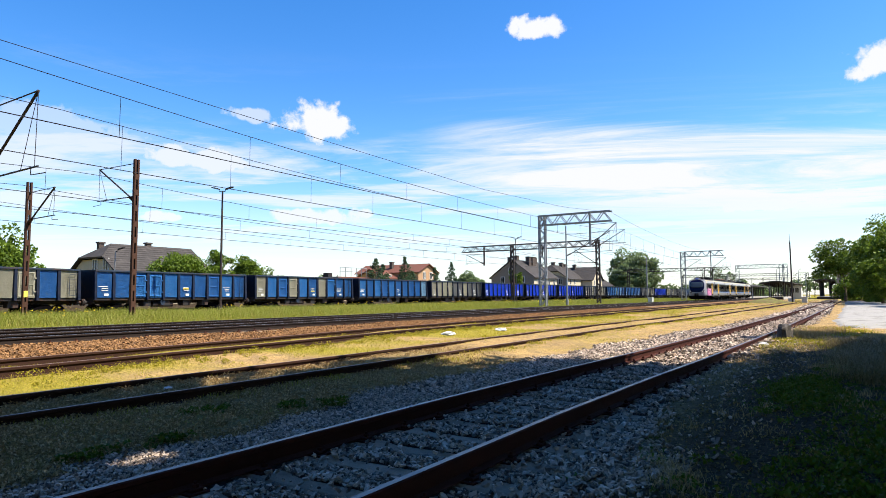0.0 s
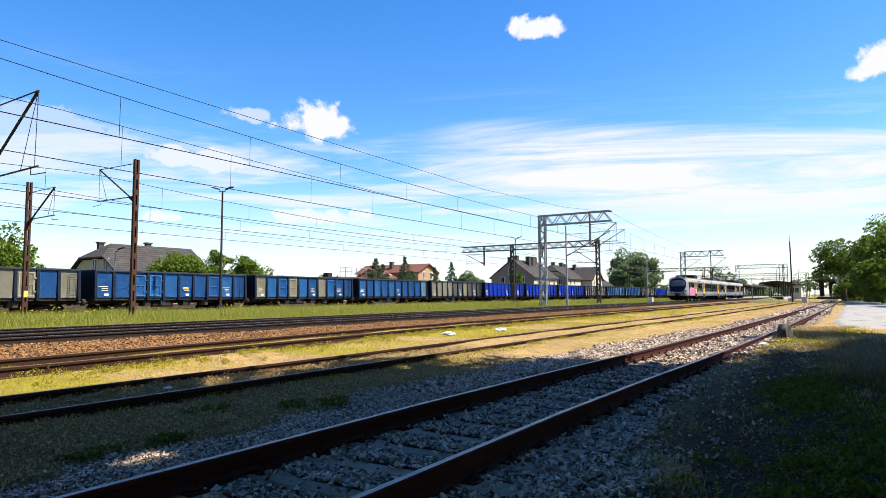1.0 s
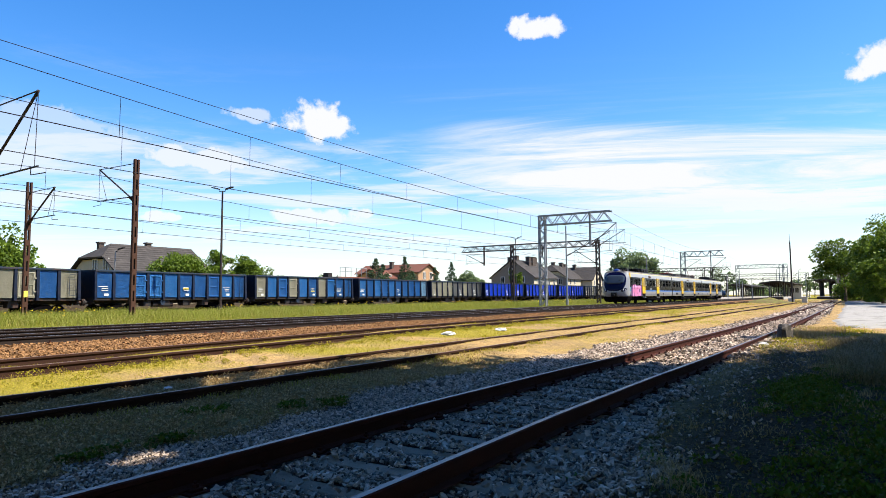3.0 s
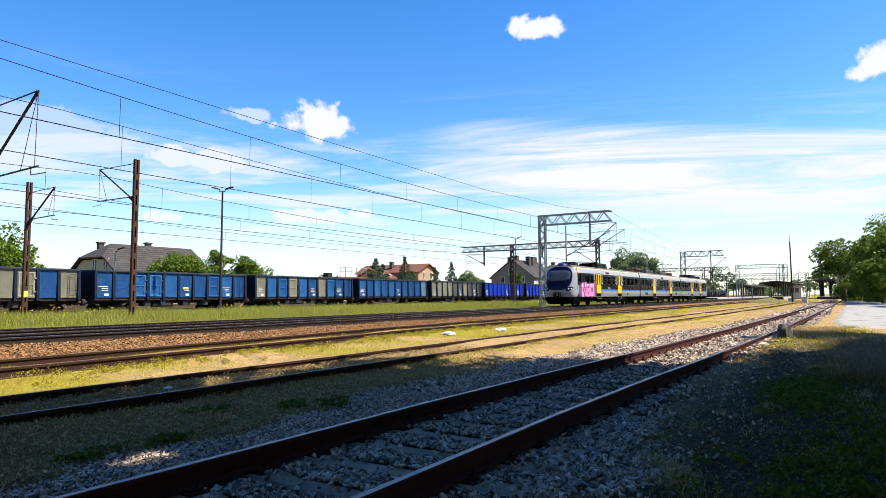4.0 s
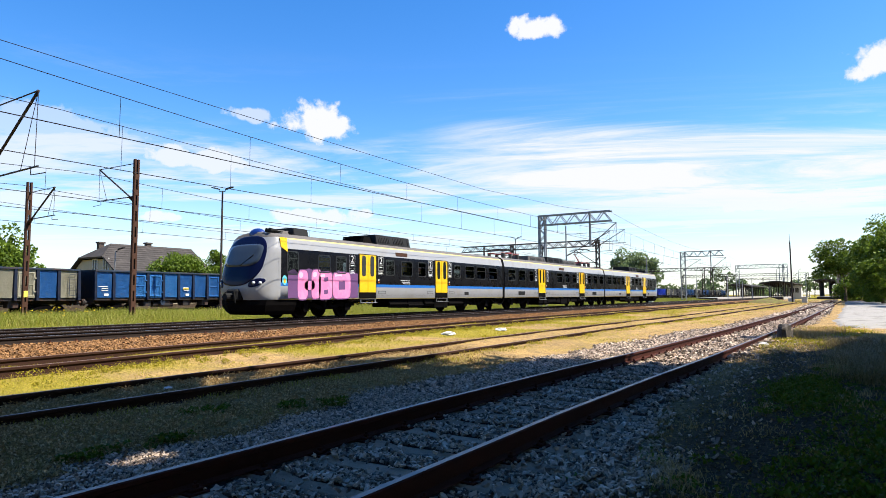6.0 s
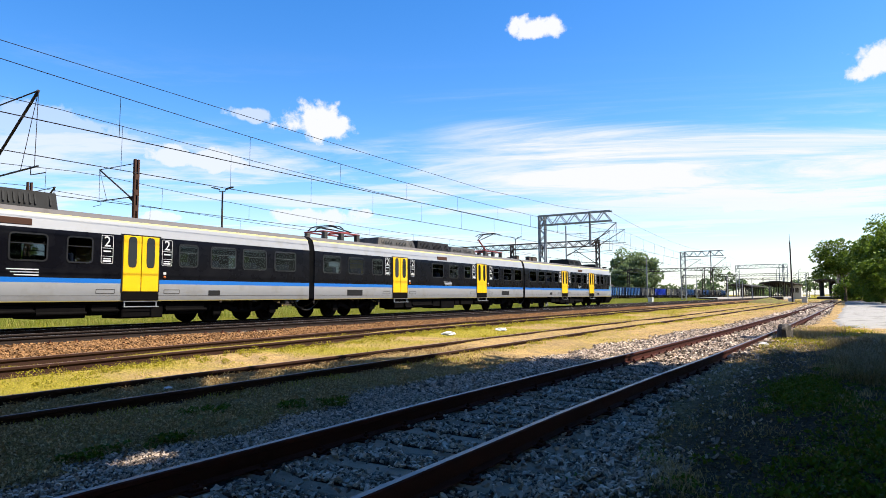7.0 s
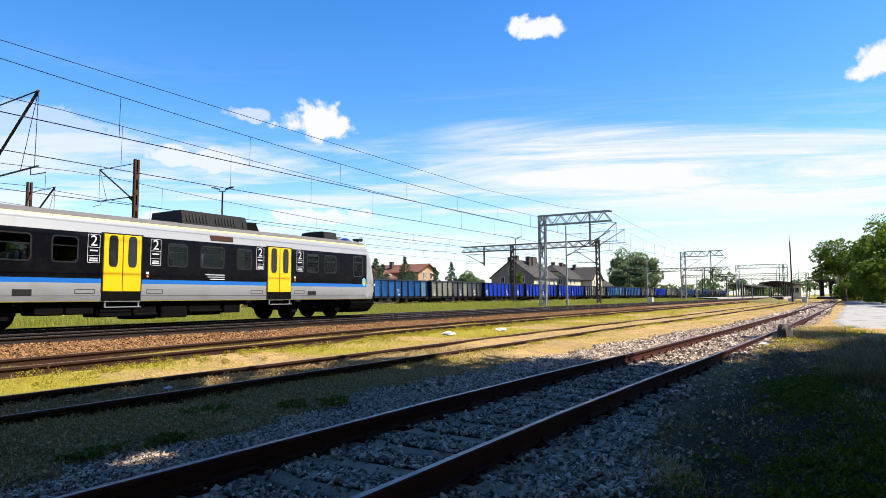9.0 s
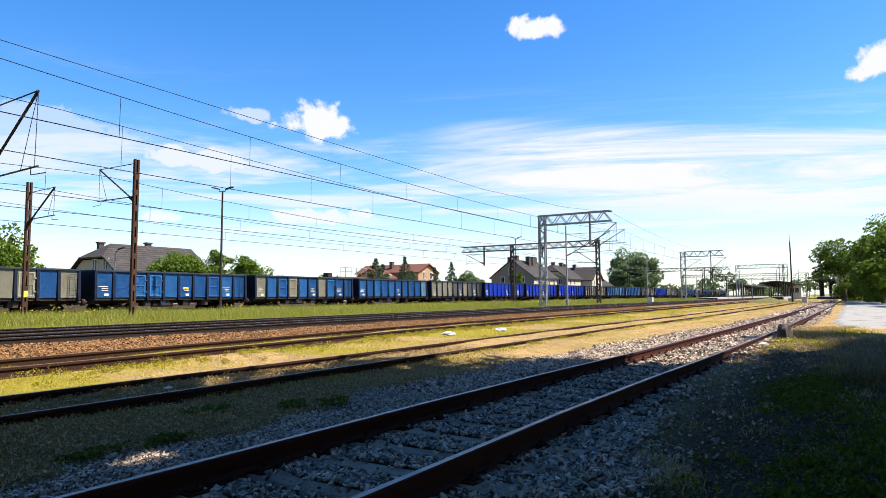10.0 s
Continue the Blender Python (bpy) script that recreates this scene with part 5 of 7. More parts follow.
lp = thing("wooden_pole", pose(120, 6.95, -0.3, 0, -2.0, 0), "tall dark leaning wooden pole beside the tracks", "pole")
bm = bmesh.new()
rod(bm, (0, 0, 0), (0, 0, 10.3), 0.14, 0.09, 12)
part("shaft", bm, STEEL_DARK, lp)
bm = bmesh.new()
rod(bm, (0, 0, 10.3), (0, 0, 11.6), 0.03, 0.02, 6)
part("spike", bm, STEEL_DARK, lp)


def polyline_wire(bm, pts, r):
    pts = [Vector(p) for p in pts]
    rings = []
    for i, p in enumerate(pts):
        d = (pts[min(i + 1, len(pts) - 1)] - pts[max(i - 1, 0)]).normalized()
        s = d.cross(Vector((0, 0, 1))).normalized()
        u = s.cross(d)
        rings.append([bm.verts.new(p + s * r * math.cos(k * math.pi / 2) + u * r * math.sin(k * math.pi / 2)) for k in range(4)])
    for a, b in zip(rings, rings[1:]):
        for k in range(4):
            bm.faces.new((a[k], a[(k + 1) % 4], b[(k + 1) % 4], b[k]))


def overhead_line(y, z_contact, z_high, z_low, supports, label, r=0.011, gap=4.6, shift=0.0):
    """Contact wire, sagging messenger wire and thin droppers between the supports."""
    t = thing("overhead_line", pose(0, y, 0), label, "overhead wire", "overhead lines")
    bm = bmesh.new()
    polyline_wire(bm, [(x, 0, z_contact) for x in np.linspace(supports[0], supports[-1], 40)], r * 1.3)
    part("contact_wire", bm, WIRE, t)

    def sag(x):
        for a, b in zip(supports, supports[1:]):
            if a <= x <= b:
                u = 2 * (x - a) / (b - a) - 1
                return z_low + (z_high - z_low) * u * u
        return z_high
    bm = bmesh.new()
    polyline_wire(bm, [(x, 0, sag(x)) for x in np.arange(supports[0], supports[-1] + 0.1, 2.0)], r)
    part("messenger_wire", bm, WIRE, t)
    x = supports[0] + 2.3 + shift
    while x < min(supports[-1], 135):
        bm = bmesh.new()
        polyline_wire(bm, [(x, 0, z_contact), (x + 0.01, 0, sag(x))], r * 0.75)
        part("dropper", bm, WIRE, t)
        x += gap
    return t


overhead_line(16.9, 5.65, 7.1, 6.38, (-50, 3.6, 59, 126, 190, 256, 320), "black overhead line with droppers above the main track", shift=2.25)
overhead_line(20.8, 5.56, 7.2, 6.66, (-50, 9.3, 66.9, 126, 190, 256, 320), "black overhead line with droppers above the main track")
overhead_line(33.9, 6.45, 7.9, 7.0, (-45, 18, 80, 125, 182, 256, 320), "thin overhead line above the grass strip", 0.014, 6.5)
overhead_line(39.0, 6.3, 7.6, 6.9, (-45, 17, 80, 182, 256, 320), "thin overhead line above the yard", 0.014, 7.5)
overhead_line(47.0, 6.4, 7.7, 7.0, (-45, 17, 80, 182, 256, 320), "thin overhead line above the yard", 0.014, 8.0)
fw = thing("feeder_wire", pose(0, 0, 0), "single thin black feeder wire beside the main line", "overhead wire")
bm = bmesh.new()
fx_ = np.linspace(-40, 59, 40)
polyline_wire(bm, [(x, float(np.interp(x, [-40, 31, 59], [16.9, 16.9, 18.3])), float(np.interp(x, [-40, 6.7, 19, 31, 45, 59], [7.9, 7.4, 7.28, 7.2, 7.9, 9.1]))) for x in fx_], 0.01)
polyline_wire(bm, [(x, 18.3 + 0 * x, 9.1 - 1.1 * (1 - ((x - 92.5) / 33.5) ** 2)) for x in np.linspace(59, 126, 20)], 0.012)
polyline_wire(bm, [(x, 18.3 + 0 * x, 9.2 - 1.1 * (1 - ((x - 158) / 32) ** 2)) for x in np.linspace(126, 190, 20)], 0.012)
part("wire", bm, WIRE, fw)


# ---------------------------------------------------------------- trees


def leaf_material(name, a, b):
    m = bpy.data.materials.new(name)
    m.use_nodes = True
    nt = m.node_tree
    bs = nt.nodes["Principled BSDF"]
    bs.inputs["Roughness"].default_value = 0.55
    bs.inputs["Specular IOR Level"].default_value = 0.2
    g = nt.nodes.new("ShaderNodeNewGeometry")
    co = nt.nodes.new("ShaderNodeTexCoord")
    n = nd(nt, "ShaderNodeTexNoise", Scale=0.7, Detail=3)
    link(nt, co.outputs["Object"], n.inputs["Vector"])
    f = mth(nt, "ADD", mth(nt, "MULTIPLY", g.outputs["Random Per Island"], 0.6), mth(nt, "MULTIPLY", n.outputs[0], 0.45), True)
    c = mixc(nt, f, a, b)
    link(nt, c, bs.inputs["Base Color"])
    tr = nt.nodes.new("ShaderNodeBsdfTranslucent")
    link(nt, c, tr.inputs[0])
    mx = nt.nodes.new("ShaderNodeMixShader")
    mx.inputs[0].default_value = 0.38
    link(nt, bs.outputs[0], mx.inputs[1])
    link(nt, tr.outputs[0], mx.inputs[2])
    link(nt, mx.outputs[0], nt.nodes["Material Output"].inputs[0])
    return m


LEAF = leaf_material("broad_leaves", (0.016, 0.045, 0.004), (0.17, 0.24, 0.022))
LEAF_WOODS = leaf_material("woodland_leaves", (0.03, 0.055, 0.02), (0.14, 0.19, 0.075))
# paler and greyer than the near leaves: distance haze put into the colour
LEAF_FAR = leaf_material("haze_paled_leaves", (0.05, 0.085, 0.03), (0.24, 0.3, 0.13))
NEEDLE = leaf_material("dark_needles", (0.018, 0.045, 0.02), (0.085, 0.13, 0.06))
BARK = mat("bark", (0.09, 0.065, 0.045), 0.95, 0, 0.4, 3, 0.8, 20)


def leaf_cloud(rng, centres, radii, per, size, flat=0.75):
    """Quads scattered in the shells of clumps."""
    cs = np.repeat(centres, per, axis=0)
    rs = np.repeat(radii, per)
    n = len(cs)
    d = rng.normal(size=(n, 3))
    d /= np.linalg.norm(d, axis=1)[:, None]
    p = cs + d * (rs * rng.uniform(0.35, 1.0, n) ** 0.5)[:, None] * np.array([1, 1, flat])
    a = rng.normal(size=(n, 3))
    a /= np.linalg.norm(a, axis=1)[:, None]
    b = np.cross(a, rng.normal(size=(n, 3)))
    b /= np.linalg.norm(b, axis=1)[:, None]
    s = size * rng.uniform(0.6, 1.3, n)[:, None]
    quad = np.stack([p - a * s, p - b * s * 0.55, p + a * s, p + b * s * 0.55], 1).reshape(-1, 3)
    return quad, np.arange(4 * n).reshape(n, 4)


# ground spots kept sunlit by cutting leaves away: place, half sizes
LIT_SPOTS = [(3.22, 5.09, 0.42, 0.34), (19.5, 1.75, 1.1, 0.35), (4.3, 2.62, 0.3, 0.2), (4.6, 11.2, 3.4, 2.0)]


def broad_tree(x, y, high, crown_r, crown_low, label, seed, clumps=60, per=90, size=0.22, leaf=LEAF, z0=-0.3, group="broad-leaved trees", name="tree", lean=(0, 0), clump=0.32):
    """Tapered trunk, limbs that reach into the crown, and a crown of leaf clumps with gaps."""
    rng = np.random.default_rng(seed)
    t = thing(name, pose(x, y, z0), label, "tree" if name == "tree" else "bush", group)
    mid, half = (high + crown_low) / 2, (high - crown_low) / 2
    u = rng.normal(size=(clumps, 3))
    u /= np.linalg.norm(u, axis=1)[:, None]
    rad = rng.uniform(0.4, 1.0, clumps)
    wob = 0.82 + 0.18 * np.sin(3 * np.arctan2(u[:, 1], u[:, 0]) + seed) + rng.uniform(-0.12, 0.15, clumps)
    c = u * (rad * wob)[:, None] * np.array([crown_r, crown_r, half]) + np.array([lean[0], lean[1], mid])
    r = crown_r * clump * rng.uniform(0.6, 1.25, clumps)
    quads, faces = leaf_cloud(rng, c, r, per, size)
    # leaves that would shade one of the chosen lit spots are left out
    mids = quads.reshape(-1, 4, 3).mean(1) + np.array([x, y, z0])
    drop = (mids[:, 2] + 0.2) / TO_SUN.z
    gx, gy = mids[:, 0] - TO_SUN.x * drop, mids[:, 1] - TO_SUN.y * drop
    keep = np.ones(len(mids), bool)
    for px, py, rx, ry in LIT_SPOTS:
        keep &= ((gx - px) / rx) ** 2 + ((gy - py) / ry) ** 2 > 1
    quads = quads.reshape(-1, 4, 3)[keep].reshape(-1, 3)
    faces = np.arange(len(quads)).reshape(-1, 4)
    raw("crown", quads, faces, leaf, parent=t, kind="")
    bm = bmesh.new()
    tr = 0.016 * high + 0.04
    pts = [(0, 0, 0, tr * 1.25), (0.05, 0, high * 0.12, tr), (lean[0] * 0.3, lean[1] * 0.3, mid * 0.7, tr * 0.75), (lean[0] * 0.8, lean[1] * 0.8, mid * 1.15, tr * 0.35)]
    for p, q in zip(pts, pts[1:]):
        rod(bm, p[:3], q[:3], p[3], q[3], 9)
    part("trunk", bm, BARK, t)
    bm = bmesh.new()
    for k in range(0, clumps, max(1, clumps // 14)):
        root = Vector(pts[1][:3]).lerp(Vector(pts[3][:3]), 0.25 + 0.6 * rng.random())
        tip = Vector(c[k])
        mid_p = root.lerp(tip, 0.5) + Vector((0, 0, 0.06 * high))
        rod(bm, root, mid_p, tr * 0.32, tr * 0.2, 6)
        rod(bm, mid_p, tip, tr * 0.2, tr * 0.06, 6)
    part("limbs", bm, BARK, t)
    return t


def conifer(x, y, high, r, label, seed, z0=-0.3):
    rng = np.random.default_rng(seed)
    t = thing("conifer", pose(x, y, z0), label, "tree", "conifers")
    cs, rs = [], []
    for k in range(30):
        f = k / 29
        ring = max(2, int(11 * (1 - f)))
        for j in range(ring):
            a = 2 * math.pi * (j + rng.random()) / ring
            q = r * 1.5 * (1 - f) ** 0.8 * rng.uniform(0.3, 1.0)
            cs.append((q * math.cos(a), q * math.sin(a), high * (0.08 + 0.9 * f) - 0.18 * q))
            rs.append(r * (0.4 - 0.26 * f) * rng.uniform(0.7, 1.2))
    quads, faces = leaf_cloud(rng, np.array(cs), np.array(rs), 40, 0.13, 0.6)
    raw("crown", quads, faces, NEEDLE, parent=t, kind="")
    bm = bmesh.new()
    rod(bm, (0, 0, 0), (0, 0, high * 0.97), 0.16, 0.02, 8)
    part("trunk", bm, BARK, t)


# unseen tall trees, set beside and behind the camera to shade the foreground
broad_tree(4.6, -6.5, 15.3, 4.7, 7.4, "unseen tall leafy tree placed to shade the near track", 11, 95, 86, 0.30, lean=(1.4, 4.3), z0=-0.1)
broad_tree(-5.5, -6.0, 16.0, 5.6, 6.0, "unseen tall leafy tree beside the yard, placed for shade", 12, 85, 79, 0.30, lean=(0.5, 2.3), z0=-0.1)
broad_tree(10.5, -9.5, 15.5, 4.3, 8.2, "unseen tall leafy tree beside the yard, placed for shade", 13, 100, 86, 0.32, lean=(0.6, 5.6), z0=0)
broad_tree(14.0, -11.0, 15.0, 4.6, 6.0, "unseen tall leafy tree beside the yard, placed for shade", 14, 110, 86, 0.33, lean=(-0.8, 4.0), z0=0)
broad_tree(18.4, -11.0, 13.0, 4.0, 4.5, "unseen tall leafy tree beside the yard, placed for shade", 19, 90, 86, 0.33, lean=(0, 2.2), z0=0)
broad_tree(6.5, -11.0, 14.5, 5.2, 4.5, "unseen tall leafy tree beside the yard, placed for shade", 20, 110, 86, 0.33, lean=(1.5, 4.0), z0=0)
broad_tree(26.5, -14.0, 14.0, 5.6, 3.0, "unseen tall leafy tree beside the yard, placed for shade", 15, 100, 79, 0.33, lean=(0, -1.0), z0=0)
broad_tree(1.0, -14.0, 17.0, 7.0, 2.5, "unseen tall leafy tree beside the yard, placed for shade", 16, 90, 79, 0.33, z0=0)
broad_tree(-13.0, -12.0, 17.0, 7.5, 2.0, "unseen tall leafy tree beside the yard, placed for shade", 17, 90, 79, 0.33, z0=0)
broad_tree(-15.0, 2.0, 14.0, 6.0, 2.5, "unseen tall leafy tree beside the yard, placed for shade", 18, 80, 72, 0.33, z0=0)
# unseen shrubs, added to keep sky light off the verge
for k, (bx, by, bh) in enumerate(((3.6, -4.7, 5.6), (8.2, -4.6, 5.2), (12.8, -5.0, 5.4), (17.6, -5.4, 4.6), (23.5, -7.4, 3.4), (-2.4, -4.0, 5.2), (-5.0, -0.6, 5.0))):
    broad_tree(bx, by, bh, 2.5, 0.1, "unseen dense shrub added to block sky light", 60 + k, 44, 80, 0.2, name="bush", group="shrubs", z0=0)
# unseen tree, added to carry the shade further along the verge
broad_tree(23.8, -6.7, 10.5, 2.9, 5.5, "unseen slender tree added to lengthen the verge shade", 30, 55, 130, 0.26, z0=0)
# trees by the station at the end of the gravel lane
broad_tree(132, -0.6, 12.0, 4.4, 3.2, "leafy tree beside the station building", 21, 55, 170, 0.2, lean=(0, 0.9))
broad_tree(118, -4.6, 12.8, 4.8, -0.5, "dense leafy tree beside the gravel lane", 22, 75, 140, 0.22)
broad_tree(100, -5.6, 12.2, 4.3, -0.5, "dense leafy tree beside the gravel lane", 23, 75, 140, 0.22)
broad_tree(86, -7.4, 11.6, 4.6, -0.5, "dense leafy tree beside the gravel lane", 24, 75, 140, 0.22)
broad_tree(128, -7.0, 14.0, 5.5, 0.8, "dense leafy tree beside the gravel lane", 25, 70, 170, 0.22)
broad_tree(72, -9.2, 11.0, 4.4, 0.5, "dense leafy tree beside the gravel lane", 26, 60, 150, 0.2)
broad_tree(109, -4.4, 8.5, 3.4, -0.4, "dense leafy shrub beside the gravel lane", 27, 45, 170, 0.18, name="bush", group="shrubs")
broad_tree(93, -4.2, 7.4, 2.8, -0.4, "dense leafy shrub beside the gravel lane", 29, 40, 170, 0.18, name="bush", group="shrubs")
for k, (bx, by, bh) in enumerate(((138, -1.0, 4.2), (140, -4.2, 4.6), (139, -7.4, 4.4), (131, -5.5, 4.0))):
    broad_tree(bx, by, bh, 2.6, -0.3, "dense dark hedge shrub at the end of the lane", 80 + k, 45, 150, 0.17, name="bush", group="shrubs")
# beyond the wagons
broad_tree(21.6, 54, 6.9, 3.2, 1.0, "leafy tree behind the coal wagons", 31, 55, 190, 0.16)
broad_tree(24.0, 56, 5.6, 2.2, 1.0, "leafy tree behind the coal wagons", 32, 40, 190, 0.15)
broad_tree(19.0, 57, 7.9, 4.0, 1.0, "leafy tree behind the coal wagons", 33, 50, 170, 0.17)
broad_tree(36.2, 52, 6.3, 2.8, 1.0, "round leafy tree behind the coal wagons", 34, 55, 200, 0.13)
broad_tree(42.8, 55, 6.8, 1.8, 1.0, "slim leafy tree behind the coal wagons", 35, 35, 200, 0.13)
broad_tree(47.0, 55, 6.9, 2.4, 1.0, "leafy tree behind the coal wagons", 36, 50, 200, 0.13)
broad_tree(52.8, 57, 4.4, 2.0, 1.0, "low leafy tree behind the coal wagons", 37, 35, 170, 0.13)
broad_tree(104, 60, 6.4, 2.8, 1.5, "leafy tree behind the wagons in haze-paled green", 38, 45, 180, 0.18, LEAF_FAR)
broad_tree(119, 57, 7.0, 1.7, 1.5, "leafy tree beside the brick houses", 39, 40, 170, 0.18)
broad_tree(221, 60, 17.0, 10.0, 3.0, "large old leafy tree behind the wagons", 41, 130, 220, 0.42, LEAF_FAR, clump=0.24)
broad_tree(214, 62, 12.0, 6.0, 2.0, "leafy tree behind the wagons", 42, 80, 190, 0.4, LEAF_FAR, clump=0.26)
conifer(75.5, 60, 7.3, 2.2, "dark green spruce beside the orange house", 51)
conifer(78.5, 61, 6.6, 2.0, "dark green spruce beside the orange house", 52)
conifer(83.0, 60, 8.0, 1.9, "dark green spruce beside the orange house", 53)
conifer(86.5, 61, 5.8, 2.0, "dark green spruce beside the orange house", 54)
conifer(93.5, 61, 6.6, 1.5, "dark green spruce beside the orange house", 55)
conifer(97.5, 60, 7.8, 1.4, "dark green spruce behind the wagons", 56)


def far_woods():
    """A long belt of trees at the end of the yard, seen as one mass."""
    rng = np.random.default_rng(71)
    n = 130
    az = np.radians(rng.uniform(-6, 16, n))
    dist = rng.uniform(330, 520, n)
    top = rng.uniform(7, 18, n) * (0.8 + 0.4 * np.sin(az * 55))
    cs = np.stack([dist * np.cos(az), dist * np.sin(az), top * rng.uniform(0.35, 0.85, n)], 1)
    q, f = leaf_cloud(rng, cs, rng.uniform(2.5, 4.5, n), 70, 0.9)
    raw("far_woods", q, f, LEAF_WOODS, "belt of distant green trees beyond the station", "woods")
    n = 500
    x = rng.uniform(-200, 330, n)
    y = rng.uniform(110, 190, n) + np.maximum(0, x - 150) * 0.05
    cs = np.stack([x, y, rng.uniform(0.5, 4.5, n)], 1)
    q, f = leaf_cloud(rng, cs, rng.uniform(2.0, 4.0, n), 60, 0.6)
    raw("far_hedge", q, f, LEAF_WOODS, "belt of distant green trees behind the houses", "woods")


far_woods()


# ---------------------------------------------------------------- houses, platforms, station
WALL_BRICK = mat("old_brick_wall", (0.24, 0.19, 0.145), 0.9, 0, 0.3, 1.2, 0.3, 20, (0.18, 0.14, 0.11), 0.5)
WALL_CREAM = mat("cream_plaster", (0.42, 0.36, 0.25), 0.9, 0, 0.15, 1.0, 0.2, 20, (0.45, 0.38, 0.28), 0.4)
WALL_ORANGE = mat("orange_plaster", (0.34, 0.21, 0.12), 0.9, 0, 0.15, 1.0, 0.2, 20)
WALL_PALE = mat("pale_plaster", (0.42, 0.42, 0.4), 0.9, 0, 0.15, 1.0, 0.2, 20)
ROOF_GREY = mat("grey_shingles", (0.045, 0.04, 0.038), 0.8, 0, 0.35, 1.5, 0.3, 20, (0.08, 0.07, 0.065), 0.5)
ROOF_RED = mat("red_roof_tiles", (0.13, 0.055, 0.04), 0.8, 0, 0.3, 1.5, 0.3, 20)
WOOD_DARK = mat("dark_stained_wood", (0.045, 0.04, 0.037), 0.8, 0, 0.35, 2, 0.3, 30)
FRAME_WHITE = mat("window_frame_paint", (0.6, 0.58, 0.54), 0.6, 0, 0.1, 3, 0.05, 30)
SOOT = mat("sooty_brick", (0.07, 0.055, 0.047), 0.9, 0, 0.3, 2, 0.3, 20)
SLAB = mat("platform_concrete", (0.3, 0.28, 0.26), 0.9, 0, 0.25, 1.0, 0.3, 20, (0.25, 0.22, 0.2), 0.5)


def house_window(h, p, across, out, w=0.9, z0=0.0, high=1.4):
    """Framed window on a wall: p is its lower middle, across runs along the wall, out points away from it."""
    p, a, o = Vector(p), Vector(across), Vector(out)
    bm = bmesh.new()
    outer = [(-w / 2 - 0.06, -0.06), (w / 2 + 0.06, -0.06), (w / 2 + 0.06, high + 0.06), (-w / 2 - 0.06, high + 0.06)]
    inner = [(-w / 2 + 0.04, 0.04), (w / 2 - 0.04, 0.04), (w / 2 - 0.04, high - 0.04), (-w / 2 + 0.04, high - 0.04)]
    up = Vector((0, 0, 1))
    loops = [[bm.verts.new(p + a * u + up * v + o * d) for u, v in pts] for pts, d in ((outer, -0.02), (outer, 0.07), (inner, 0.07), (inner, -0.02))]
    for c0, c1 in zip(loops, loops[1:] + loops[:1]):
        for i in range(4):
            bm.faces.new((c0[i], c0[(i + 1) % 4], c1[(i + 1) % 4], c1[i]))
    win = part("window", bm, FRAME_WHITE, h)
    bm = bmesh.new()
    c = [p - a * w / 2, p + a * w / 2, p + a * w / 2 + Vector((0, 0, high)), p - a * w / 2 + Vector((0, 0, high))]
    loft(bm, [[v - o * 0.02 for v in c], [v + o * 0.015 for v in c]])
    part("pane", bm, GLASS, win)
    bm = bmesh.new()
    bar(bm, p + o * 0.03, p + o * 0.03 + up * high, 0.06, 0.06)
    part("mullion", bm, FRAME_WHITE, win)


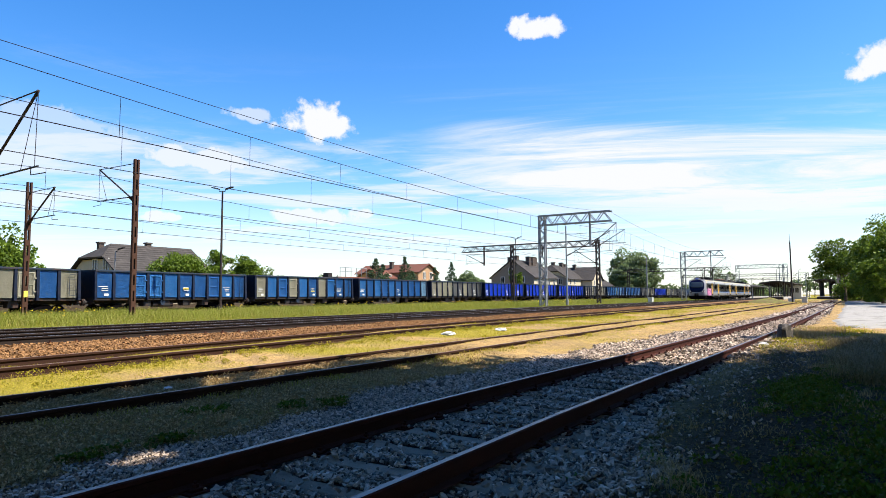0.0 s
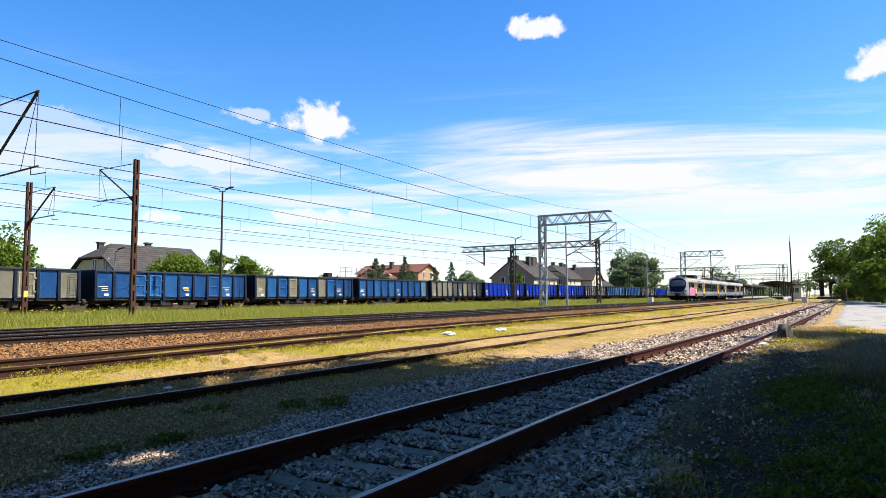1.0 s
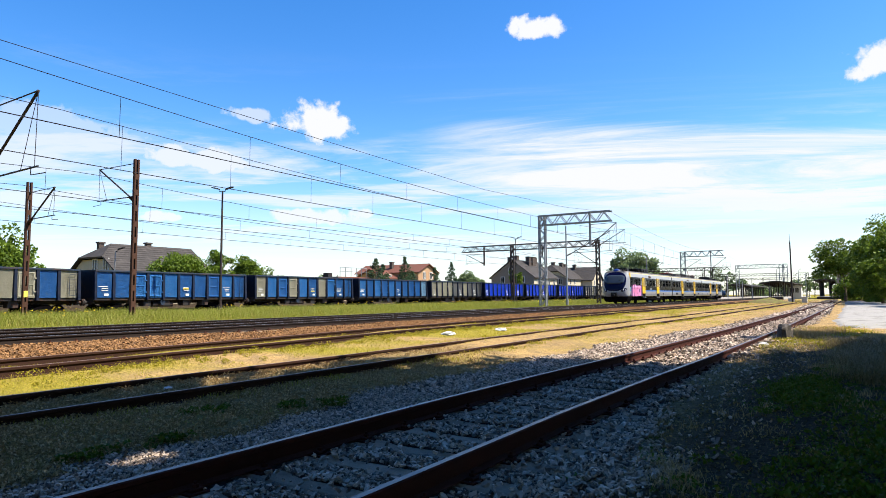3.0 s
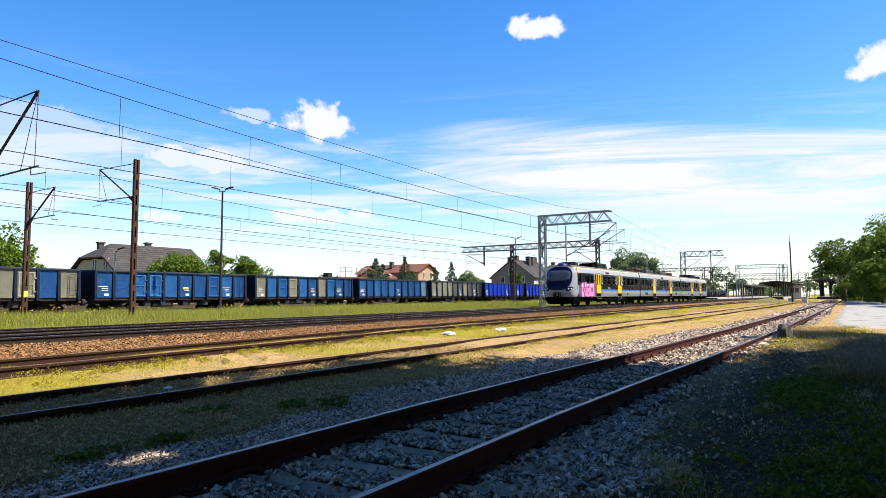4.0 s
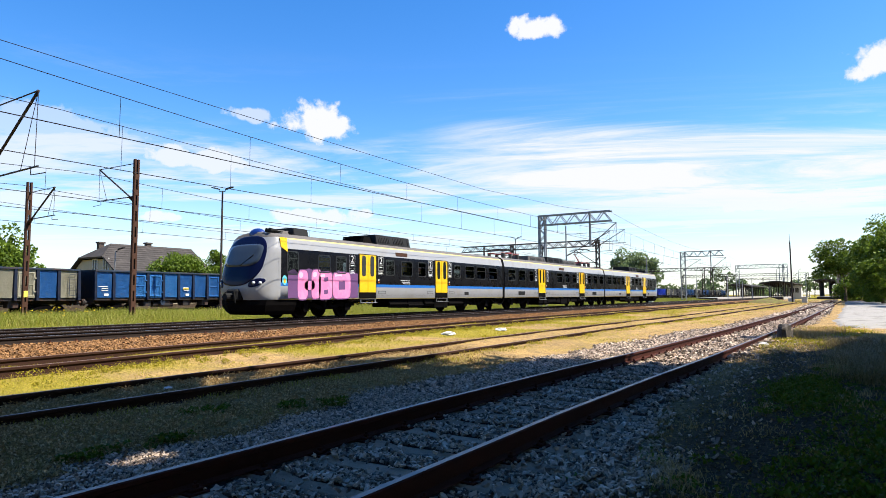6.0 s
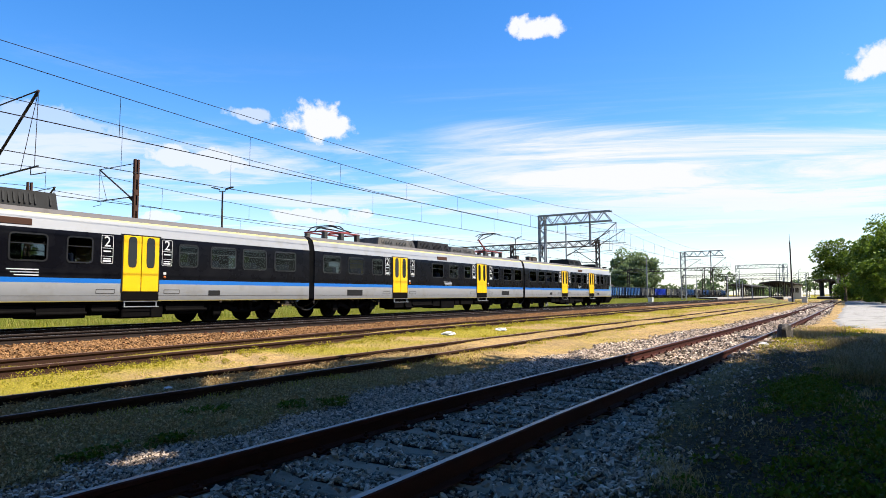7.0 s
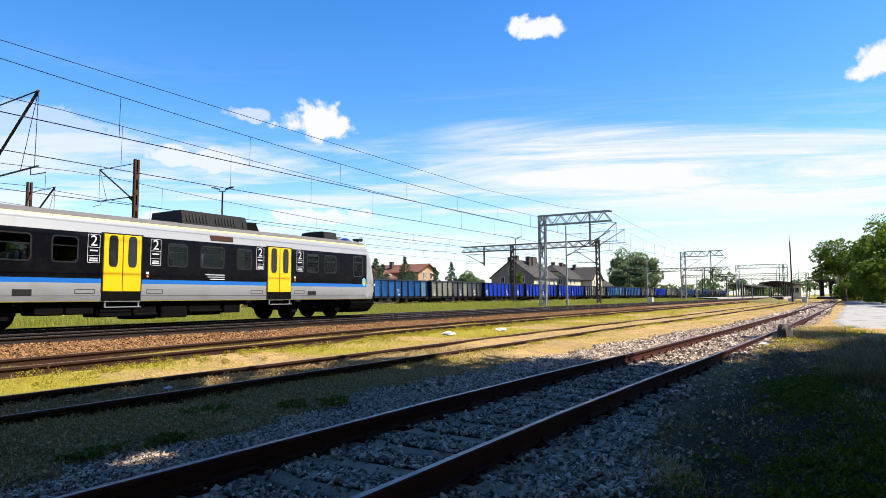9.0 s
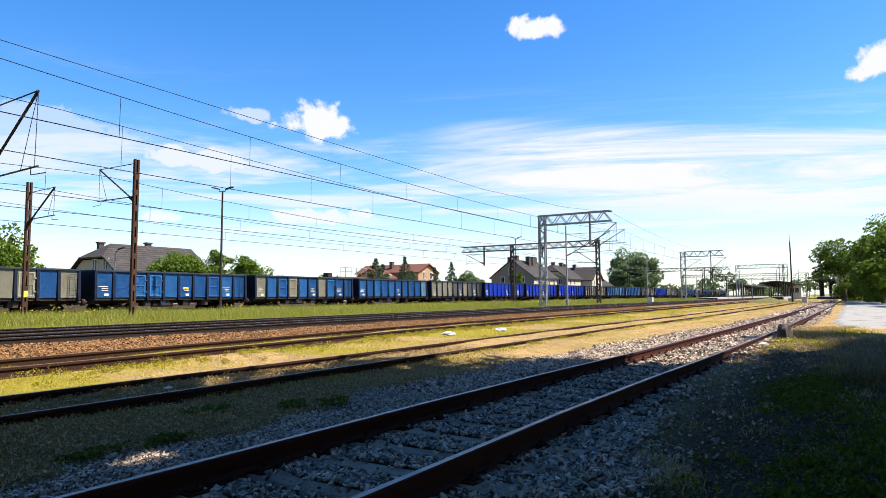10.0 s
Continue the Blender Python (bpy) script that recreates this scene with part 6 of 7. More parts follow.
def gable_house(x0, x1, y0, y1, eave, ridge, along, walls, roof, label, chimneys=(), wins=(), hip=0.0, name="house", shaded_gable=None):
    """House with a pitched roof; along: the ridge's axis. Walls, roof slabs with overhang, chimneys and windows are parts."""
    h = thing(name, pose(0, 0, -0.4), label, "house", "houses beyond the yard")
    xm, ym = (x0 + x1) / 2, (y0 + y1) / 2
    bm = bmesh.new()
    zc = eave + 0.5 * (ridge - eave)
    cut = (y1 - y0) / 4
    if hip:
        loft(bm, [[(x, y0, 0), (x, y1, 0), (x, y1, eave), (x, ym + cut, zc), (x, ym - cut, zc), (x, y0, eave)] for x in (x0, x1)])
    elif along == "x":
        loft(bm, [[(x, y0, 0), (x, y1, 0), (x, y1, eave), (x, ym, ridge), (x, y0, eave)] for x in (x0, x1)])
    else:
        loft(bm, [[(x0, y, 0), (x1, y, 0), (x1, y, eave), (xm, y, ridge), (x0, y, eave)] for y in (y0, y1)])
    part("wall", bm, walls, h)
    # darker brick skin on the end turned from the sun; its tone carries shade
    if shaded_gable:
        bm = bmesh.new()
        loft(bm, [[(x, y0 + 0.05, 0.1), (x, y1 - 0.05, 0.1), (x, y1 - 0.05, eave - 0.1), (x, ym, (zc if hip else ridge) - 0.15), (x, y0 + 0.05, eave - 0.1)] for x in (x0 - 0.03, x0 + 0.02)])
        part("shaded_gable", bm, shaded_gable, h)
    o, th = 0.45, 0.16
    for s in (-1, 1):
        bm = bmesh.new()
        if along == "x":
            ye = y0 if s < 0 else y1
            k = (ridge - eave) / abs(ym - ye)
            e = (ye + s * o, eave - k * o)
            ring = [(x0 - o, e[0], e[1] + 0.02), (x1 + o, e[0], e[1] + 0.02), (x1 + o, ym, ridge + 0.06), (x0 - o + hip, ym, ridge + 0.06), (x0 - o, ym + s * cut, zc + 0.06)]
            loft(bm, [ring, [(px, py, pz + th) for px, py, pz in ring]])
        else:
            xe = x0 if s < 0 else x1
            k = (ridge - eave) / abs(xm - xe)
            e = (xe + s * o, eave - k * o)
            loft(bm, [[(e[0], y, e[1] + 0.02), (e[0], y, e[1] + th), (xm, y, ridge + th + 0.04), (xm, y, ridge + 0.04)] for y in (y0 - o, y1 + o)])
        r = part("roof", bm, roof, h)
        # courses of shingles as thin steps
        if s < 0 and along == "x":
            for j in range(1, 14):
                f = j / 14
                bm = bmesh.new()
                za, ya = e[1] + th + (ridge + 0.04 - e[1]) * f, e[0] + (ym - e[0]) * f
                bar(bm, (x0 - o + hip * max(0, 2 * f - 1), ya, za), (x1 + o, ya, za), 0.09, 0.09)
                part("shingle_course", bm, roof, r)
    if hip:
        bm = bmesh.new()
        ring = [(x0 - o, ym - cut, zc + 0.06), (x0 - o + hip, ym, ridge + 0.06), (x0 - o, ym + cut, zc + 0.06)]
        loft(bm, [ring, [(px - 0.1, py, pz + th) for px, py, pz in ring]])
        part("roof", bm, roof, h)
    for cx, cy, cz, w in chimneys:
        bm = bmesh.new()
        box(bm, cx - w, cx + w, cy - w * 0.8, cy + w * 0.8, ridge - 1.4, cz, 0.02)
        box(bm, cx - w - 0.08, cx + w + 0.08, cy - w * 0.8 - 0.08, cy + w * 0.8 + 0.08, cz - 0.15, cz + 0.02)
        part("chimney", bm, SOOT, h)
    for face, u, z in wins:
        if face == "front":
            house_window(h, (u, y0, z), (1, 0, 0), (0, -1, 0))
        else:
            house_window(h, (x0 - (0.03 if shaded_gable else 0), u, z), (0, 1, 0), (-1, 0, 0))
    return h


gable_house(36.3, 47.5, 62, 71.5, 4.1, 7.3, "x", WALL_CREAM, ROOF_GREY, "house with a wide dark grey shingle roof behind the wagons",
            ((37.9, 68.6, 7.75, 0.3), (42.4, 66.9, 7.9, 0.3)), [("side", 64.5, 4.3), ("side", 66.6, 4.3), ("front", 37, 2.2), ("front", 41, 2.2)], 2.2)
gable_house(130, 143.5, 58.2, 69, 5.9, 9.8, "x", WALL_CREAM, ROOF_GREY, "two-storey brick house with a steep dark roof and chimneys",
            ((133.0, 64, 11.0, 0.6), (135.5, 62, 10.8, 0.6), (138.5, 62.6, 10.9, 0.9), (141.5, 63.2, 10.9, 0.6), (131.5, 65, 10.6, 0.4)),
            [("side", 61, 4.6), ("side", 64, 6.6), ("side", 66, 4.6), ("front", 132.5, 4.0), ("front", 135.5, 4.0), ("front", 138.5, 4.0), ("front", 141.5, 4.0)], 0.0, shaded_gable=WALL_BRICK)
gable_house(156.5, 168, 60.5, 70.5, 6.2, 9.7, "x", WALL_CREAM, ROOF_GREY, "two-storey brick house with a dark hipped roof",
            ((159, 65.5, 10.6, 0.5), (164, 65.2, 10.7, 0.6), (167, 65.5, 10.4, 0.5)), [("side", 62.5, 4.6), ("side", 65.5, 4.6), ("side", 68.5, 4.6), ("front", 158.5, 4.6), ("front", 161.5, 4.6)], 1.5, shaded_gable=WALL_BRICK)
gable_house(167.0, 175.5, 57.5, 66, 6.0, 9.4, "y", WALL_CREAM, ROOF_GREY, "cream house gable with tall windows facing the yard",
            ((171, 64, 10.3, 0.5),), [("front", 169, 4.4), ("front", 171.2, 4.4), ("front", 173.4, 4.4), ("front", 171.2, 6.9)])
gable_house(176.5, 186, 58, 64, 4.6, 6.6, "x", WALL_CREAM, ROOF_GREY, "low cream annex with a dark roof", (), [("front", 178.5, 2.6), ("front", 181.5, 2.6)])
gable_house(104.3, 111.2, 72, 88, 6.6, 8.2, "y", WALL_ORANGE, ROOF_RED, "orange plastered house with a red-brown tiled roof",
            ((106, 80, 8.9, 0.4),), [("front", 106.4, 5.2), ("front", 108.9, 5.2), ("front", 106.4, 3.2), ("front", 108.9, 3.2)])
gable_house(99.5, 104.0, 77, 84, 5.4, 7.0, "x", WALL_ORANGE, ROOF_RED, "orange plastered house wing with a red-brown roof", (), [("front", 101.5, 4.6)])
gable_house(200, 222, 70, 82, 5.6, 6.6, "x", WALL_PALE, ROOF_GREY, "long pale low building beyond the wagons", (), [("front", 205, 3.2), ("front", 210, 3.2), ("front", 215, 3.2)])
gable_house(235, 252, 62, 72, 6.0, 7.8, "x", WALL_PALE, ROOF_GREY, "white house beyond the wagons", (), [("front", 238, 4.2), ("front", 243, 4.2)])


def yard_hut():
    h = thing("yard_hut", pose(0, 0, -0.4), "low flat-roofed hut with a roof rail behind the wagons", "building")
    bm = bmesh.new()
    box(bm, 68, 80, 61, 66, 0, 4.3, 0.02)
    part("wall", bm, WALL_BRICK, h)
    bm = bmesh.new()
    box(bm, 67.6, 80.4, 60.6, 66.4, 4.3, 4.5, 0.02)
    part("roof", bm, ROOF_RED, h)
    for x in np.arange(68.5, 74.6, 1.2):
        bm = bmesh.new()
        rod(bm, (x, 61, 4.5), (x, 61, 5.9), 0.05, 0.05, 6)
        part("rail_post", bm, STEEL_GREY, h)
    bm = bmesh.new()
    for z in (5.3, 5.88):
        rod(bm, (68.5, 61, z), (74.5, 61, z), 0.04, 0.04, 6)
    part("roof_rail", bm, STEEL_GREY, h)
    bm = bmesh.new()
    box(bm, 66.0, 66.9, 61, 62.0, 0, 5.0, 0.05)
    part("stack", bm, STEEL_DARK, h)


yard_hut()


def platform(x0, x1, y0, y1, z1, label):
    """Raised platform: a wall of edge slabs with a paved top."""
    p = thing("platform", pose(0, 0, 0), label, "platform", "station platforms", "structure")
    bm = bmesh.new()
    box(bm, x0, x1, y0 + 0.1, y1 - 0.1, -0.6, z1 - 0.02)
    part("core", bm, STEEL_DARK, p)
    bm = bmesh.new()
    box(bm, x0, x1, y0, y1, z1 - 0.02, z1 + 0.08, 0.01)
    part("paving", bm, SLAB, p)
    for x in np.arange(x0, x1, 6.0):
        bm = bmesh.new()
        box(bm, x + 0.03, x + 5.97, y0 - 0.06, y0 + 0.1, -0.5, z1 - 0.02, 0.01)
        part("edge_slab", bm, SLAB, p)


platform(150, 320, 23.2, 27.5, 0.5, "low concrete platform beside the main line")
platform(168, 320, 11.6, 15.2, 0.55, "island platform with dark shelters")
platform(205, 300, -4.5, 6.0, 0.45, "old station platform edge at the end of the near track")


def shelter(x0, x1, y, half, z0, z1, label):
    s = thing("platform_shelter", pose(0, 0, 0), label, "shelter", "platform shelters")
    bm = bmesh.new()
    loft(bm, [[(x, y - half, z1 - 0.45), (x, y, z1), (x, y + half, z1 - 0.45), (x, y + half, z1 - 0.2), (x, y, z1 + 0.25), (x, y - half, z1 - 0.2)] for x in (x0, x1)])
    part("roof", bm, WOOD_DARK, s)
    for x in np.arange(x0 + 1.5, x1, 5.5):
        for dy in (-half * 0.45, half * 0.45):
            bm = bmesh.new()
            bar(bm, (x, y + dy, z0), (x, y + dy, z1 - 0.2), 0.22, 0.22)
            bar(bm, (x, y + dy, z1 - 1.1), (x, y + dy * 2, z1 - 0.45), 0.12, 0.12)
            part("post", bm, WOOD_DARK, s)


shelter(172, 230, 13.4, 3.6, 0.63, 4.3, "dark timber platform shelter on posts")
shelter(196, 260, 25.2, 2.4, 0.58, 4.2, "dark timber platform shelter on posts")
shelter(208, 262, 4.0, 2.6, 0.53, 5.4, "dark timber platform canopy of the station building")
gable_house(216, 250, -9, 1.0, 9.5, 12.5, "x", WALL_BRICK, ROOF_GREY, "dark brick station building behind trees", (), [("side", -2, 5.5), ("side", -5, 5.5)], name="station_building")
gable_house(196, 202, 9.2, 12.0, 4.0, 4.4, "x", WALL_PALE, ROOF_GREY, "small pale signal hut beside the platform", (), [("side", 10.2, 2.0), ("side", 11.3, 2.0)], name="signal_hut")


def low_box(name, x, y, sx, sy, z1, material, label, category):
    t = thing(name, pose(x, y, float(ground_z(x, y))), label, category)
    bm = bmesh.new()
    box(bm, -sx / 2, sx / 2, -sy / 2, sy / 2, -0.05, z1, 0.02)
    part("body", bm, material, t)
    bm = bmesh.new()
    box(bm, -sx / 2 - 0.04, sx / 2 + 0.04, -sy / 2 - 0.04, sy / 2 + 0.04, z1, z1 + 0.06, 0.01)
    part("lid", bm, material, t)


low_box("cabinet", 128, 7.6, 1.6, 0.9, 0.6, WALL_PALE, "white low trackside cabinet", "cabinet")
low_box("cabinet", 122, 5.3, 1.2, 0.8, 0.9, WALL_PALE, "white low trackside cabinet", "cabinet")
low_box("cabinet", 98, 24.6, 0.9, 0.6, 0.8, WALL_PALE, "white low trackside cabinet", "cabinet")

# gravel lane
LANE = mat("pale_gravel_lane", (0.26, 0.245, 0.225), 0.95, 0, 0.5, 0.9, 0.9, 7, (0.09, 0.08, 0.07), 0.75)


def make_lane():
    xs = np.concatenate([np.arange(27, 60, 0.5), np.arange(60, 134, 2.0)])
    us = np.linspace(0, 1, 24)
    gx, gu = np.meshgrid(xs, us, indexing="ij")
    left = np.interp(gx, [27, 31, 60, 190, 208], [-0.6, 0.55, 0.1, -1.0, -1.2]) + 0.25 * wobble(gx, gx * 0.3)
    gy = left - gu * np.interp(gx, [27, 34, 208], [5.0, 9.0, 3.6])
    start = 0.8 * wobble(gy, gy * 0.5)
    gx = gx + np.where(gx < 29, start, 0)
    gz = ground_z(gx, gy) + 0.055 - 0.1 * (gu < 0.001) - 0.06 * (gx < 27.5)
    n, k = gx.shape
    idx = np.arange(n * k).reshape(n, k)
    faces = np.stack([idx[:-1, :-1], idx[:-1, 1:], idx[1:, 1:], idx[1:, :-1]], -1).reshape(-1, 4)
    raw("gravel_lane", np.stack([gx, gy, gz], -1).reshape(-1, 3), faces, LANE, "pale sunlit gravel lane beside the track", "lane", "structure")


make_lane()


def mound():
    rng = np.random.default_rng(5)
    n, k = 28, 28
    u = np.linspace(-1, 1, n)
    gx, gy = np.meshgrid(u, u, indexing="ij")
    r = np.hypot(gx, gy)
    z = np.clip(1 - r, 0, 1) ** 0.8 * 0.85 * (1 + 0.25 * np.sin(gx * 5) * np.cos(gy * 4)) - 0.05
    x, y = 108 + gx * 6, 9.4 + gy * 3.2
    idx = np.arange(n * k).reshape(n, k)
    faces = np.stack([idx[:-1, :-1], idx[1:, :-1], idx[1:, 1:], idx[:-1, 1:]], -1).reshape(-1, 4)
    raw("earth_mound", np.stack([x, y, z + ground_z(x, y)], -1).reshape(-1, 3), faces, mat("dry_mound", (0.1, 0.08, 0.03), 0.95, 0, 0.4, 1.5, 0.8, 12, (0.16, 0.2, 0.03), 0.6), "mound of earth overgrown with dry grass", "mound", "", smooth=True)


mound()


def stump():
    t = thing("tree_stump", pose(20.9, 1.45, float(ground_z(20.9, 1.45))), "old dark weathered block of timber beside the track", "stump")
    rng = random.Random(3)
    bm = bmesh.new()
    secs = []
    for z, r in ((-0.1, 0.3), (0.05, 0.31), (0.24, 0.29), (0.36, 0.25), (0.4, 0.17)):
        secs.append([(0.85 * r * (1.25 if abs(math.cos(a)) > 0.7 else 1) * math.cos(a) * rng.uniform(0.85, 1.1), 0.66 * r * math.sin(a) * rng.uniform(0.85, 1.15), z + rng.uniform(-0.03, 0.03)) for a in [2 * math.pi * i / 11 for i in range(11)]])
    loft(bm, secs)
    part("block", bm, mat("dark_mottled_wood", (0.055, 0.048, 0.042), 0.95, 0, 0.5, 4, 0.9, 25, (0.16, 0.14, 0.12), 0.5), t)


stump()


def litter(x, y, size, seed, label):
    """Crumpled white plastic sheet."""
    rng = np.random.default_rng(seed)
    bm = bmesh.new()
    bmesh.ops.create_icosphere(bm, subdivisions=3, radius=1)
    for v in bm.verts:
        k = 0.68 + 0.3 * noise.noise(v.co * 1.7 + Vector((seed, 0, 0))) + 0.16 * noise.noise(v.co * 6 + Vector((0, seed, 0)))
        v.co = Vector((v.co.x * size * k * 1.3, v.co.y * size * k, max(-0.03, v.co.z * size * 0.42 * k)))
    ob = part("litter", bm, T_WHITE)
    ob.location = (x, y, float(ground_z(x, y)) + 0.03)
    tagged(ob, label, "litter", "scraps of litter")


litter(17.3, 10.75, 0.28, 1, "crumpled white plastic bag in the grass")
litter(20.2, 10.35, 0.26, 2, "crumpled white plastic scrap in the grass")
litter(18.2, 1.75, 0.16, 3, "small white scrap of paper beside the rail")
litter(5.6, 8.25, 0.07, 4, "small white scrap of paper between the rails")


# ---------------------------------------------------------------- loose stones and grass
CUBE_V = np.array([[i, j, k] for i in (-1, 1) for j in (-1, 1) for k in (-1, 1)]) * 0.72
CUBE_F = np.array([[0, 1, 3], [0, 3, 2], [4, 6, 7], [4, 7, 5], [0, 4, 5], [0, 5, 1], [2, 3, 7], [2, 7, 6], [0, 2, 6], [0, 6, 4], [1, 5, 7], [1, 7, 3]])


def stones(name, rng, x, y, z, size, material, label):
    """Broken stones: skewed, flattened shards with sharp corners."""
    n = len(x)
    v = np.repeat(CUBE_V[None], n, 0) * rng.uniform(0.4, 1.25, (n, 8, 1)) + rng.uniform(-0.22, 0.22, (n, 8, 3))
    v = v * rng.uniform([0.8, 0.6, 0.4], [1.5, 1.1, 0.8], (n, 1, 3)) * size[:, None, None]
    a, b = rng.uniform(0, 6.283, n), rng.uniform(-0.9, 0.9, n)
    ca, sa, cb, sb = np.cos(a), np.sin(a), np.cos(b), np.sin(b)
    vx, vy, vz = v[..., 0], v[..., 1], v[..., 2]
    vx, vz = vx * cb[:, None] - vz * sb[:, None], vx * sb[:, None] + vz * cb[:, None]
    vx, vy = vx * ca[:, None] - vy * sa[:, None], vx * sa[:, None] + vy * ca[:, None]
    p = np.stack([vx + x[:, None], vy + y[:, None], vz + z[:, None]], -1)
    f = CUBE_F[None] + 8 * np.arange(n)[:, None, None]
    raw(name, p.reshape(-1, 3), f.reshape(-1, 3), material, label, "gravel")


STONE_SINGLE = mat("ballast_stone_grey", (0.31, 0.24, 0.185), 0.6, 0, 0.4, 3, 0.4, 8, per=0.85, spec=0.2)


def scatter_ballast():
    rng = np.random.default_rng(81)
    xs, ys, ss = [], [], []
    for x0, x1, y0, y1, step in ((0.6, 7.5, 0.8, 4.5, 0.032), (1.6, 7.5, 4.5, 6.5, 0.023), (7.5, 14, 0.8, 6.5, 0.036), (14, 26, 0.8, 6.3, 0.052), (26, 46, 0.8, 6.3, 0.085), (46, 110, 0.8, 6.3, 0.2)):
        gx, gy = np.meshgrid(np.arange(x0, x1, step), np.arange(y0, y1, step))
        gx, gy = gx.ravel() + rng.uniform(-0.5, 0.5, gx.size) * step, gy.ravel() + rng.uniform(-0.5, 0.5, gx.size) * step
        xs.append(gx), ys.append(gy), ss.append(step * rng.uniform(0.4, 1.1, gx.size) * (0.95 if step < 0.06 else 0.6))
    x, y, s = (np.concatenate(v) for v in (xs, ys, ss))
    line = FORE(x)
    off = np.abs(y - line)
    on_sleeper = (np.abs(((x + 1.5 + 0.31) % 0.62) - 0.31) < 0.14) & (off < 1.28)
    keep = (np.abs(off - 0.753) > 0.085) & (rng.random(len(x)) < zone_gravel(x, y) ** 1.3)
    keep &= ~(on_sleeper & (rng.random(len(x)) < np.where(x < 12, 0.9, 0.8)))
    # cut along a line out from the camera, to fit its view
    keep &= (y > 0.012 * x - 0.2)
    x, y, s, on_sleeper = x[keep], y[keep], s[keep], on_sleeper[keep]
    z = ground_z(x, y) + 0.035 * ((y > 1.6) & (y < 5)) + s * 0.25 + np.where(on_sleeper, 0.03, 0.0)
    # the nearest stretch between the rails is laid stone by stone
    near = (x > 3.0) & (x < 3.36) & (np.abs(y - FORE(x)) < 0.66)
    shapes = []
    for k in range(8):
        v = (CUBE_V * rng.uniform(0.4, 1.25, (8, 1)) + rng.uniform(-0.22, 0.22, (8, 3))) * rng.uniform([0.8, 0.6, 0.4], [1.5, 1.1, 0.8])
        me = bpy.data.meshes.new("ballast_stone")
        me.from_pydata(v.tolist(), [], CUBE_F.tolist())
        me.materials.append(STONE_SINGLE)
        shapes.append(me)
    for i in np.flatnonzero(near):
        ob = part("ballast_stone", shapes[int(rng.integers(8))], None, FORE_TRACK)
        ob.matrix_basis = pose(x[i], y[i], z[i], rng.uniform(-35, 35), rng.uniform(-35, 35), rng.uniform(0, 360)) @ Matrix.Scale(float(s[i]), 4)
    x, y, z, s = x[~near], y[~near], z[~near], s[~near]
    stones("track_ballast", rng, x, y, z, s, STONE_GREY, "coarse broken grey stone of the near track")
    # brown ballast on the shoulder of the main line
    gx, gy = np.meshgrid(np.arange(5, 60, 0.085), np.arange(13.4, 15.9, 0.085))
    x, y = gx.ravel() + rng.uniform(-0.05, 0.05, gx.size), gy.ravel() + rng.uniform(-0.05, 0.05, gx.size)
    keep = (rng.random(len(x)) < zone_gravel(x, y)) & (y > 0.3 * x - 4) & (np.abs(np.abs(y - 16.9) - 0.753) > 0.1)
    x, y = x[keep], y[keep]
    s = rng.uniform(0.02, 0.046, len(x))
    stones("shoulder_ballast", rng, x, y, ground_z(x, y) + 0.01, s, STONE_BROWN, "coarse rust-brown stone of the main line shoulder")
    # a few stray stones in the verge
    n = 1600
    x, y = rng.uniform(3, 22, n), 0.6 + 1.7 * rng.random(n) ** 0.6
    stones("stray_stones", rng, x, y, ground_z(x, y) + 0.012, rng.uniform(0.01, 0.03, n), STONE_GREY, "stray grey stones in the grass verge")


scatter_ballast()


def grass_material(name, a, b, c):
    m = leaf_material(name, a, b)
    nt = m.node_tree
    bs = nt.nodes["Principled BSDF"]
    g = nt.nodes.new("ShaderNodeNewGeometry")
    old = bs.inputs["Base Color"].links[0].from_socket
    col = mixc(nt, ramp(nt, g.outputs["Random Per Island"], 0.72, 0.8), old, c)
    link(nt, col, bs.inputs["Base Color"])
    return m


# green of the verge plants, darkened so that shade sits in the colour
GRASS_DARK = grass_material("shade_toned_grass", (0.02, 0.045, 0.002), (0.12, 0.165, 0.004), (0.13, 0.09, 0.015))
GRASS_TALL = grass_material("tall_meadow_grass", (0.1, 0.135, 0.012), (0.26, 0.275, 0.03), (0.32, 0.26, 0.08))
GRASS_YELLOW = grass_material("yellow_green_grass", (0.15, 0.15, 0.006), (0.4, 0.34, 0.015), (0.42, 0.32, 0.06))
GRASS_DRY = grass_material("dry_straw", (0.22, 0.14, 0.05), (0.64, 0.44, 0.19), (0.1, 0.068, 0.025))
# weed colours kept darker than the straw to stand for tree shade
GRASS_OLIVE = grass_material("shade_toned_weeds", (0.11, 0.068, 0.022), (0.42, 0.28, 0.115), (0.56, 0.41, 0.22))
GRASS_FADED = grass_material("faded_grass", (0.08, 0.06, 0.018), (0.3, 0.21, 0.075), (0.4, 0.29, 0.13))
FLOWER = mat("yellow_flowers", (0.7, 0.5, 0.02), 0.7, 0, 0.2, 5, 0, 30)


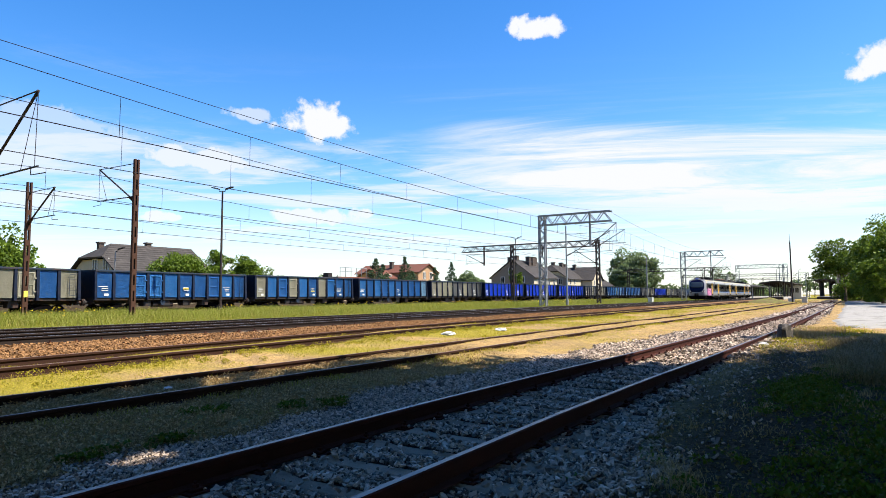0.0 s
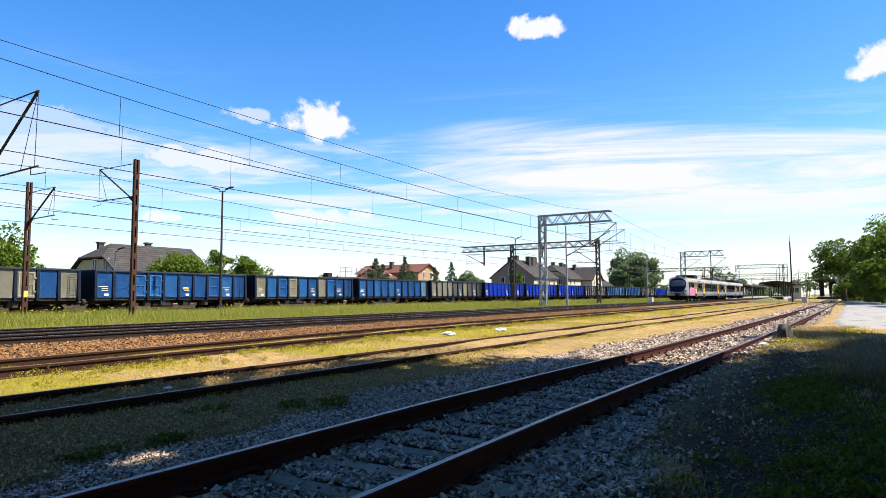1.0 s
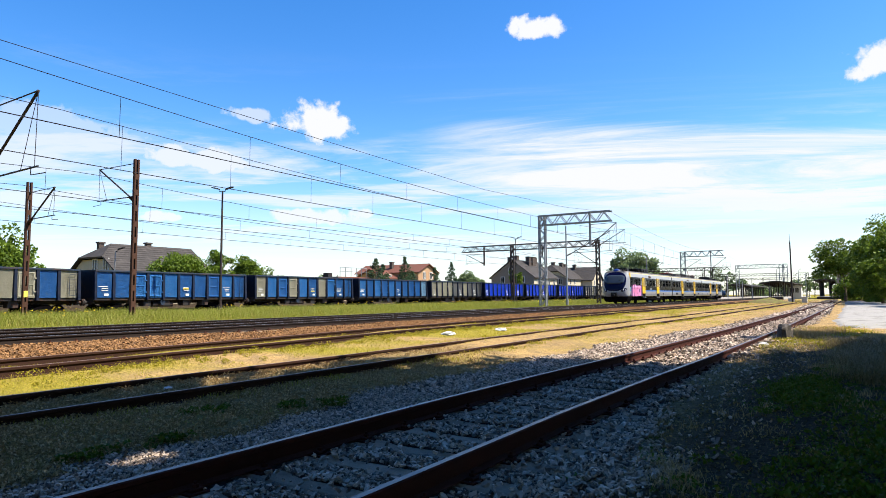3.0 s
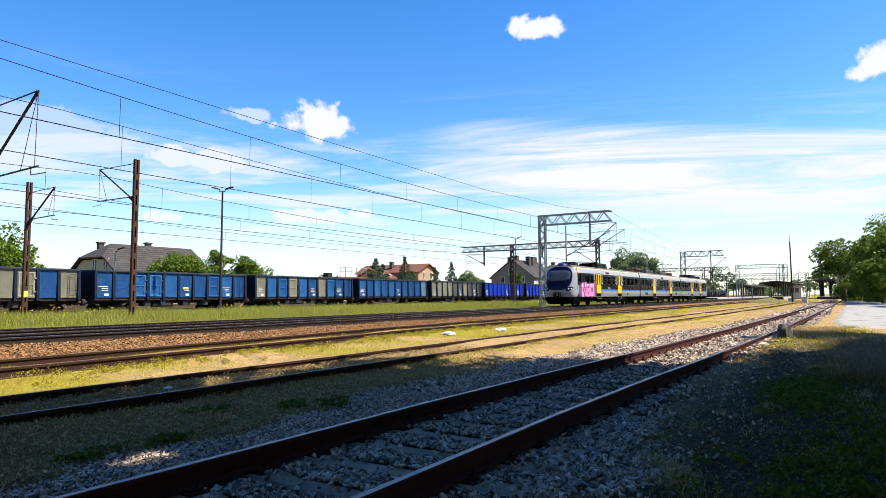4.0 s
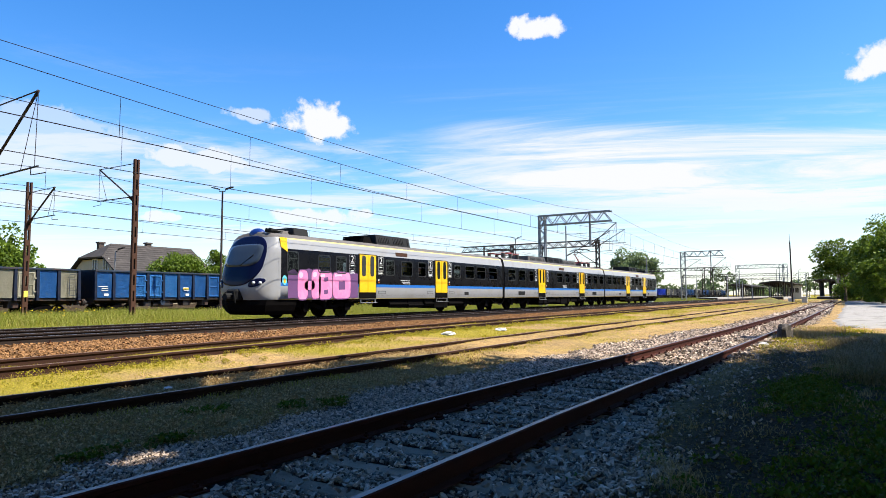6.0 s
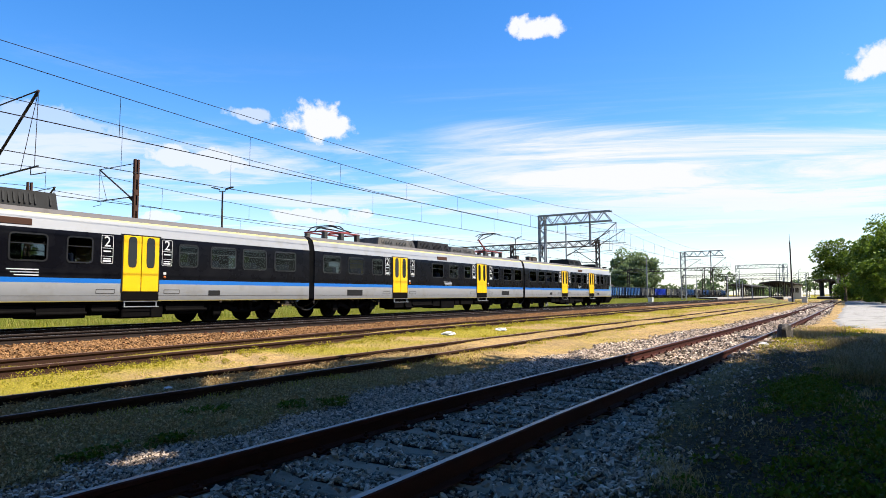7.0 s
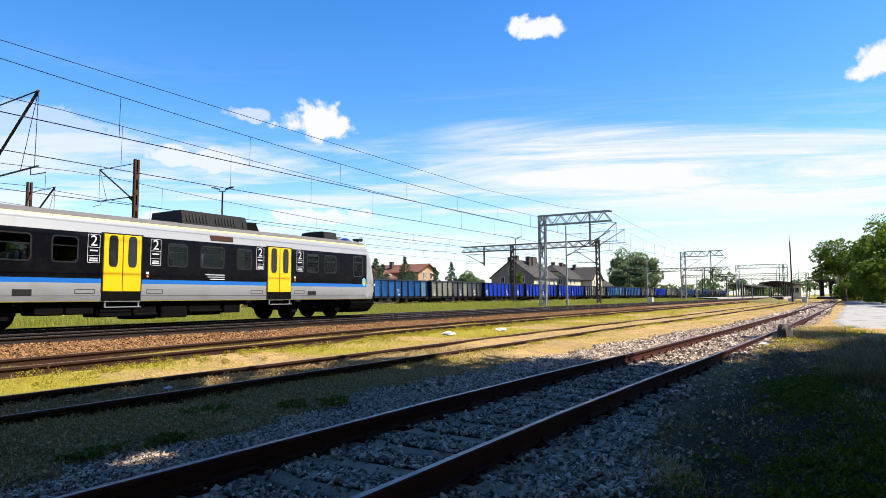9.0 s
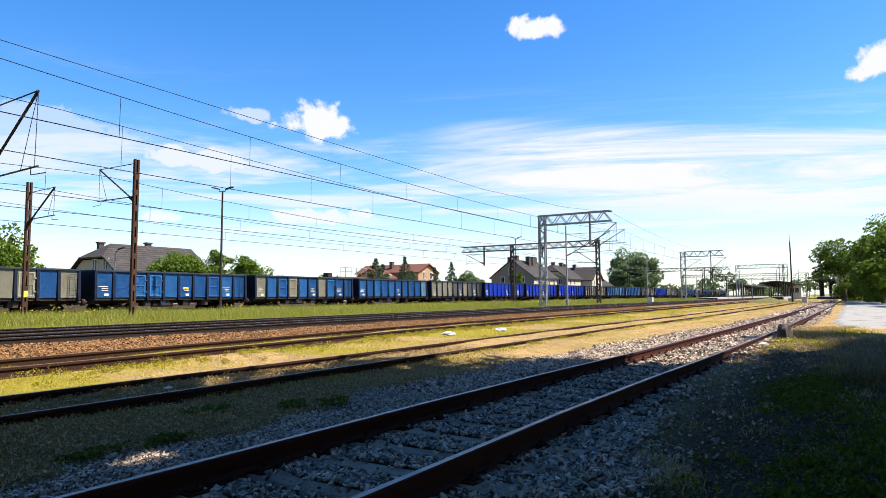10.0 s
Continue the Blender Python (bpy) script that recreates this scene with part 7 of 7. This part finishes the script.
def blades(name, rng, x, y, high, wide, lean, material, label, z_add=0.0, simple=False):
    """Bent, tapering blades of two quads each; simple ones are single slivers."""
    n = len(x)
    z = ground_z(x, y) - 0.015 + z_add
    a = rng.uniform(0, 6.283, n)
    d = np.stack([np.cos(a), np.sin(a)], 1)
    s = np.stack([-np.sin(a), np.cos(a)], 1) * (wide / 2)[:, None]
    out = (rng.uniform(0.2, 1.0, n) * lean * high)[:, None]
    base = np.stack([x, y], 1)
    if simple:
        tip = np.concatenate([base + d * out, (z + high * (1 - 0.25 * lean))[:, None]], 1)
        v = np.stack([np.concatenate([base - s, z[:, None]], 1), np.concatenate([base + s, z[:, None]], 1), tip], 1).reshape(-1, 3)
        raw(name, v, np.arange(3 * n).reshape(n, 3), material, label, "grass")
        return
    rows = []
    for f, w, hh in ((0.0, 1.0, 0.0), (0.35, 0.8, 0.6), (1.0, 0.12, 1.0)):
        c = base + d * out * f
        for sg in (-1, 1):
            rows.append(np.concatenate([c + sg * s * w, (z + high * hh * (1 - 0.25 * lean * f))[:, None]], 1))
    v = np.stack(rows, 1).reshape(-1, 3)
    k = 6 * np.arange(n)[:, None]
    f = np.concatenate([k + np.array([[0, 1, 3, 2]]), k + np.array([[2, 3, 5, 4]])])
    raw(name, v, f, material, label, "grass")


def clumped(rng, n, x0, x1, y0, y1, tufts, spread):
    """Points gathered into tufts."""
    cx, cy = rng.uniform(x0, x1, tufts), rng.uniform(y0, y1, tufts)
    i = rng.integers(0, tufts, n)
    r = spread * rng.normal(size=(n, 2)) * rng.uniform(0.4, 1.4, tufts)[i][:, None]
    return cx[i] + r[:, 0], cy[i] + r[:, 1]


def near_pick(rng, n, x0, x1, y0, y1):
    """Points denser towards the camera."""
    x = x0 + (x1 - x0) * rng.random(n) ** 1.7
    return x, rng.uniform(y0, y1, n)


# lush patches of the verge: place along and across, half sizes
VERGE_PATCHES = [(4.6, 0.0, 1.7, 0.85), (9.4, 0.45, 1.3, 0.42), (6.8, -0.6, 2.0, 0.5), (13.0, -0.5, 2.2, 0.6), (17, 1.3, 2.0, 0.4)]


def grow():
    rng = np.random.default_rng(91)
    # shaded verge: bare brown soil with green patches
    x, y = near_pick(rng, 150000, 2.0, 27, -2.4, 1.75)
    patch = np.zeros(len(x))
    for px, py, rx, ry in VERGE_PATCHES:
        patch = np.maximum(patch, np.exp(-((x - px) / rx) ** 2 - ((y - py) / ry) ** 2))
    k = (rng.random(len(x)) < patch * 1.1 + 0.05) & (y > -0.06 * x - 0.4)
    x, y = x[k], y[k]
    blades("verge_grass", rng, x, y, rng.uniform(0.012, 0.06, len(x)) * (1 + 0.4 * wobble(x, y, 2)), 0.004 + 0.0009 * x / 2, 1.2, GRASS_DARK, "short green verge grass with shade put into its colour", simple=True)
    # dead leaves, bark and twigs on the bare soil
    cx, cy = near_pick(rng, 15000, 3.0, 24, -1.6, 2.0)
    q, f = leaf_cloud(rng, np.stack([cx, cy, ground_z(cx, cy) + 0.012], 1), np.full(len(cx), 0.012), 1, 0.016, 0.6)
    raw("soil_litter", q, f, GRASS_FADED, "dead leaves and twigs on the bare soil", "leaf litter")
    # tall drooping grass by the edge of the verge
    x, y = clumped(rng, 15000, 10.5, 18.5, -1.5, 0.1, 80, 0.16)
    blades("drooping_grass", rng, x, y, rng.uniform(0.12, 0.5, len(x)), 0.003 + 0.00025 * x, 1.6, GRASS_FADED, "tall drooping brown-green grass in the shade")
    x, y = clumped(rng, 9000, 3.0, 20, -1.4, 1.6, 420, 0.09)
    blades("dead_stems", rng, x, y, rng.uniform(0.02, 0.1, len(x)), 0.003 + 0.0004 * x, 2.2, GRASS_FADED, "dead brown stems on bare soil", simple=True)
    x, y = clumped(rng, 3000, 3.6, 20, -0.8, 1.7, 50, 0.12)
    x2, y2 = clumped(rng, 700, 4.4, 5.4, 0.8, 1.2, 6, 0.08)
    x, y = np.concatenate([x, x2]), np.concatenate([y, y2])
    blades("dry_tufts", rng, x, y, rng.uniform(0.03, 0.15, len(x)), 0.003 + 0.0004 * x, 1.3, GRASS_DRY, "pale dry grass stalks in the verge")
    # low broad-leaved weeds
    cs = []
    for px, py, rx, ry in VERGE_PATCHES[:4]:
        cx, cy = rng.normal(px, rx * 0.6, 260), rng.normal(py, ry * 0.6, 260)
        cs.append(np.stack([cx, cy, ground_z(cx, cy) + rng.uniform(0.0, 0.07, 260)], 1))
    cs = np.concatenate(cs)
    q, f = leaf_cloud(rng, cs, rng.uniform(0.06, 0.2, len(cs)), 40, 0.019, 0.35)
    raw("verge_weeds", q, f, GRASS_DARK, "low green broad-leaved weeds with shade put into their colour", "weeds")
    # dry straw between the tracks
    x, y = near_pick(rng, 480000, 2.5, 170, 3.4, 13.4)
    k = (rng.random(len(x)) > zone_gravel(x, y) * 1.2) & (y > 0.015 * x + 2.0)
    x, y = x[k], y[k]
    g = rng.random(len(x)) < zone_green(x, y)
    hi = rng.uniform(0.015, 0.075, len(x))
    wd = 0.0035 + 0.0007 * x
    o = ~g & (rng.random(len(x)) < zone_weed_shade(x, y) * 0.85)
    blades("shade_toned_weeds", rng, x[o], y[o], hi[o], wd[o], 1.8, GRASS_OLIVE, "low weeds between the near tracks, toned darker for tree shade", simple=True)
    n_dry = ~g & ~o
    blades("straw", rng, x[n_dry], y[n_dry], hi[n_dry], wd[n_dry], 2.0, GRASS_DRY, "short dry yellow grass between the tracks", simple=True)
    blades("sparse_grass", rng, x[g], y[g], hi[g] * 1.7, wd[g], 1.5, GRASS_YELLOW, "short yellow-green grass between the tracks", simple=True)
    # carpet of tiny-leaved weeds on the strip beyond the near track
    cx, cy = near_pick(rng, 6500, 2.3, 16, 4.9, 9.3)
    k = (rng.random(len(cx)) < zone_weed_shade(cx, cy)) & (zone_gravel(cx, cy) < 0.6)
    cx, cy = cx[k], cy[k]
    cs = np.stack([cx, cy, ground_z(cx, cy) + rng.uniform(-0.01, 0.035, len(cx))], 1)
    q, f = leaf_cloud(rng, cs, rng.uniform(0.05, 0.16, len(cx)), 28, 0.016, 0.3)
    raw("weed_carpet", q, f, GRASS_OLIVE, "low carpet of weeds between the near tracks, toned darker for tree shade", "weeds")
    for px, py in ((3.0, 5.6), (5.7, 5.9), (3.7, 5.5), (6.2, 5.6), (4.9, 6.4)):
        cx, cy = rng.normal(px, 0.16, 14), rng.normal(py, 0.1, 14)
        q, f = leaf_cloud(rng, np.stack([cx, cy, ground_z(cx, cy) + 0.03], 1), np.full(14, 0.07), 40, 0.02, 0.6)
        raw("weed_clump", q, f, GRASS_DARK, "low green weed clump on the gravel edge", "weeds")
    # weeds along the rails
    for line, head, count in ((THIRD, "third", 6000), (SECOND, "second", 9000)):
        cx = rng.uniform(3, 42, 150)
        i = rng.integers(0, 150, count)
        x = cx[i] + rng.normal(size=count) * 0.16
        y = line(x) + np.where(rng.random(150) < 0.5, -0.95, 0.95)[i] * rng.uniform(0.85, 1.3, 150)[i] + rng.normal(size=count) * 0.12
        blades("rail_weeds", rng, x, y, rng.uniform(0.03, 0.14, count), 0.006 + 0.0004 * x, 0.8, GRASS_YELLOW, "yellow-green weeds along the rusty rails")
    # bushy yellow-green weeds beside the siding
    cx = rng.uniform(4, 34, 420)
    cy = SECOND(cx) - 0.95 - np.abs(rng.normal(size=420)) * 0.45 + 0.9 * (rng.random(420) < 0.3)
    q, f = leaf_cloud(rng, np.stack([cx, cy, ground_z(cx, cy) + rng.uniform(0.0, 0.09, 420)], 1), rng.uniform(0.05, 0.16, 420), 70, 0.014, 0.6)
    raw("siding_weeds", q, f, GRASS_YELLOW, "bushy yellow-green weeds beside the siding", "weeds")
    # tall meadow before the wagons
    n = 210000
    x = 8 + 150 * rng.random(n) ** 1.6
    y = rng.uniform(23.4, 41.0, n)
    blades("meadow", rng, x, y, rng.uniform(0.25, 0.7, n) * (1 + 0.35 * wobble(x, y, 0.5)) * np.where(y < 27, 0.5, 1.0), 0.009 + 0.00035 * x, 0.8, GRASS_TALL, "tall green meadow grass beside the wagons", simple=True)
    n = 420
    x, y = clumped(rng, n, 14, 100, 27, 40, 40, 0.9)
    stones("meadow_flowers", rng, x, y, ground_z(x, y) + rng.uniform(0.35, 0.7, n), rng.uniform(0.02, 0.04, n), FLOWER, "small yellow flowers in the meadow")
    # yellow-green tufts at the sunny end of the verge
    x, y = clumped(rng, 9000, 17, 30, -0.6, 1.9, 90, 0.25)
    blades("sunny_tufts", rng, x, y, rng.uniform(0.03, 0.13, len(x)), 0.006 + 0.0003 * x, 1.0, GRASS_YELLOW, "sunlit yellow-green tufts beside the track")
    x, y = clumped(rng, 2500, 21, 28, 0.3, 1.2, 14, 0.3)
    blades("pale_tufts", rng, x, y, rng.uniform(0.1, 0.32, len(x)), np.full(len(x), 0.012), 0.6, GRASS_DRY, "pale dry tall grass beside the lane")


grow()


# ---------------------------------------------------------------- what moves
TRAIN_ROWS = [(0, 156.0), (1, 141.2), (2.5, 118.0), (4, 94.1), (4.5, 85.65), (5, 77.1), (5.5, 68.45), (6.25, 55.1), (7, 41.5), (7.5, 32.08), (8, 22.65), (8.5, 13.1), (9, 3.54), (9.5, -6.3), (10, -16.2)]


def motions():
    walk(TRAIN, [(t, pose(x, 20.8, HEAD["main"])) for t, x in TRAIN_ROWS])
    ts, xs = zip(*TRAIN_ROWS)
    for w, s in WHEELS:
        walk(w, [(k / 30, pose(s, 0, 0.46, 0, math.degrees((float(np.interp(k / 30, ts, xs)) - xs[0]) / 0.46) % 360, 0)) for k in range(301)])


motions()
